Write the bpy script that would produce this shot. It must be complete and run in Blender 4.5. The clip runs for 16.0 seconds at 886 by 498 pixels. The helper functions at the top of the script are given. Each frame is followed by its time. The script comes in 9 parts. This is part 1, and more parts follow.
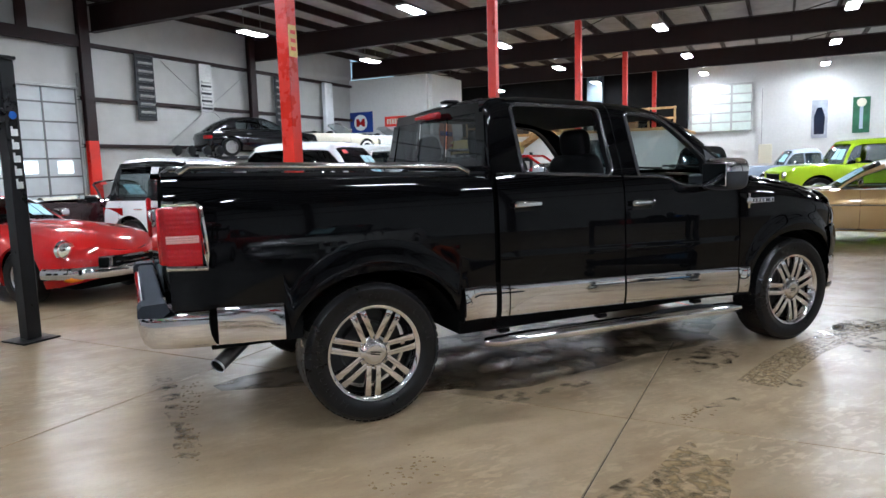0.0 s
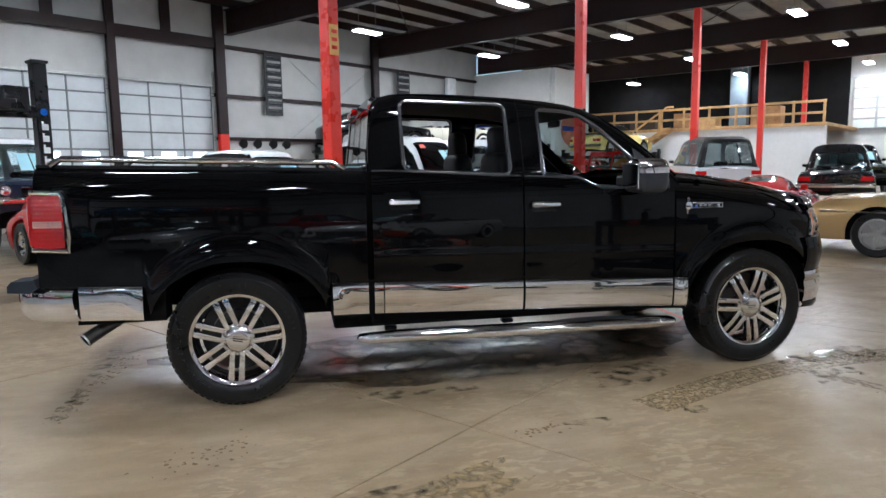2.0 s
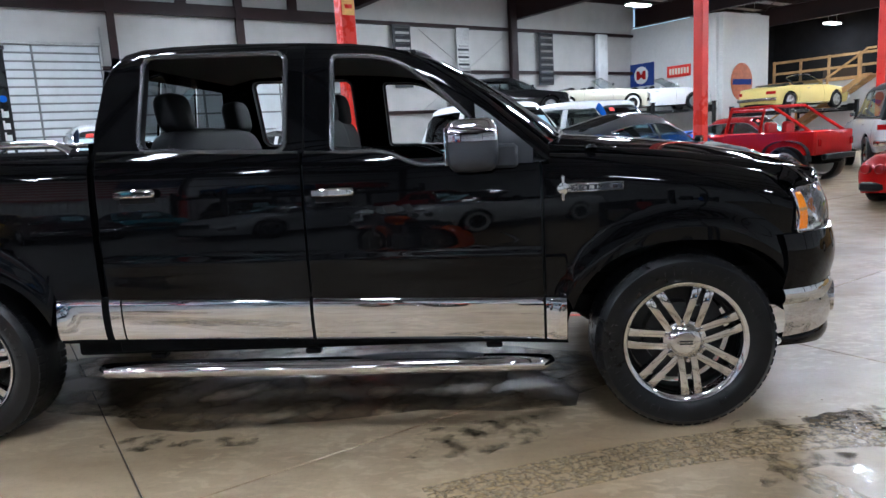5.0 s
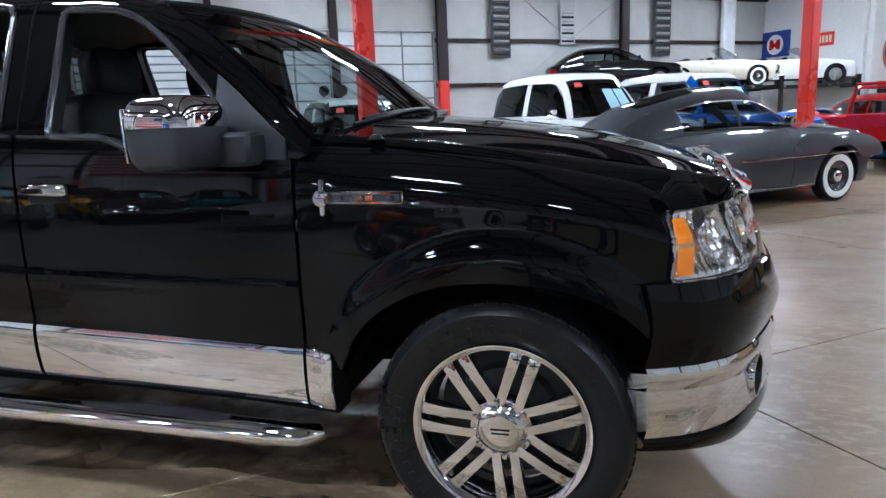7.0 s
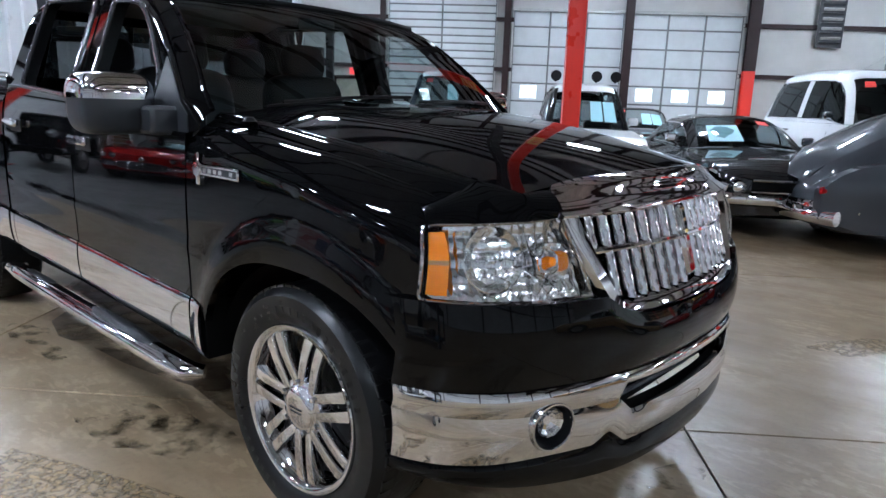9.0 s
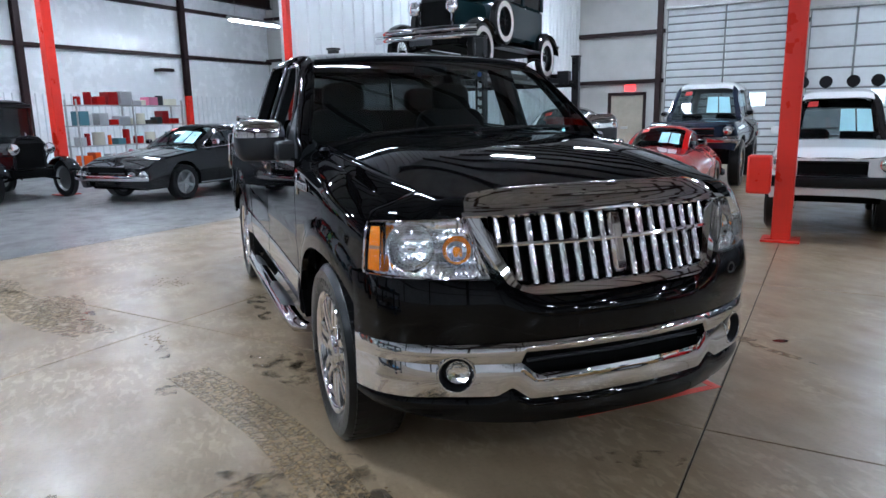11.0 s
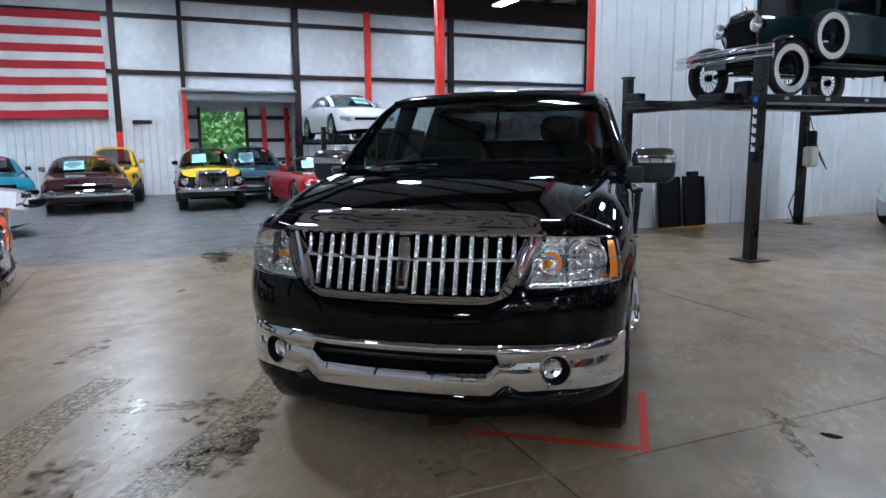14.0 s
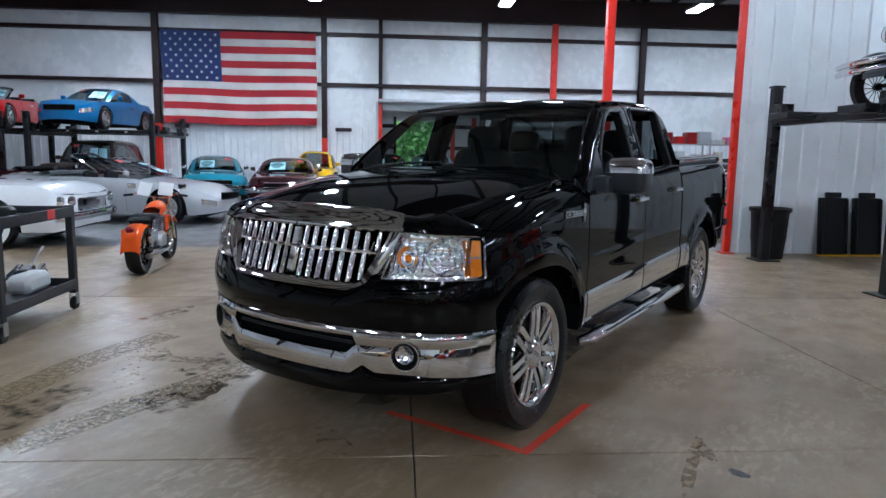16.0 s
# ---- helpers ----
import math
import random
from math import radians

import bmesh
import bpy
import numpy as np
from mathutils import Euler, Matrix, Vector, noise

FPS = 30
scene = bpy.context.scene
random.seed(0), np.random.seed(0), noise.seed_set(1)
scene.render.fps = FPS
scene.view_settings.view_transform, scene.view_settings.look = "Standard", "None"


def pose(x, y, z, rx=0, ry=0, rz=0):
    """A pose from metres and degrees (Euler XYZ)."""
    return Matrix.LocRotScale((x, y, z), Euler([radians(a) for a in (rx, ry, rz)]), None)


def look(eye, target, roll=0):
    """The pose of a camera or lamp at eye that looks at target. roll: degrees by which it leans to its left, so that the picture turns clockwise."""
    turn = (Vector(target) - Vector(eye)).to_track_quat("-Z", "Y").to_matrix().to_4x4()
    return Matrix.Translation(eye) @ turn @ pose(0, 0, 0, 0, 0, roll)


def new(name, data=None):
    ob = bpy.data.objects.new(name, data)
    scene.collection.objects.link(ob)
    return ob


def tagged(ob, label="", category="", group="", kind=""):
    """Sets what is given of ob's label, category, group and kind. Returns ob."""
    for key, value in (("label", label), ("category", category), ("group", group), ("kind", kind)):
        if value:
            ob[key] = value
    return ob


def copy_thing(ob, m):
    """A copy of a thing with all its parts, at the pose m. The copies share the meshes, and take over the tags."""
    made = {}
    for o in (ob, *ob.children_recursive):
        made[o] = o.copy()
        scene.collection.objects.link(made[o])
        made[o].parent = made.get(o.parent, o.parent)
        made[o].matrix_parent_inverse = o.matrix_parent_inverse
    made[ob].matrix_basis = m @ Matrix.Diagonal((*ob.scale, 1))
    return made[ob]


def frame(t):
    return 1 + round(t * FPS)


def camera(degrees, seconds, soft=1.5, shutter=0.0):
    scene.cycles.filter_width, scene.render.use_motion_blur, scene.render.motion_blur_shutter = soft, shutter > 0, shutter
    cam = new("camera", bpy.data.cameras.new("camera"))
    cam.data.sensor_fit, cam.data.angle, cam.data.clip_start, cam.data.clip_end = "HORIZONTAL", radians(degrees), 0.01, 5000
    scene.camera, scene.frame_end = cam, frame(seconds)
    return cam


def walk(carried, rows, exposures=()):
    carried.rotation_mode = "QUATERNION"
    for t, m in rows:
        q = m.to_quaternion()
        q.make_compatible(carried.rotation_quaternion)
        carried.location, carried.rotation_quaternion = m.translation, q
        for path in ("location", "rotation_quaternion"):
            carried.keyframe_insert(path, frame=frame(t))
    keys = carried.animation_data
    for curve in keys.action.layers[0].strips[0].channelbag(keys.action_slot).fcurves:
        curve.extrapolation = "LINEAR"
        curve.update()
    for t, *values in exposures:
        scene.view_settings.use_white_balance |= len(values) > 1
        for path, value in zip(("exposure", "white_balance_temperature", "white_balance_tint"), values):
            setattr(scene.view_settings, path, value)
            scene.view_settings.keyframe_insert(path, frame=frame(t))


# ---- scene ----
cam = camera(67.1, 16.0)
PATH = [
    (0, (-1.221, -4.525, 1.466), (-0.378, -2.727, 1.220), -1.7),
    (0.5, (-0.839, -4.725, 1.471), (-0.124, -2.874, 1.222), -0.2),
    (1, (-0.457, -4.943, 1.461), (0.087, -3.034, 1.215), -1.2),
    (1.5, (-0.057, -5.071, 1.437), (0.422, -3.145, 1.189), -1.3),
    (2, (0.389, -5.069, 1.446), (0.807, -3.130, 1.194), -0.8),
    (2.5, (0.829, -5.004, 1.433), (1.109, -3.040, 1.174), -1.7),
    (3, (1.211, -4.828, 1.407), (1.405, -2.855, 1.146), -1.8),
    (3.5, (1.567, -4.580, 1.404), (1.728, -2.607, 1.121), -3.0),
    (3.7, (1.735, -4.499, 1.398), (1.854, -2.524, 1.108), -3.0),
    (5.8, (3.133, -3.493, 1.386), (2.844, -1.546, 1.035), -2.7),
    (6, (3.247, -3.354, 1.398), (2.918, -1.415, 1.039), -2.3),
    (6.5, (3.550, -3.097, 1.370), (3.093, -1.184, 1.007), -2.9),
    (7, (3.880, -2.854, 1.371), (3.362, -0.961, 0.985), -2.3),
    (7.5, (4.179, -2.563, 1.379), (3.554, -0.708, 0.965), -1.5),
    (8, (4.514, -2.361, 1.375), (3.720, -0.576, 0.949), -1.3),
    (8.5, (4.849, -2.239, 1.387), (3.826, -0.575, 0.961), -0.1),
    (9, (5.191, -2.150, 1.402), (3.894, -0.691, 0.970), 1.9),
    (9.2, (5.345, -2.141, 1.412), (3.959, -0.768, 0.971), 1.6),
    (11.3, (6.565, -1.359, 1.468), (4.699, -0.748, 1.089), -0.9),
    (11.5, (6.637, -1.198, 1.447), (4.742, -0.681, 1.072), -0.7),
    (12, (6.777, -0.797, 1.478), (4.829, -0.527, 1.115), -0.5),
    (12.5, (6.951, -0.358, 1.484), (4.980, -0.328, 1.148), -0.1),
    (13, (7.010, 0.050, 1.468), (5.042, -0.104, 1.149), -0.0),
    (13.5, (7.025, 0.478, 1.476), (5.076, 0.148, 1.167), -0.8),
    (14, (7.079, 0.925, 1.486), (5.172, 0.407, 1.181), -0.5),
    (14.5, (7.022, 1.340, 1.458), (5.157, 0.678, 1.169), -0.1),
    (15, (6.933, 1.746, 1.450), (5.131, 0.925, 1.172), -0.3),
    (15.5, (6.852, 2.133, 1.477), (5.131, 1.153, 1.199), 0.1),
    (16, (6.691, 2.477, 1.456), (5.048, 1.371, 1.180), 1.0),
]
walk(cam, [(t, look(eye, target, roll)) for t, eye, target, roll in PATH],
     [(0, 0.02, 5950, 9), (3.5, 0.07, 5850, 9), (6, 0.27, 5600, 9), (9, 0.22, 5530, 9), (12, -0.10, 5520, 8.5), (14, -0.31, 5450, 8), (16, -0.34, 5450, 8)])

# ---- light ----
world = bpy.data.worlds.new("overcast_sky")
scene.world = world
world.use_nodes = True
sky = world.node_tree.nodes.new("ShaderNodeTexSky")
sky.sky_type, sky.sun_disc, sky.sun_elevation, sky.sun_rotation = "NISHITA", False, radians(40), radians(120)
world.node_tree.links.new(sky.outputs[0], world.node_tree.nodes["Background"].inputs[0])
world.node_tree.nodes["Background"].inputs[1].default_value = 0.14
LAMP_POWER = 200.0
scene.view_settings.exposure = 0.0

# the hall stands at an angle to the truck; a and b run along its walls
HALL = pose(0.68, 4.98, 0, 0, 0, 38)


def hall(a, b, z=0.0, turn=0.0):
    return HALL @ pose(a, b, z, 0, 0, turn)


# ---- mesh tools ----
class Shape:
    """Collects faces, then becomes one mesh."""

    def __init__(self):
        self.v, self.f = [], []

    def add(self, verts, faces):
        k = len(self.v)
        self.v += [tuple(p) for p in verts]
        self.f += [tuple(i + k for i in f) for f in faces]
        return self

    def grid(self, fn, nu, nv, loop=False):
        us = nu if loop else nu + 1
        verts = [fn(i / nu, j / nv) for i in range(us) for j in range(nv + 1)]
        faces = [(i * (nv + 1) + j, ((i + 1) % us) * (nv + 1) + j, ((i + 1) % us) * (nv + 1) + j + 1, i * (nv + 1) + j + 1) for i in range(nu) for j in range(nv)]
        return self.add(verts, faces)

    def box(self, lo, hi, bev=0.0):
        c = [(a + b) / 2 for a, b in zip(lo, hi)]
        h = [abs(b - a) / 2 for a, b in zip(lo, hi)]
        bev = min(bev, *[x * 0.9 for x in h])
        if bev <= 0:
            v = [(c[0] + sx * h[0], c[1] + sy * h[1], c[2] + sz * h[2]) for sx in (-1, 1) for sy in (-1, 1) for sz in (-1, 1)]
            return self.add(v, [(0, 1, 3, 2), (4, 6, 7, 5), (0, 4, 5, 1), (2, 3, 7, 6), (0, 2, 6, 4), (1, 5, 7, 3)])
        v, at = [], {}
        for s in [(x, y, z) for x in (-1, 1) for y in (-1, 1) for z in (-1, 1)]:
            for ax in range(3):
                at[s, ax] = len(v)
                v.append(tuple(c[k] + s[k] * (h[k] if k == ax else h[k] - bev) for k in range(3)))
        f = []
        for ax in range(3):
            i, j = [k for k in range(3) if k != ax]
            for sg in (-1, 1):
                q = []
                for a, b in ((-1, -1), (1, -1), (1, 1), (-1, 1)):
                    s = [0, 0, 0]
                    s[ax], s[i], s[j] = sg, a, b
                    q.append(at[tuple(s), ax])
                f.append(tuple(q))
            for a in (-1, 1):
                for b in (-1, 1):
                    s0, s1 = [0, 0, 0], [0, 0, 0]
                    s0[i], s0[j], s0[ax] = a, b, -1
                    s1[i], s1[j], s1[ax] = a, b, 1
                    f.append((at[tuple(s0), i], at[tuple(s1), i], at[tuple(s1), j], at[tuple(s0), j]))
        for s in {k[0] for k in at}:
            f.append((at[s, 0], at[s, 1], at[s, 2]))
        return self.add(v, f)

    def tube(self, pts, r, n=8, flat=1.0, cap=True):
        pts = [Vector(p) for p in pts]
        rs = r if isinstance(r, (list, tuple)) else [r] * len(pts)
        verts, faces = [], []
        for i, p in enumerate(pts):
            d = (pts[min(i + 1, len(pts) - 1)] - pts[max(i - 1, 0)]).normalized()
            up = Vector((0, 0, 1)) if abs(d.z) < 0.95 else Vector((1, 0, 0))
            s = d.cross(up).normalized()
            w = s.cross(d)
            for k in range(n):
                t = 2 * math.pi * k / n
                verts.append(p + s * math.cos(t) * rs[i] + w * math.sin(t) * rs[i] * flat)
        for i in range(len(pts) - 1):
            for k in range(n):
                faces.append((i * n + k, i * n + (k + 1) % n, (i + 1) * n + (k + 1) % n, (i + 1) * n + k))
        if cap:
            faces += [tuple(range(n)), tuple(range((len(pts) - 1) * n, len(pts) * n))]
        return self.add(verts, faces)

    def lathe(self, prof, at=(0, 0, 0), axis="y", n=32):
        """prof: (radius, height along the axis)."""
        verts = []
        for k in range(n):
            t = 2 * math.pi * k / n
            for r, h in prof:
                p = (r * math.cos(t), h, r * math.sin(t)) if axis == "y" else (h, r * math.cos(t), r * math.sin(t)) if axis == "x" else (r * math.cos(t), r * math.sin(t), h)
                verts.append((at[0] + p[0], at[1] + p[1], at[2] + p[2]))
        m = len(prof)
        return self.add(verts, [(k * m + j, ((k + 1) % n) * m + j, ((k + 1) % n) * m + j + 1, k * m + j + 1) for k in range(n) for j in range(m - 1)])

    def prism(self, poly, axis, lo, hi):
        """A polygon in the two other axes, drawn out along axis."""
        order = {"x": (1, 2), "y": (0, 2), "z": (0, 1)}[axis]
        k = "xyz".index(axis)
        verts = []
        for val in (lo, hi):
            for p in poly:
                q = [0, 0, 0]
                q[order[0]], q[order[1]], q[k] = p[0], p[1], val
                verts.append(q)
        n = len(poly)
        return self.add(verts, [tuple(range(n)), tuple(range(2 * n - 1, n - 1, -1))] + [(i, (i + 1) % n, n + (i + 1) % n, n + i) for i in range(n)])

    def panel(self, xs, zb, zt, wide, side, rows=8, rim=0.03):
        """A standing body panel: columns at xs, from zb(x) to zt(x), wide(x, z) from the middle line, with folded edges."""
        ring = []
        n = len(xs)
        verts = []
        for x in xs:
            a, b = zb(x), zt(x)
            for j in range(rows + 1):
                z = a + (b - a) * j / rows
                verts.append((x, side * wide(x, z), z))
        m = rows + 1
        faces = [(i * m + j, (i + 1) * m + j, (i + 1) * m + j + 1, i * m + j + 1) for i in range(n - 1) for j in range(rows)]
        ring = [i * m for i in range(n)] + [(n - 1) * m + j for j in range(1, m)] + [i * m + rows for i in range(n - 2, -1, -1)] + [j for j in range(rows - 1, 0, -1)]
        if rim:
            k = len(verts)
            verts += [(verts[i][0], verts[i][1] - side * rim, verts[i][2]) for i in ring]
            L = len(ring)
            faces += [(ring[i], ring[(i + 1) % L], k + (i + 1) % L, k + i) for i in range(L)]
        return self.add(verts, faces)

    def turn(self, m):
        self.v = [tuple(m @ Vector(p)) for p in self.v]
        return self

    def mirror(self):
        k = len(self.v)
        self.v += [(x, -y, z) for x, y, z in self.v]
        self.f += [tuple(i + k for i in reversed(f)) for f in self.f]
        return self

    def mesh(self, name, sharp=38.0, weld=0.0004):
        bm = bmesh.new()
        vs = [bm.verts.new(p) for p in self.v]
        for f in self.f:
            if len(set(f)) > 2:
                try:
                    bm.faces.new([vs[i] for i in f])
                except ValueError:
                    pass
        bmesh.ops.remove_doubles(bm, verts=bm.verts, dist=weld)
        bmesh.ops.dissolve_degenerate(bm, edges=bm.edges, dist=1e-6)
        bmesh.ops.recalc_face_normals(bm, faces=bm.faces)
        me = bpy.data.meshes.new(name)
        bm.to_mesh(me)
        bm.free()
        me.shade_smooth()
        me.set_sharp_from_angle(angle=radians(sharp))
        return me


def thing(name, label, category, m=None, group="", kind=""):
    ob = new(name)
    ob.empty_display_size = 0.1
    if m is not None:
        ob.matrix_basis = m
    return tagged(ob, label, category, group, kind)


def part(name, shape, material, parent=None, label="", sharp=38.0, m=None):
    me = shape if isinstance(shape, bpy.types.Mesh) else shape.mesh(name, sharp)
    if not me.materials:
        me.materials.append(material)
    ob = new(name, me)
    if parent is not None:
        ob.parent = parent
    if m is not None:
        ob.matrix_basis = m
    return tagged(ob, label)


def solo(name, shape, material, label, category, m=None, group="", kind="", sharp=38.0):
    return tagged(part(name, shape, material, None, "", sharp, m), label, category, group, kind)


def lerp(pts, x):
    """A polyline's height at x."""
    for (x0, y0), (x1, y1) in zip(pts, pts[1:]):
        if x <= x1:
            return y0 + (y1 - y0) * max(0.0, (x - x0)) / (x1 - x0)
    return pts[-1][1]


def smooth_line(pts, x):
    """The same with rounded bends."""
    return sum(lerp(pts, x + d) for d in (-0.06, -0.03, 0, 0.03, 0.06)) / 5


def steps(a, b, n):
    return [a + (b - a) * i / n for i in range(n + 1)]

# ---- materials ----
def surface(name, color, rough=0.5, metal=0.0, vary=0.0, grain=20.0, bump=0.0, coat=0.0, rough_vary=0.0, second=None, big=2.0, place="Object", spec=0.5):
    """A principled surface whose colour, gloss and relief vary at two scales."""
    m = bpy.data.materials.new(name)
    m.use_nodes = True
    n, l = m.node_tree.nodes, m.node_tree.links
    p = n["Principled BSDF"]
    p.inputs["Base Color"].default_value = (*color, 1)
    p.inputs["Roughness"].default_value = rough
    p.inputs["Metallic"].default_value = metal
    p.inputs["Coat Weight"].default_value = coat
    p.inputs["Coat Roughness"].default_value = 0.02
    p.inputs["Specular IOR Level"].default_value = spec
    if vary or bump or rough_vary:
        if place == "World":
            src = n.new("ShaderNodeNewGeometry").outputs["Position"]
        else:
            src = n.new("ShaderNodeTexCoord").outputs["Object"]
        fine, wide = n.new("ShaderNodeTexNoise"), n.new("ShaderNodeTexNoise")
        fine.inputs["Scale"].default_value, wide.inputs["Scale"].default_value = grain, big
        fine.inputs["Detail"].default_value = wide.inputs["Detail"].default_value = 5
        l.new(src, fine.inputs["Vector"]), l.new(src, wide.inputs["Vector"])
        both = n.new("ShaderNodeMath")
        both.operation = "MULTIPLY_ADD"
        both.inputs[1].default_value = 0.4
        half = n.new("ShaderNodeMath")
        half.operation = "MULTIPLY"
        half.inputs[1].default_value = 0.6
        l.new(wide.outputs[0], half.inputs[0]), l.new(fine.outputs[0], both.inputs[0]), l.new(half.outputs[0], both.inputs[2])
        ramp = n.new("ShaderNodeMapRange")
        ramp.inputs[1].default_value, ramp.inputs[2].default_value = 0.35, 0.65
        l.new(both.outputs[0], ramp.inputs[0])
        if vary:
            mix = n.new("ShaderNodeMix")
            mix.data_type = "RGBA"
            mix.inputs["A"].default_value = (*(second or [c * (1 - vary) for c in color]), 1)
            mix.inputs["B"].default_value = (*(color if second else [min(1, c * (1 + vary)) for c in color]), 1)
            l.new(ramp.outputs[0], mix.inputs["Factor"]), l.new(mix.outputs["Result"], p.inputs["Base Color"])
        if rough_vary:
            r = n.new("ShaderNodeMapRange")
            r.inputs[3].default_value, r.inputs[4].default_value = max(0.02, rough - rough_vary), min(1, rough + rough_vary)
            l.new(ramp.outputs[0], r.inputs[0]), l.new(r.outputs[0], p.inputs["Roughness"])
        if bump:
            b = n.new("ShaderNodeBump")
            b.inputs["Strength"].default_value, b.inputs["Distance"].default_value = bump, 0.004
            l.new(fine.outputs[0], b.inputs["Height"]), l.new(b.outputs[0], p.inputs["Normal"])
    return m


def glow(name, color, strength):
    m = bpy.data.materials.new(name)
    m.use_nodes = True
    p = m.node_tree.nodes["Principled BSDF"]
    p.inputs["Base Color"].default_value = (*color, 1)
    p.inputs["Emission Color"].default_value = (*color, 1)
    p.inputs["Emission Strength"].default_value = strength
    return m


def pane(name, tint, rough=0.0, gloss=0.12):
    """Thin glass: it lets light straight through, tinted, and mirrors more at a slant."""
    m = bpy.data.materials.new(name)
    m.use_nodes = True
    n, l = m.node_tree.nodes, m.node_tree.links
    n.remove(n["Principled BSDF"])
    clear, shine, mix, fr = n.new("ShaderNodeBsdfTransparent"), n.new("ShaderNodeBsdfGlossy"), n.new("ShaderNodeMixShader"), n.new("ShaderNodeMath")
    slant, lift_ = n.new("ShaderNodeLayerWeight"), n.new("ShaderNodeMath")
    slant.inputs["Blend"].default_value = 0.5
    lift_.operation, lift_.inputs[1].default_value = "POWER", 5.0
    fr.operation, fr.inputs[1].default_value, fr.inputs[2].default_value = "MULTIPLY_ADD", 0.95, 0.045
    l.new(slant.outputs["Facing"], lift_.inputs[0]), l.new(lift_.outputs[0], fr.inputs[0])
    clear.inputs[0].default_value = (*tint, 1)
    shine.inputs["Roughness"].default_value = rough
    l.new(fr.outputs[0], mix.inputs[0]), l.new(clear.outputs[0], mix.inputs[1]), l.new(shine.outputs[0], mix.inputs[2])
    l.new(mix.outputs[0], n["Material Output"].inputs[0])
    return m


def floor_surface(name, light, dark, rough, stain):
    """Polished, stained concrete with damp patches, fine cracks and worn gloss, by place in the hall."""
    m = bpy.data.materials.new(name)
    m.use_nodes = True
    n, l = m.node_tree.nodes, m.node_tree.links
    p = n["Principled BSDF"]
    pos = n.new("ShaderNodeNewGeometry").outputs["Position"]

    def noise_at(scale, detail=6.0, stretch=None, distort=0.0):
        t = n.new("ShaderNodeTexNoise")
        t.inputs["Scale"].default_value, t.inputs["Detail"].default_value, t.inputs["Distortion"].default_value = scale, detail, distort
        if stretch:
            mp = n.new("ShaderNodeMapping")
            mp.inputs["Rotation"].default_value, mp.inputs["Scale"].default_value = (0, 0, radians(-38)), stretch
            l.new(pos, mp.inputs[0]), l.new(mp.outputs[0], t.inputs["Vector"])
        else:
            l.new(pos, t.inputs["Vector"])
        return t.outputs[0]

    def span(src, a, b, lo=0.0, hi=1.0):
        r = n.new("ShaderNodeMapRange")
        for i, x in enumerate((a, b, lo, hi)):
            r.inputs[i + 1].default_value = x
        l.new(src, r.inputs[0])
        return r.outputs[0]

    def blend(fac, a, b):
        x = n.new("ShaderNodeMix")
        x.data_type = "RGBA"
        for sock, val in (("A", a), ("B", b)):
            if isinstance(val, tuple):
                x.inputs[sock].default_value = (*val, 1)
            else:
                l.new(val, x.inputs[sock])
        l.new(fac, x.inputs["Factor"])
        return x.outputs["Result"]

    def mul(a, b):
        x = n.new("ShaderNodeMath")
        x.operation = "MULTIPLY"
        for i, val in enumerate((a, b)):
            if isinstance(val, float):
                x.inputs[i].default_value = val
            else:
                l.new(val, x.inputs[i])
        return x.outputs[0]

    wide, mid, fine = noise_at(0.7, 6), noise_at(3.1, 9), noise_at(42, 6)
    cloud, streak = noise_at(1.1, 7, None, 0.8), noise_at(5.0, 8, (0.5, 1.5, 1.0))
    scuff, pits = noise_at(17.0, 12, (0.6, 1.35, 1.0), 0.7), noise_at(75.0, 5, (1.0, 0.6, 1.0))
    col = blend(span(wide, 0.34, 0.68), dark, light)
    col = blend(mul(span(mid, 0.38, 0.74), 0.55), col, tuple(c * k for c, k in zip(dark, (0.86, 0.80, 0.70))))
    col = blend(mul(span(streak, 0.42, 0.74), 0.5), col, tuple(min(1, c * k) for c, k in zip(light, (1.2, 1.2, 1.22))))
    # ragged pale scuffs that gather in clouds, and small dark pits
    worn = mul(span(scuff, 0.50, 0.60), span(cloud, 0.44, 0.62))
    col = blend(mul(worn, 0.55), col, tuple(min(1, c * k) for c, k in zip(light, (1.42, 1.46, 1.52))))
    col = blend(mul(span(fine, 0.5, 0.8), 0.3), col, tuple(c * 0.65 for c in dark))
    col = blend(mul(span(pits, 0.63, 0.74), stain), col, tuple(c * 0.5 for c in dark))
    p.inputs["Specular IOR Level"].default_value = 0.68
    l.new(col, p.inputs["Base Color"])
    damp = span(noise_at(1.3, 4, (0.6, 1.4, 1.0)), 0.4, 0.75)
    gloss = n.new("ShaderNodeMix")
    l.new(damp, gloss.inputs[0])
    l.new(span(mid, 0.3, 0.7, rough - 0.07, rough + 0.12), gloss.inputs[2])
    gloss.inputs[3].default_value = rough - 0.09
    l.new(gloss.outputs[0], p.inputs["Roughness"])
    b = n.new("ShaderNodeBump")
    b.inputs["Strength"].default_value, b.inputs["Distance"].default_value = 0.12, 0.0015
    l.new(fine, b.inputs["Height"]), l.new(b.outputs[0], p.inputs["Normal"])
    return m


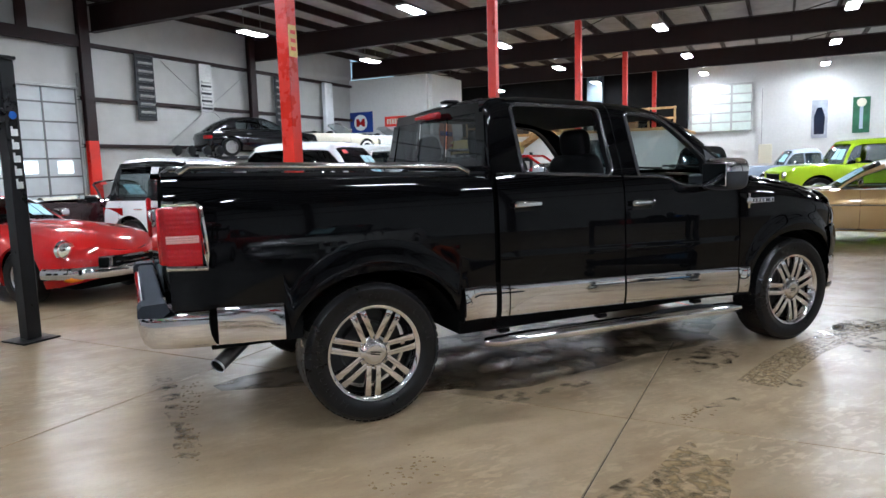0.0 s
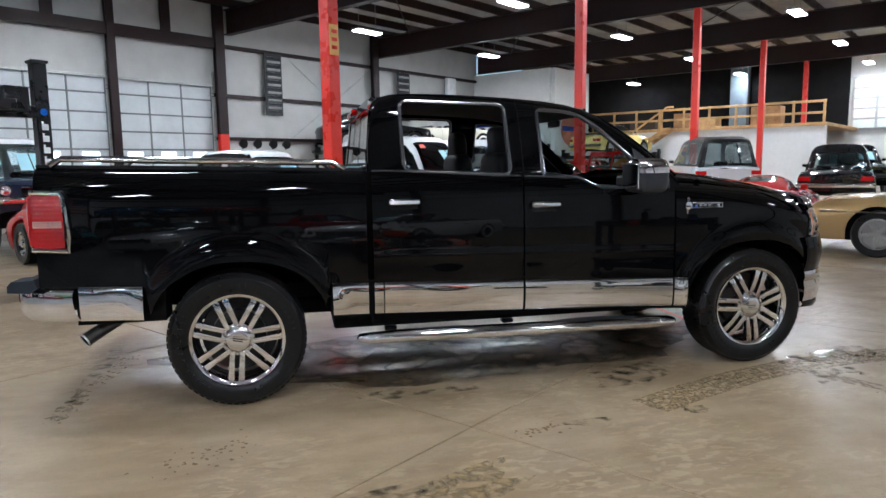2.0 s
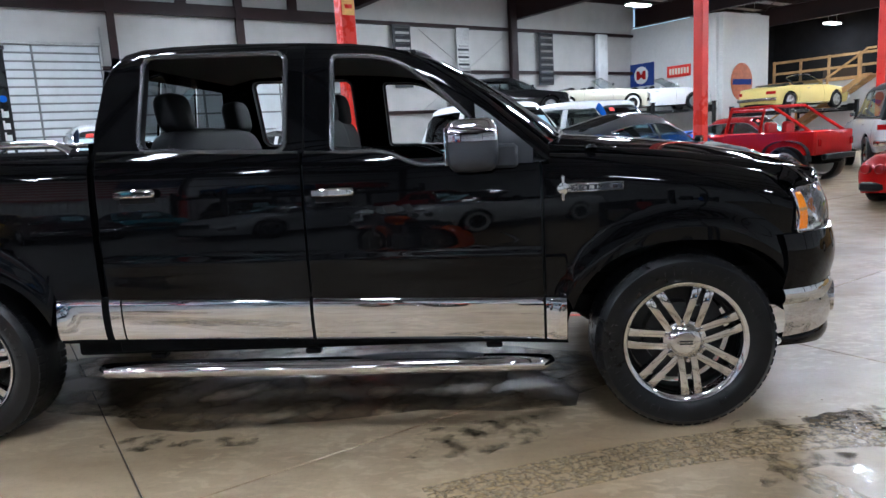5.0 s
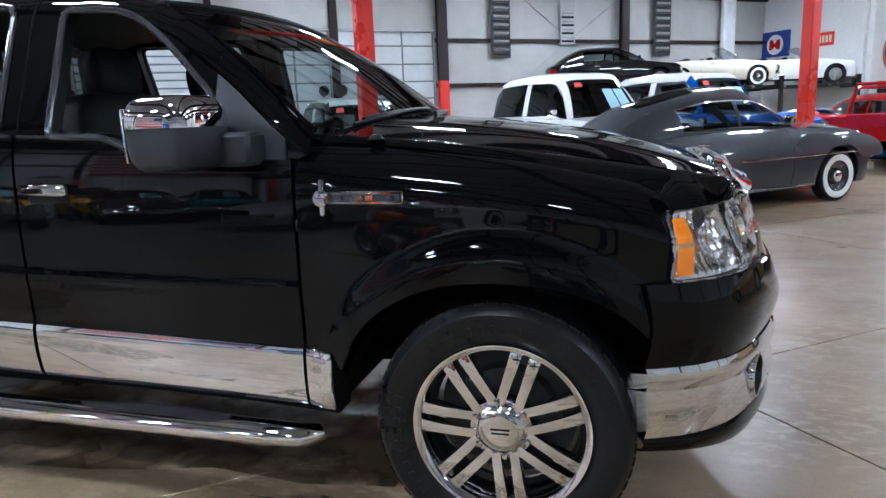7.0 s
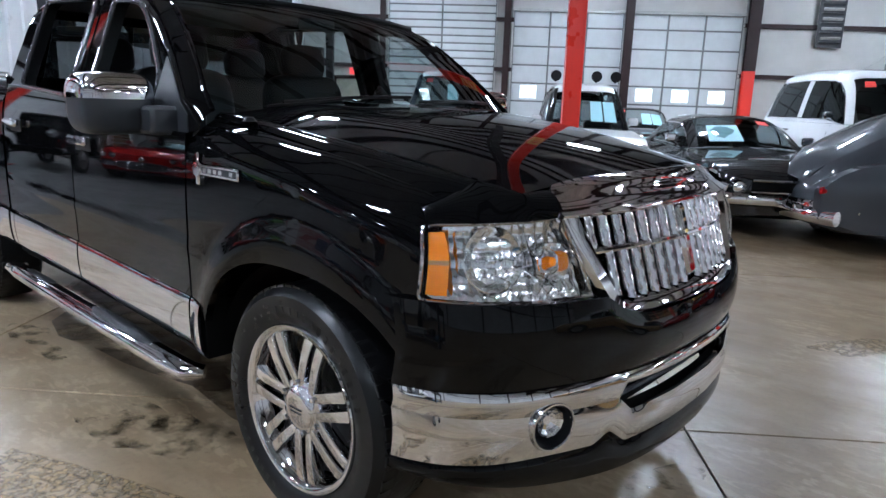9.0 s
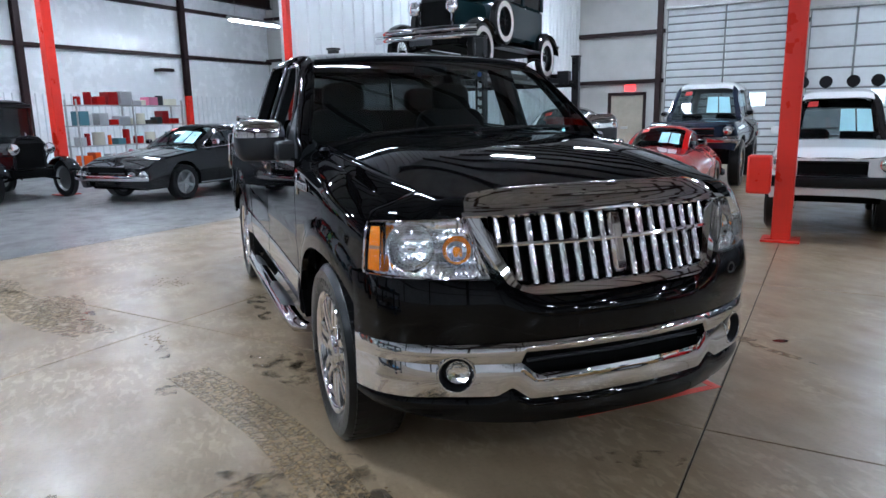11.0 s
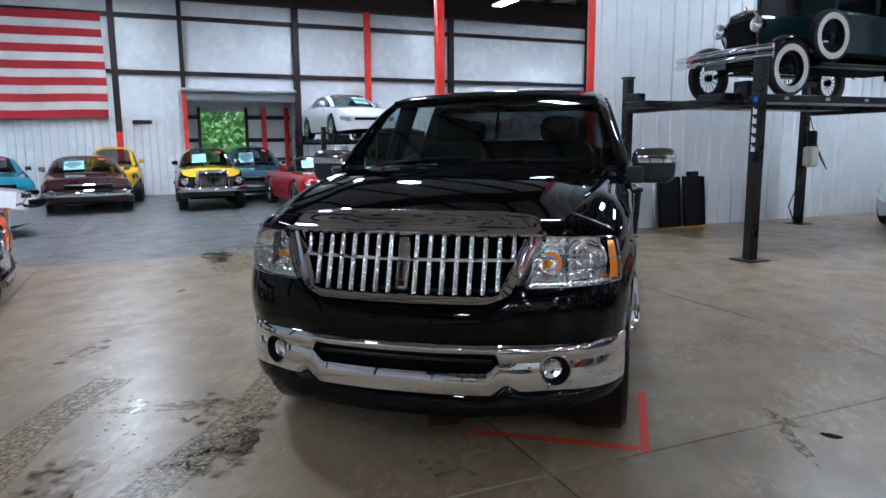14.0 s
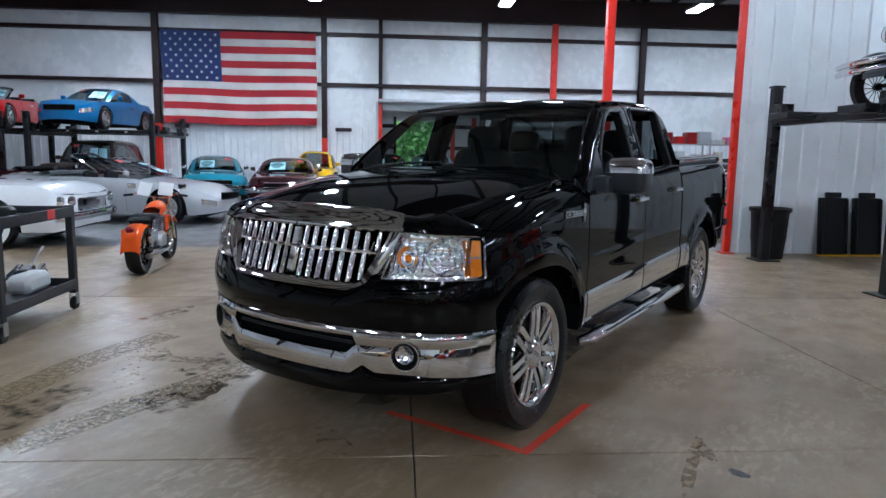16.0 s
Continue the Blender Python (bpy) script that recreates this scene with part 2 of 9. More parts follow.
BLACK_PAINT = surface("black_car_paint", (0.002, 0.002, 0.0023), 0.03, 0, 0, coat=0.0, spec=0.22, rough_vary=0.015, grain=60, big=3)
BLACK_SATIN = surface("black_plastic", (0.007, 0.007, 0.008), 0.4, 0, 0.2, 180, 0.1, spec=0.2)
GREY_PLASTIC = surface("charcoal_plastic", (0.024, 0.026, 0.031), 0.4, 0, 0.15, 200, 0.12, spec=0.4)
DEEP_BLACK = surface("underbody_black", (0.004, 0.004, 0.004), 0.9, 0, 0.2, 15, spec=0.08)
CHROME = surface("chrome", (0.72, 0.72, 0.735), 0.035, 1.0, 0.04, 9, 0.0, rough_vary=0.02, big=4)
BRIGHT_RIM = surface("bright_lamp_rim", (0.9, 0.9, 0.92), 0.22, 0.6, 0.0)
DARK_TRIM = surface("dark_glossy_trim", (0.10, 0.10, 0.108), 0.16, 0.7, 0.1, 60, 0.0)
SATIN_METAL = surface("brushed_steel", (0.5, 0.5, 0.5), 0.3, 1.0, 0.1, 60, 0.05)
SATIN_DARK = surface("heat_dulled_steel", (0.07, 0.067, 0.064), 0.35, 0.8, 0.2, 40, 0.1)
STEP_GREY = surface("dull_step_plastic", (0.022, 0.026, 0.034), 0.7, 0, 0.15, 120, 0.2, spec=0.15)
RUBBER = surface("tyre_rubber", (0.005, 0.005, 0.0055), 0.34, 0, 0.3, 30, 0.2, rough_vary=0.1, spec=0.3)
GLASS_DARK = pane("tinted_glass", (0.34, 0.37, 0.37))
GLASS_SCREEN = pane("windscreen_glass", (0.40, 0.47, 0.47))
GLASS_CAR = pane("car_glass", (0.5, 0.55, 0.56))
GLASS_PRIVACY = pane("privacy_glass", (0.13, 0.145, 0.15))
GLASS_CLEAR = pane("clear_glass", (0.8, 0.84, 0.84))
LENS = pane("lamp_lens", (0.97, 0.98, 0.985))
AMBER = surface("amber_lens", (0.95, 0.25, 0.008), 0.14, 0, 0.15, 90, 0.2, coat=0.4)
RED_LENS = surface("red_lens", (0.36, 0.004, 0.006), 0.1, 0, 0.2, 120, 0.25, coat=0.4)
CLEAR_LENS = surface("clear_ribbed_lens", (0.55, 0.25, 0.22), 0.15, 0, 0.2, 150, 0.3, coat=1.0)
REFLECTOR = surface("faceted_reflector", (0.97, 0.98, 0.99), 0.085, 0.96, 0.0, 70, 0.0)
LEATHER = surface("dark_leather", (0.009, 0.009, 0.01), 0.5, 0, 0.2, 60, 0.25, spec=0.15)
DASH = surface("dashboard_grey", (0.085, 0.098, 0.10), 0.6, 0, 0.15, 90, 0.2)
WHITE_WALLED = surface("white_sidewall", (0.78, 0.78, 0.75), 0.5, 0, 0.06, 20)
LINER = surface("wall_insulation_white", (0.76, 0.77, 0.785), 0.26, 0, 0.07, 4.0, 1.0, place="World", big=0.6, rough_vary=0.12)
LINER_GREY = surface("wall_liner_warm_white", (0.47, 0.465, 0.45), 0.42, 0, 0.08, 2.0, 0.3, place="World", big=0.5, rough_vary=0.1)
RIBBED = surface("ribbed_white_steel", (0.68, 0.70, 0.72), 0.35, 0, 0.06, 3, 0.05, place="World", big=0.7, rough_vary=0.08)
PLASTER = surface("white_painted_block", (0.66, 0.66, 0.65), 0.6, 0, 0.06, 8, 0.2, place="World", big=0.5)
OXIDE = surface("maroon_primer_steel", (0.019, 0.0075, 0.0075), 0.5, 0, 0.3, 6, 0.1, place="World", rough_vary=0.15, spec=0.3)
RED_STEEL = surface("red_painted_steel", (0.68, 0.028, 0.014), 0.35, 0, 0.06, 9, 0.03, place="World", rough_vary=0.12)
GALV = surface("galvanised_steel", (0.42, 0.42, 0.41), 0.4, 0.8, 0.2, 14, 0.05, place="World")
ROOF = surface("roof_insulation_grey", (0.46, 0.46, 0.465), 0.5, 0, 0.2, 4, 0.3, place="World", big=1.2)
DOOR_WHITE = surface("overhead_door_white", (0.55, 0.575, 0.595), 0.45, 0, 0.06, 6, 0.05, place="World")
DOOR_JOINT = surface("door_joint_grey", (0.17, 0.175, 0.18), 0.5, 0.3, 0.2, 14, 0.05, place="World")
LIFT_BLACK = surface("lift_black_steel", (0.007, 0.007, 0.008), 0.32, 0, 0.3, 12, 0.1, rough_vary=0.1, spec=0.3)
WOOD = surface("pale_lumber", (0.46, 0.27, 0.11), 0.6, 0, 0.3, 18, 0.2, big=3)
CRATE = surface("crate_wood", (0.30, 0.15, 0.06), 0.65, 0, 0.35, 18, 0.2, big=3)
# near-black colour that stands in for the loft's unlit depth
DARKNESS = surface("unlit_loft_black", (0.006, 0.006, 0.0065), 0.9, 0, 0.2, 2, spec=0.1)
PAPER = surface("pale_blue_sheet", (0.42, 0.72, 0.80), 0.6, 0, 0.05, 30)
WHITE_PAPER = surface("white_sheet", (0.8, 0.8, 0.79), 0.6, 0, 0.05, 30)
RED_TAG = surface("red_tag", (0.75, 0.06, 0.05), 0.5, 0, 0.05, 30)
TAPE = surface("orange_red_floor_tape", (0.72, 0.055, 0.025), 0.45, 0, 0.2, 40, 0.1, rough_vary=0.1)
TAN_FLOOR = floor_surface("tan_polished_concrete", (0.305, 0.230, 0.146), (0.195, 0.136, 0.076), 0.36, 0.3)
GREY_FLOOR = floor_surface("grey_sealed_concrete", (0.165, 0.163, 0.162), (0.115, 0.113, 0.112), 0.38, 0.25)
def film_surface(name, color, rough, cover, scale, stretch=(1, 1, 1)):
    """A thin broken film of mud or water on the floor, or of damp with shade in its colour."""
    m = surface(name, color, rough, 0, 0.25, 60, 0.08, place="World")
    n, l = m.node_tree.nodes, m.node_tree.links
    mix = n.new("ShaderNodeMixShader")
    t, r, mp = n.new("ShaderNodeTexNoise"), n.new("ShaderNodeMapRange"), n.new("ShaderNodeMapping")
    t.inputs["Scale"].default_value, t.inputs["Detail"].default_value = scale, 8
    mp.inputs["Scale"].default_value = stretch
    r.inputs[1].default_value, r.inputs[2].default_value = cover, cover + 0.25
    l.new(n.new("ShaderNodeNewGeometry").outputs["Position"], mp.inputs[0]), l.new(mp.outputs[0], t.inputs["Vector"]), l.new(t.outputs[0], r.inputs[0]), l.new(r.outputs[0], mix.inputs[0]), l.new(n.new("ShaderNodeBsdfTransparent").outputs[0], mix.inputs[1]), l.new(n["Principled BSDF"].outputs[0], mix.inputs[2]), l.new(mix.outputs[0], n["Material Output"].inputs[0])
    return m


MUD = film_surface("damp_mud", (0.27, 0.186, 0.094), 0.3, 0.38, 30.0)
MUD_FAINT = film_surface("faint_mud_film", (0.28, 0.202, 0.11), 0.34, 0.42, 22.0)
MUD_THIN = film_surface("thin_mud_smear", (0.255, 0.176, 0.085), 0.28, 0.40, 13.0)
# damp concrete, its dark colour also holding the shade under the truck
WET_SHADE = film_surface("wet_shaded_concrete", (0.085, 0.058, 0.032), 0.34, 0.34, 3.0)
DROPLET = surface("water_droplet", (0.22, 0.165, 0.10), 0.03, 0, 0.0, 20, spec=0.6)
OIL = surface("dark_oil", (0.02, 0.013, 0.009), 0.15, 0, 0.2, 20)
WATER = film_surface("standing_water", (0.10, 0.075, 0.045), 0.04, 0.46, 10.0)
WATER_CLEAR = film_surface("clear_water", (0.10, 0.08, 0.055), 0.03, 0.36, 6.0)
JOINT = surface("joint_filler", (0.05, 0.042, 0.034), 0.8, 0, 0.3, 30, place="World")
LAMP_GLOW = glow("lamp_diffuser", (0.93, 0.97, 1.0), LAMP_POWER)
WINDOW_GLOW = glow("bright_window_pane", (0.85, 0.95, 1.0), 2.2)
EXIT_GLOW = glow("exit_sign_red", (1.0, 0.05, 0.05), 2.0)
CLOTH_RED, CLOTH_WHITE, CLOTH_BLUE = (surface("flag_" + k, c, 0.8, 0, 0.12, 90, 0.3, big=1.5) for k, c in (("red", (0.42, 0.02, 0.03)), ("white", (0.62, 0.6, 0.57)), ("blue", (0.015, 0.03, 0.12))))
LEAF = surface("sunlit_leaves", (0.30, 0.62, 0.17), 0.6, 0, 0.4, 3.0, 0.2, big=0.8)
DUCT_GREY = surface("dull_grey_duct", (0.10, 0.13, 0.15), 0.5, 0.2, 0.15, 6, 0.05)
PAINTS = {}


def paint(name, color, rough=0.2, metal=0.0):
    if name not in PAINTS:
        PAINTS[name] = surface(name + "_car_paint", color, rough + 0.15, metal, 0.03, 40, coat=1.0, big=2, spec=0.05)
    return PAINTS[name]


RED, DARK_RED, MAROON = paint("red", (0.40, 0.008, 0.008)), paint("dark_red", (0.3, 0.01, 0.012)), paint("maroon", (0.026, 0.003, 0.005))
WHITE, CREAM, SILVER = paint("white", (0.78, 0.79, 0.8)), paint("cream", (0.70, 0.66, 0.54)), paint("silver", (0.52, 0.53, 0.55), 0.2, 0.5)
BLACK, NAVY, TEAL = paint("black", (0.006, 0.006, 0.007)), paint("navy", (0.012, 0.018, 0.035)), paint("teal", (0.03, 0.22, 0.30))
BLUE, SKY_BLUE, YELLOW = paint("blue", (0.012, 0.10, 0.45)), paint("blue_green", (0.09, 0.2, 0.24)), paint("yellow", (0.78, 0.46, 0.01))
PALE_YELLOW, GOLD, LIME = paint("pale_yellow", (0.66, 0.52, 0.18)), paint("gold", (0.42, 0.27, 0.12), 0.2, 0.3), paint("lime", (0.42, 0.62, 0.02))
GUNMETAL, BROWN, ORANGE = paint("gunmetal", (0.05, 0.054, 0.062), 0.24, 0.25), paint("brown", (0.06, 0.045, 0.035)), paint("orange", (0.72, 0.09, 0.008))
DARK_GREEN = paint("dark_green", (0.006, 0.022, 0.026))
ICE_BLUE = paint("ice_blue", (0.35, 0.42, 0.52))

# ---- the hall ----
A0, A1, B0, B1 = -21.2, 34.2, -24.0, 13.9
STEP_A, STEP_B = 3.7, 3.05
FRAMES = [0.1 + 7.4 * k for k in range(-3, 5)]


def framed_wall(name, m, length, height, material, posts, girts, label, openings=(), ribs=0.0):
    """A wall along local x, its face at y = 0 towards -y; girts and posts stand proud of it."""
    wall = thing(name, label, "wall", m, kind="structure")
    s = Shape()
    cuts = sorted(openings)
    x = 0.0
    for x0, x1, z0, z1 in cuts:
        s.box((x, 0, 0), (x0, 0.2, height))
        if z0 > 0:
            s.box((x0, 0, 0), (x1, 0.2, z0))
        s.box((x0, 0, z1), (x1, 0.2, height))
        x = x1
    s.box((x, 0, 0), (length, 0.2, height))
    part("wall_panel", s, material, wall)
    if ribs:
        rib = Shape()
        k = 0.15
        while k < length:
            if not any(x0 - 0.05 < k < x1 + 0.05 for x0, x1, *_ in cuts):
                rib.prism([(k - 0.035, 0.004), (k - 0.018, -0.028), (k + 0.018, -0.028), (k + 0.035, 0.004)], "z", 0.02, height)
            k += ribs
        tagged(part("wall_ribs", rib, material, wall), kind="stuff")
    for z in girts:
        g, x = Shape(), 0.0
        for x0, x1, z0, z1 in cuts + [(length, length, 0, 0)]:
            if z0 - 0.1 < z < z1 + 0.1:
                if x0 > x:
                    g.box((x, -0.16, z - 0.06), (x0, -0.002, z - 0.045)).box((x, -0.16, z - 0.045), (x0, -0.145, z + 0.045)).box((x, -0.16, z + 0.045), (x0, -0.002, z + 0.06))
                x = x1
        if x < length:
            g.box((x, -0.16, z - 0.06), (length, -0.002, z - 0.045)).box((x, -0.16, z - 0.045), (length, -0.145, z + 0.045)).box((x, -0.16, z + 0.045), (length, -0.002, z + 0.06))
        part("girt", g, OXIDE, wall)
    for x, wide, mat_top, low in posts:
        p = Shape().box((x - wide / 2, -0.34, low), (x + wide / 2, -0.322, height)).box((x - wide / 2, -0.19, low), (x + wide / 2, -0.165, height)).box((x - 0.01, -0.322, low), (x + 0.01, -0.19, height))
        part("steel_post", p, mat_top, wall)
        if low > 0:
            q = Shape().box((x - wide / 2, -0.345, 0), (x + wide / 2, -0.322, low)).box((x - wide / 2, -0.19, 0), (x + wide / 2, -0.165, low)).box((x - 0.01, -0.322, 0), (x + 0.01, -0.19, low))
            part("painted_post_foot", q, RED_STEEL, wall, "red painted lower part of the post")
    return wall


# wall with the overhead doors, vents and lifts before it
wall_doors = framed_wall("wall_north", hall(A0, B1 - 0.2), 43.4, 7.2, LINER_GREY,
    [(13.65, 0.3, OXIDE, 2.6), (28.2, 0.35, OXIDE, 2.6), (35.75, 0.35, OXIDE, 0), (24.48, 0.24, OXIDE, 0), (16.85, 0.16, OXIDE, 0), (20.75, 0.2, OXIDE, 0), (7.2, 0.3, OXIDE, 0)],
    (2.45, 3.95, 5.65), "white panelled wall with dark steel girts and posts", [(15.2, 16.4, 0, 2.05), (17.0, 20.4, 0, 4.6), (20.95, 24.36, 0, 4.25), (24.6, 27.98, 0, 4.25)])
# deep header over the doors, with short posts up to the roof
part("door_header", Shape().box((17.0, -0.30, 5.50), (28.0, -0.205, 5.54)).box((17.0, -0.30, 5.54), (28.0, -0.28, 5.82)).box((17.0, -0.30, 5.82), (28.0, -0.205, 5.86)), OXIDE, wall_doors)
for x in (18.7, 22.75, 26.3):
    part("header_post", Shape().box((x - 0.17, -0.25, 5.862), (x + 0.17, -0.205, 7.19)), OXIDE, wall_doors)
# wall with the big flag
wall_flag = framed_wall("wall_west", hall(A0 + 0.2, B0, 0, 90), 37.9, 7.2, LINER,
    [(10.15, 0.2, OXIDE, 2.4), (15.8, 0.18, OXIDE, 2.0), (21.35, 0.2, OXIDE, 0), (27.03, 0.2, OXIDE, 0), (33.05, 0.2, OXIDE, 2.4), (17.74, 0.13, OXIDE, 3.4)],
    (3.85, 5.55), "white insulated wall with maroon girts behind a large flag", [(17.8, 21.3, 0, 3.0)])
low_ribs = Shape()
for k in range(165):
    y = B0 + 0.1 + 0.23 * k
    if not (-6.3 < y < -2.6):
        low_ribs.prism([(y - 0.03, A0 + 0.2), (y - 0.015, A0 + 0.222), (y + 0.015, A0 + 0.222), (y + 0.03, A0 + 0.2)], "z", 0.0, 2.4)
low_ribs.v = [(p[1], p[0], p[2]) for p in low_ribs.v]
tagged(solo("wainscot_ribs", low_ribs, RIBBED, "ribbed white steel sheeting on the lower wall", "wall", HALL), kind="structure")
# plain closing walls
framed_wall("wall_south", hall(A1, B0 + 0.2, 0, 180), 55.4, 7.2, LINER, [(k * 7.4 + 3, 0.3, OXIDE, 0) for k in range(8)], (3.85, 5.55), "plain white panelled wall with steel girts")
wall_posters = framed_wall("wall_east", hall(A1 - 0.2, B1, 0, -90), 37.9, 7.2, PLASTER, [], (), "white painted wall with posters and a shutter", [])
# ribbed dividing wall beside the lift
divider = framed_wall("wall_divider", hall(-7.0, -0.38, 0, 90), 14.05, 7.2, RIBBED, [], (), "white ribbed steel dividing wall", [], 0.305)
# set-back white walls with signs
solo("wall_signs", Shape().box((22.0, 9.2, 0), (22.2, 13.69, 5.95)), PLASTER, "white wall with enamel signs", "wall", HALL, kind="structure")
solo("wall_signs_return", Shape().box((22.2, 9.0, 0), (25.6, 9.2, 5.95)), PLASTER, "white return wall with a round sign", "wall", HALL, kind="structure")

# ---- overhead doors ----
def overhead_door(m, wide, lines, cols, panes, label):
    """A sectional door: lines are the heights of its section joints."""
    d = thing("overhead_door", label, "door", m, "overhead doors", "structure")
    cw, high = wide / cols, lines[-1]
    for z0, z1 in zip(lines, lines[1:]):
        s = Shape()
        for c in range(cols):
            s.box((c * cw + 0.03, 0.05, z0 + 0.022), ((c + 1) * cw - 0.03, 0.09, z1 - 0.022), 0.012)
        part("door_section", s, DOOR_WHITE, d)
    rails = Shape()
    for z in lines:
        rails.box((0, 0.058, max(0, z - 0.026)), (wide, 0.07, min(high, z + 0.026)))
    part("section_joints", rails, DOOR_JOINT, d)
    stiles = Shape()
    for c in range(cols + 1):
        stiles.box((max(0, c * cw - 0.028), 0.035, 0), (min(wide, c * cw + 0.028), 0.05, high))
    part("stiles", stiles, DOOR_JOINT, d)
    for c in panes:
        part("window_pane", Shape().box(((c + 0.28) * cw, 0.03, 1.60), ((c + 0.72) * cw, 0.048, 1.97), 0.01), WINDOW_GLOW, d, "daylit frosted pane")
    for x in (-0.07, wide + 0.03):
        part("track", Shape().box((x, -0.1, 0), (x + 0.04, 0.04, high + 0.5), 0.01), GALV, d)
    part("top_rail", Shape().box((-0.05, -0.08, high - 0.02), (wide + 0.05, 0.03, high + 0.06), 0.01), GALV, d)
    return d


DOOR_LINES = [0, 0.36, 0.92, 1.49, 2.05, 2.61, 3.18, 3.77, 4.24]
overhead_door(hall(-0.25, B1 - 0.2), 3.41, DOOR_LINES, 3, (0, 1, 2), "white panelled overhead door with small bright panes")
overhead_door(hall(3.4, B1 - 0.2), 3.38, DOOR_LINES, 3, (0, 1, 2), "white panelled overhead door with small bright panes")
overhead_door(hall(-4.2, B1 - 0.2), 3.4, [0.23 * k for k in range(21)], 2, (1,), "tall grey-white roller door with horizontal ribs")
exit_door = thing("exit_door", "beige steel exit door under a red sign", "door", hall(-5.95, B1 - 0.2), kind="structure")
part("door_leaf", Shape().box((0.05, 0.04, 0), (1.1, 0.09, 2.02), 0.01), surface("beige_door", (0.42, 0.38, 0.31), 0.5, 0, 0.08, 8, 0.05), exit_door)
part("door_frame", Shape().box((-0.05, -0.03, 0), (0.05, 0.15, 2.1), 0.01).box((1.1, -0.03, 0), (1.2, 0.15, 2.1), 0.01).box((-0.05, -0.03, 2.02), (1.2, 0.15, 2.12), 0.01), OXIDE, exit_door)
part("door_closer", Shape().box((0.4, -0.01, 0.95), (0.62, 0.04, 1.03), 0.01), SATIN_METAL, exit_door)
solo("exit_sign", Shape().box((-5.45, B1 - 0.27, 2.16), (-5.1, B1 - 0.205, 2.36), 0.015), EXIT_GLOW, "small lit red exit sign on the wall", "sign", HALL)

# ---- open bay towards the trees ----
bay = thing("bay_lining", "white lined doorway bay with dark frames opening to the trees", "doorway", HALL, kind="structure")
part("reveal_frame", Shape().box((A0 + 0.2, -6.42, 0), (A0 + 0.42, -6.2, 3.25), 0.01).box((A0 + 0.2, -2.7, 0), (A0 + 0.42, -2.5, 3.25), 0.01).box((A0 + 0.2, -6.42, 3.0), (A0 + 0.5, -2.5, 3.3), 0.02), DOOR_WHITE, bay)
part("canopy", Shape().box((A0 + 0.25, -6.35, 3.25), (A0 + 0.9, -2.75, 3.36), 0.05), DOOR_WHITE, bay)
lining = Shape().box((A0 - 1.6, -6.4, 0), (A0 - 1.5, -5.75, 3.2)).box((A0 - 1.6, -4.15, 0), (A0 - 1.5, -2.5, 3.2)).box((A0 - 1.6, -5.75, 0), (A0 - 1.5, -4.15, 0.9)).box((A0 - 1.6, -5.75, 2.75), (A0 - 1.5, -4.15, 3.2)).box((A0 - 1.6, -6.45, 0), (A0, -6.4, 3.2)).box((A0 - 1.6, -2.55, 0), (A0, -2.5, 3.2)).box((A0 - 1.6, -6.45, 3.2), (A0, -2.5, 3.25))
part("lining", lining, LINER, bay)
for z in (1.05, 1.75, 2.55):
    part("bay_girt", Shape().box((A0 - 1.49, -6.3, z - 0.07), (A0 - 1.42, -5.75, z + 0.07)).box((A0 - 1.49, -4.15, z - 0.07), (A0 - 1.42, -2.6, z + 0.07)), OXIDE, bay)
for y in (-3.55, -2.75):
    part("red_bay_post", Shape().box((A0 - 1.4, y - 0.08, 0), (A0 - 1.3, y + 0.08, 2.9)), RED_STEEL, bay)
for y in (-5.75, -4.15):
    part("opening_jamb", Shape().box((A0 - 1.5, y - 0.05, 0.8), (A0 - 1.4, y + 0.05, 2.9)), OXIDE, bay)
trees = Shape()
random.seed(4)
for k in range(9000):
    c = Vector((A0 - 4.5 - random.random() * 1.5, -9.5 + random.random() * 9, 0.1 + random.random() * 4.8))
    q = pose(*c, 60 + random.random() * 60, random.random() * 360, 60 + random.random() * 60)
    r = 0.07 + random.random() * 0.11
    trees.add([q @ Vector(p) for p in ((-r, 0, 0), (0, -r * 0.5, r * 0.2), (r, 0, 0), (0, r * 0.5, r * 0.2))], [(0, 1, 2, 3)])
solo("tree_foliage", trees, LEAF, "sunlit green trees outside the open bay", "trees", HALL, kind="stuff")
sun = new("sun", bpy.data.lights.new("sun", "SUN"))
sun.data.energy, sun.data.angle, sun.data.color = 5.0, radians(3), (1.0, 0.96, 0.9)
sun.matrix_basis = hall(0, 0) @ look((0, 0, 10), (-3.0, -1.5, 0))

# ---- roof, frames, columns ----
deck = Shape().box((A0, B0, 7.2), (A1, B1, 7.35))
solo("ceiling", deck, ROOF, "dark roof with grey insulation between purlins", "ceiling", HALL, kind="structure")
for k in range(25):
    b = B0 + 0.7 + k * 1.52
    if b < B1 - 0.3:
        s = Shape().box((A0, b - 0.04, 6.92), (A1, b + 0.04, 6.94)).box((A0, b - 0.01, 6.94), (A1, b + 0.01, 7.18)).box((A0, b - 0.04, 7.18), (A1, b + 0.04, 7.199))
        solo("purlin", s, OXIDE, "dark maroon steel roof purlin", "beam", HALL, "roof purlins", "structure")
for a in FRAMES[1:] + [A0 + 0.5]:
    s = Shape().box((a - 0.13, B0 + 0.2, 6.06), (a + 0.13, B1 - 0.22, 6.09)).box((a - 0.012, B0 + 0.2, 6.09), (a + 0.012, B1 - 0.22, 6.89)).box((a - 0.13, B0 + 0.2, 6.89), (a + 0.13, B1 - 0.22, 6.918))
    solo("rafter", s, OXIDE, "deep dark maroon steel roof beam", "beam", HALL, "roof beams", "structure")
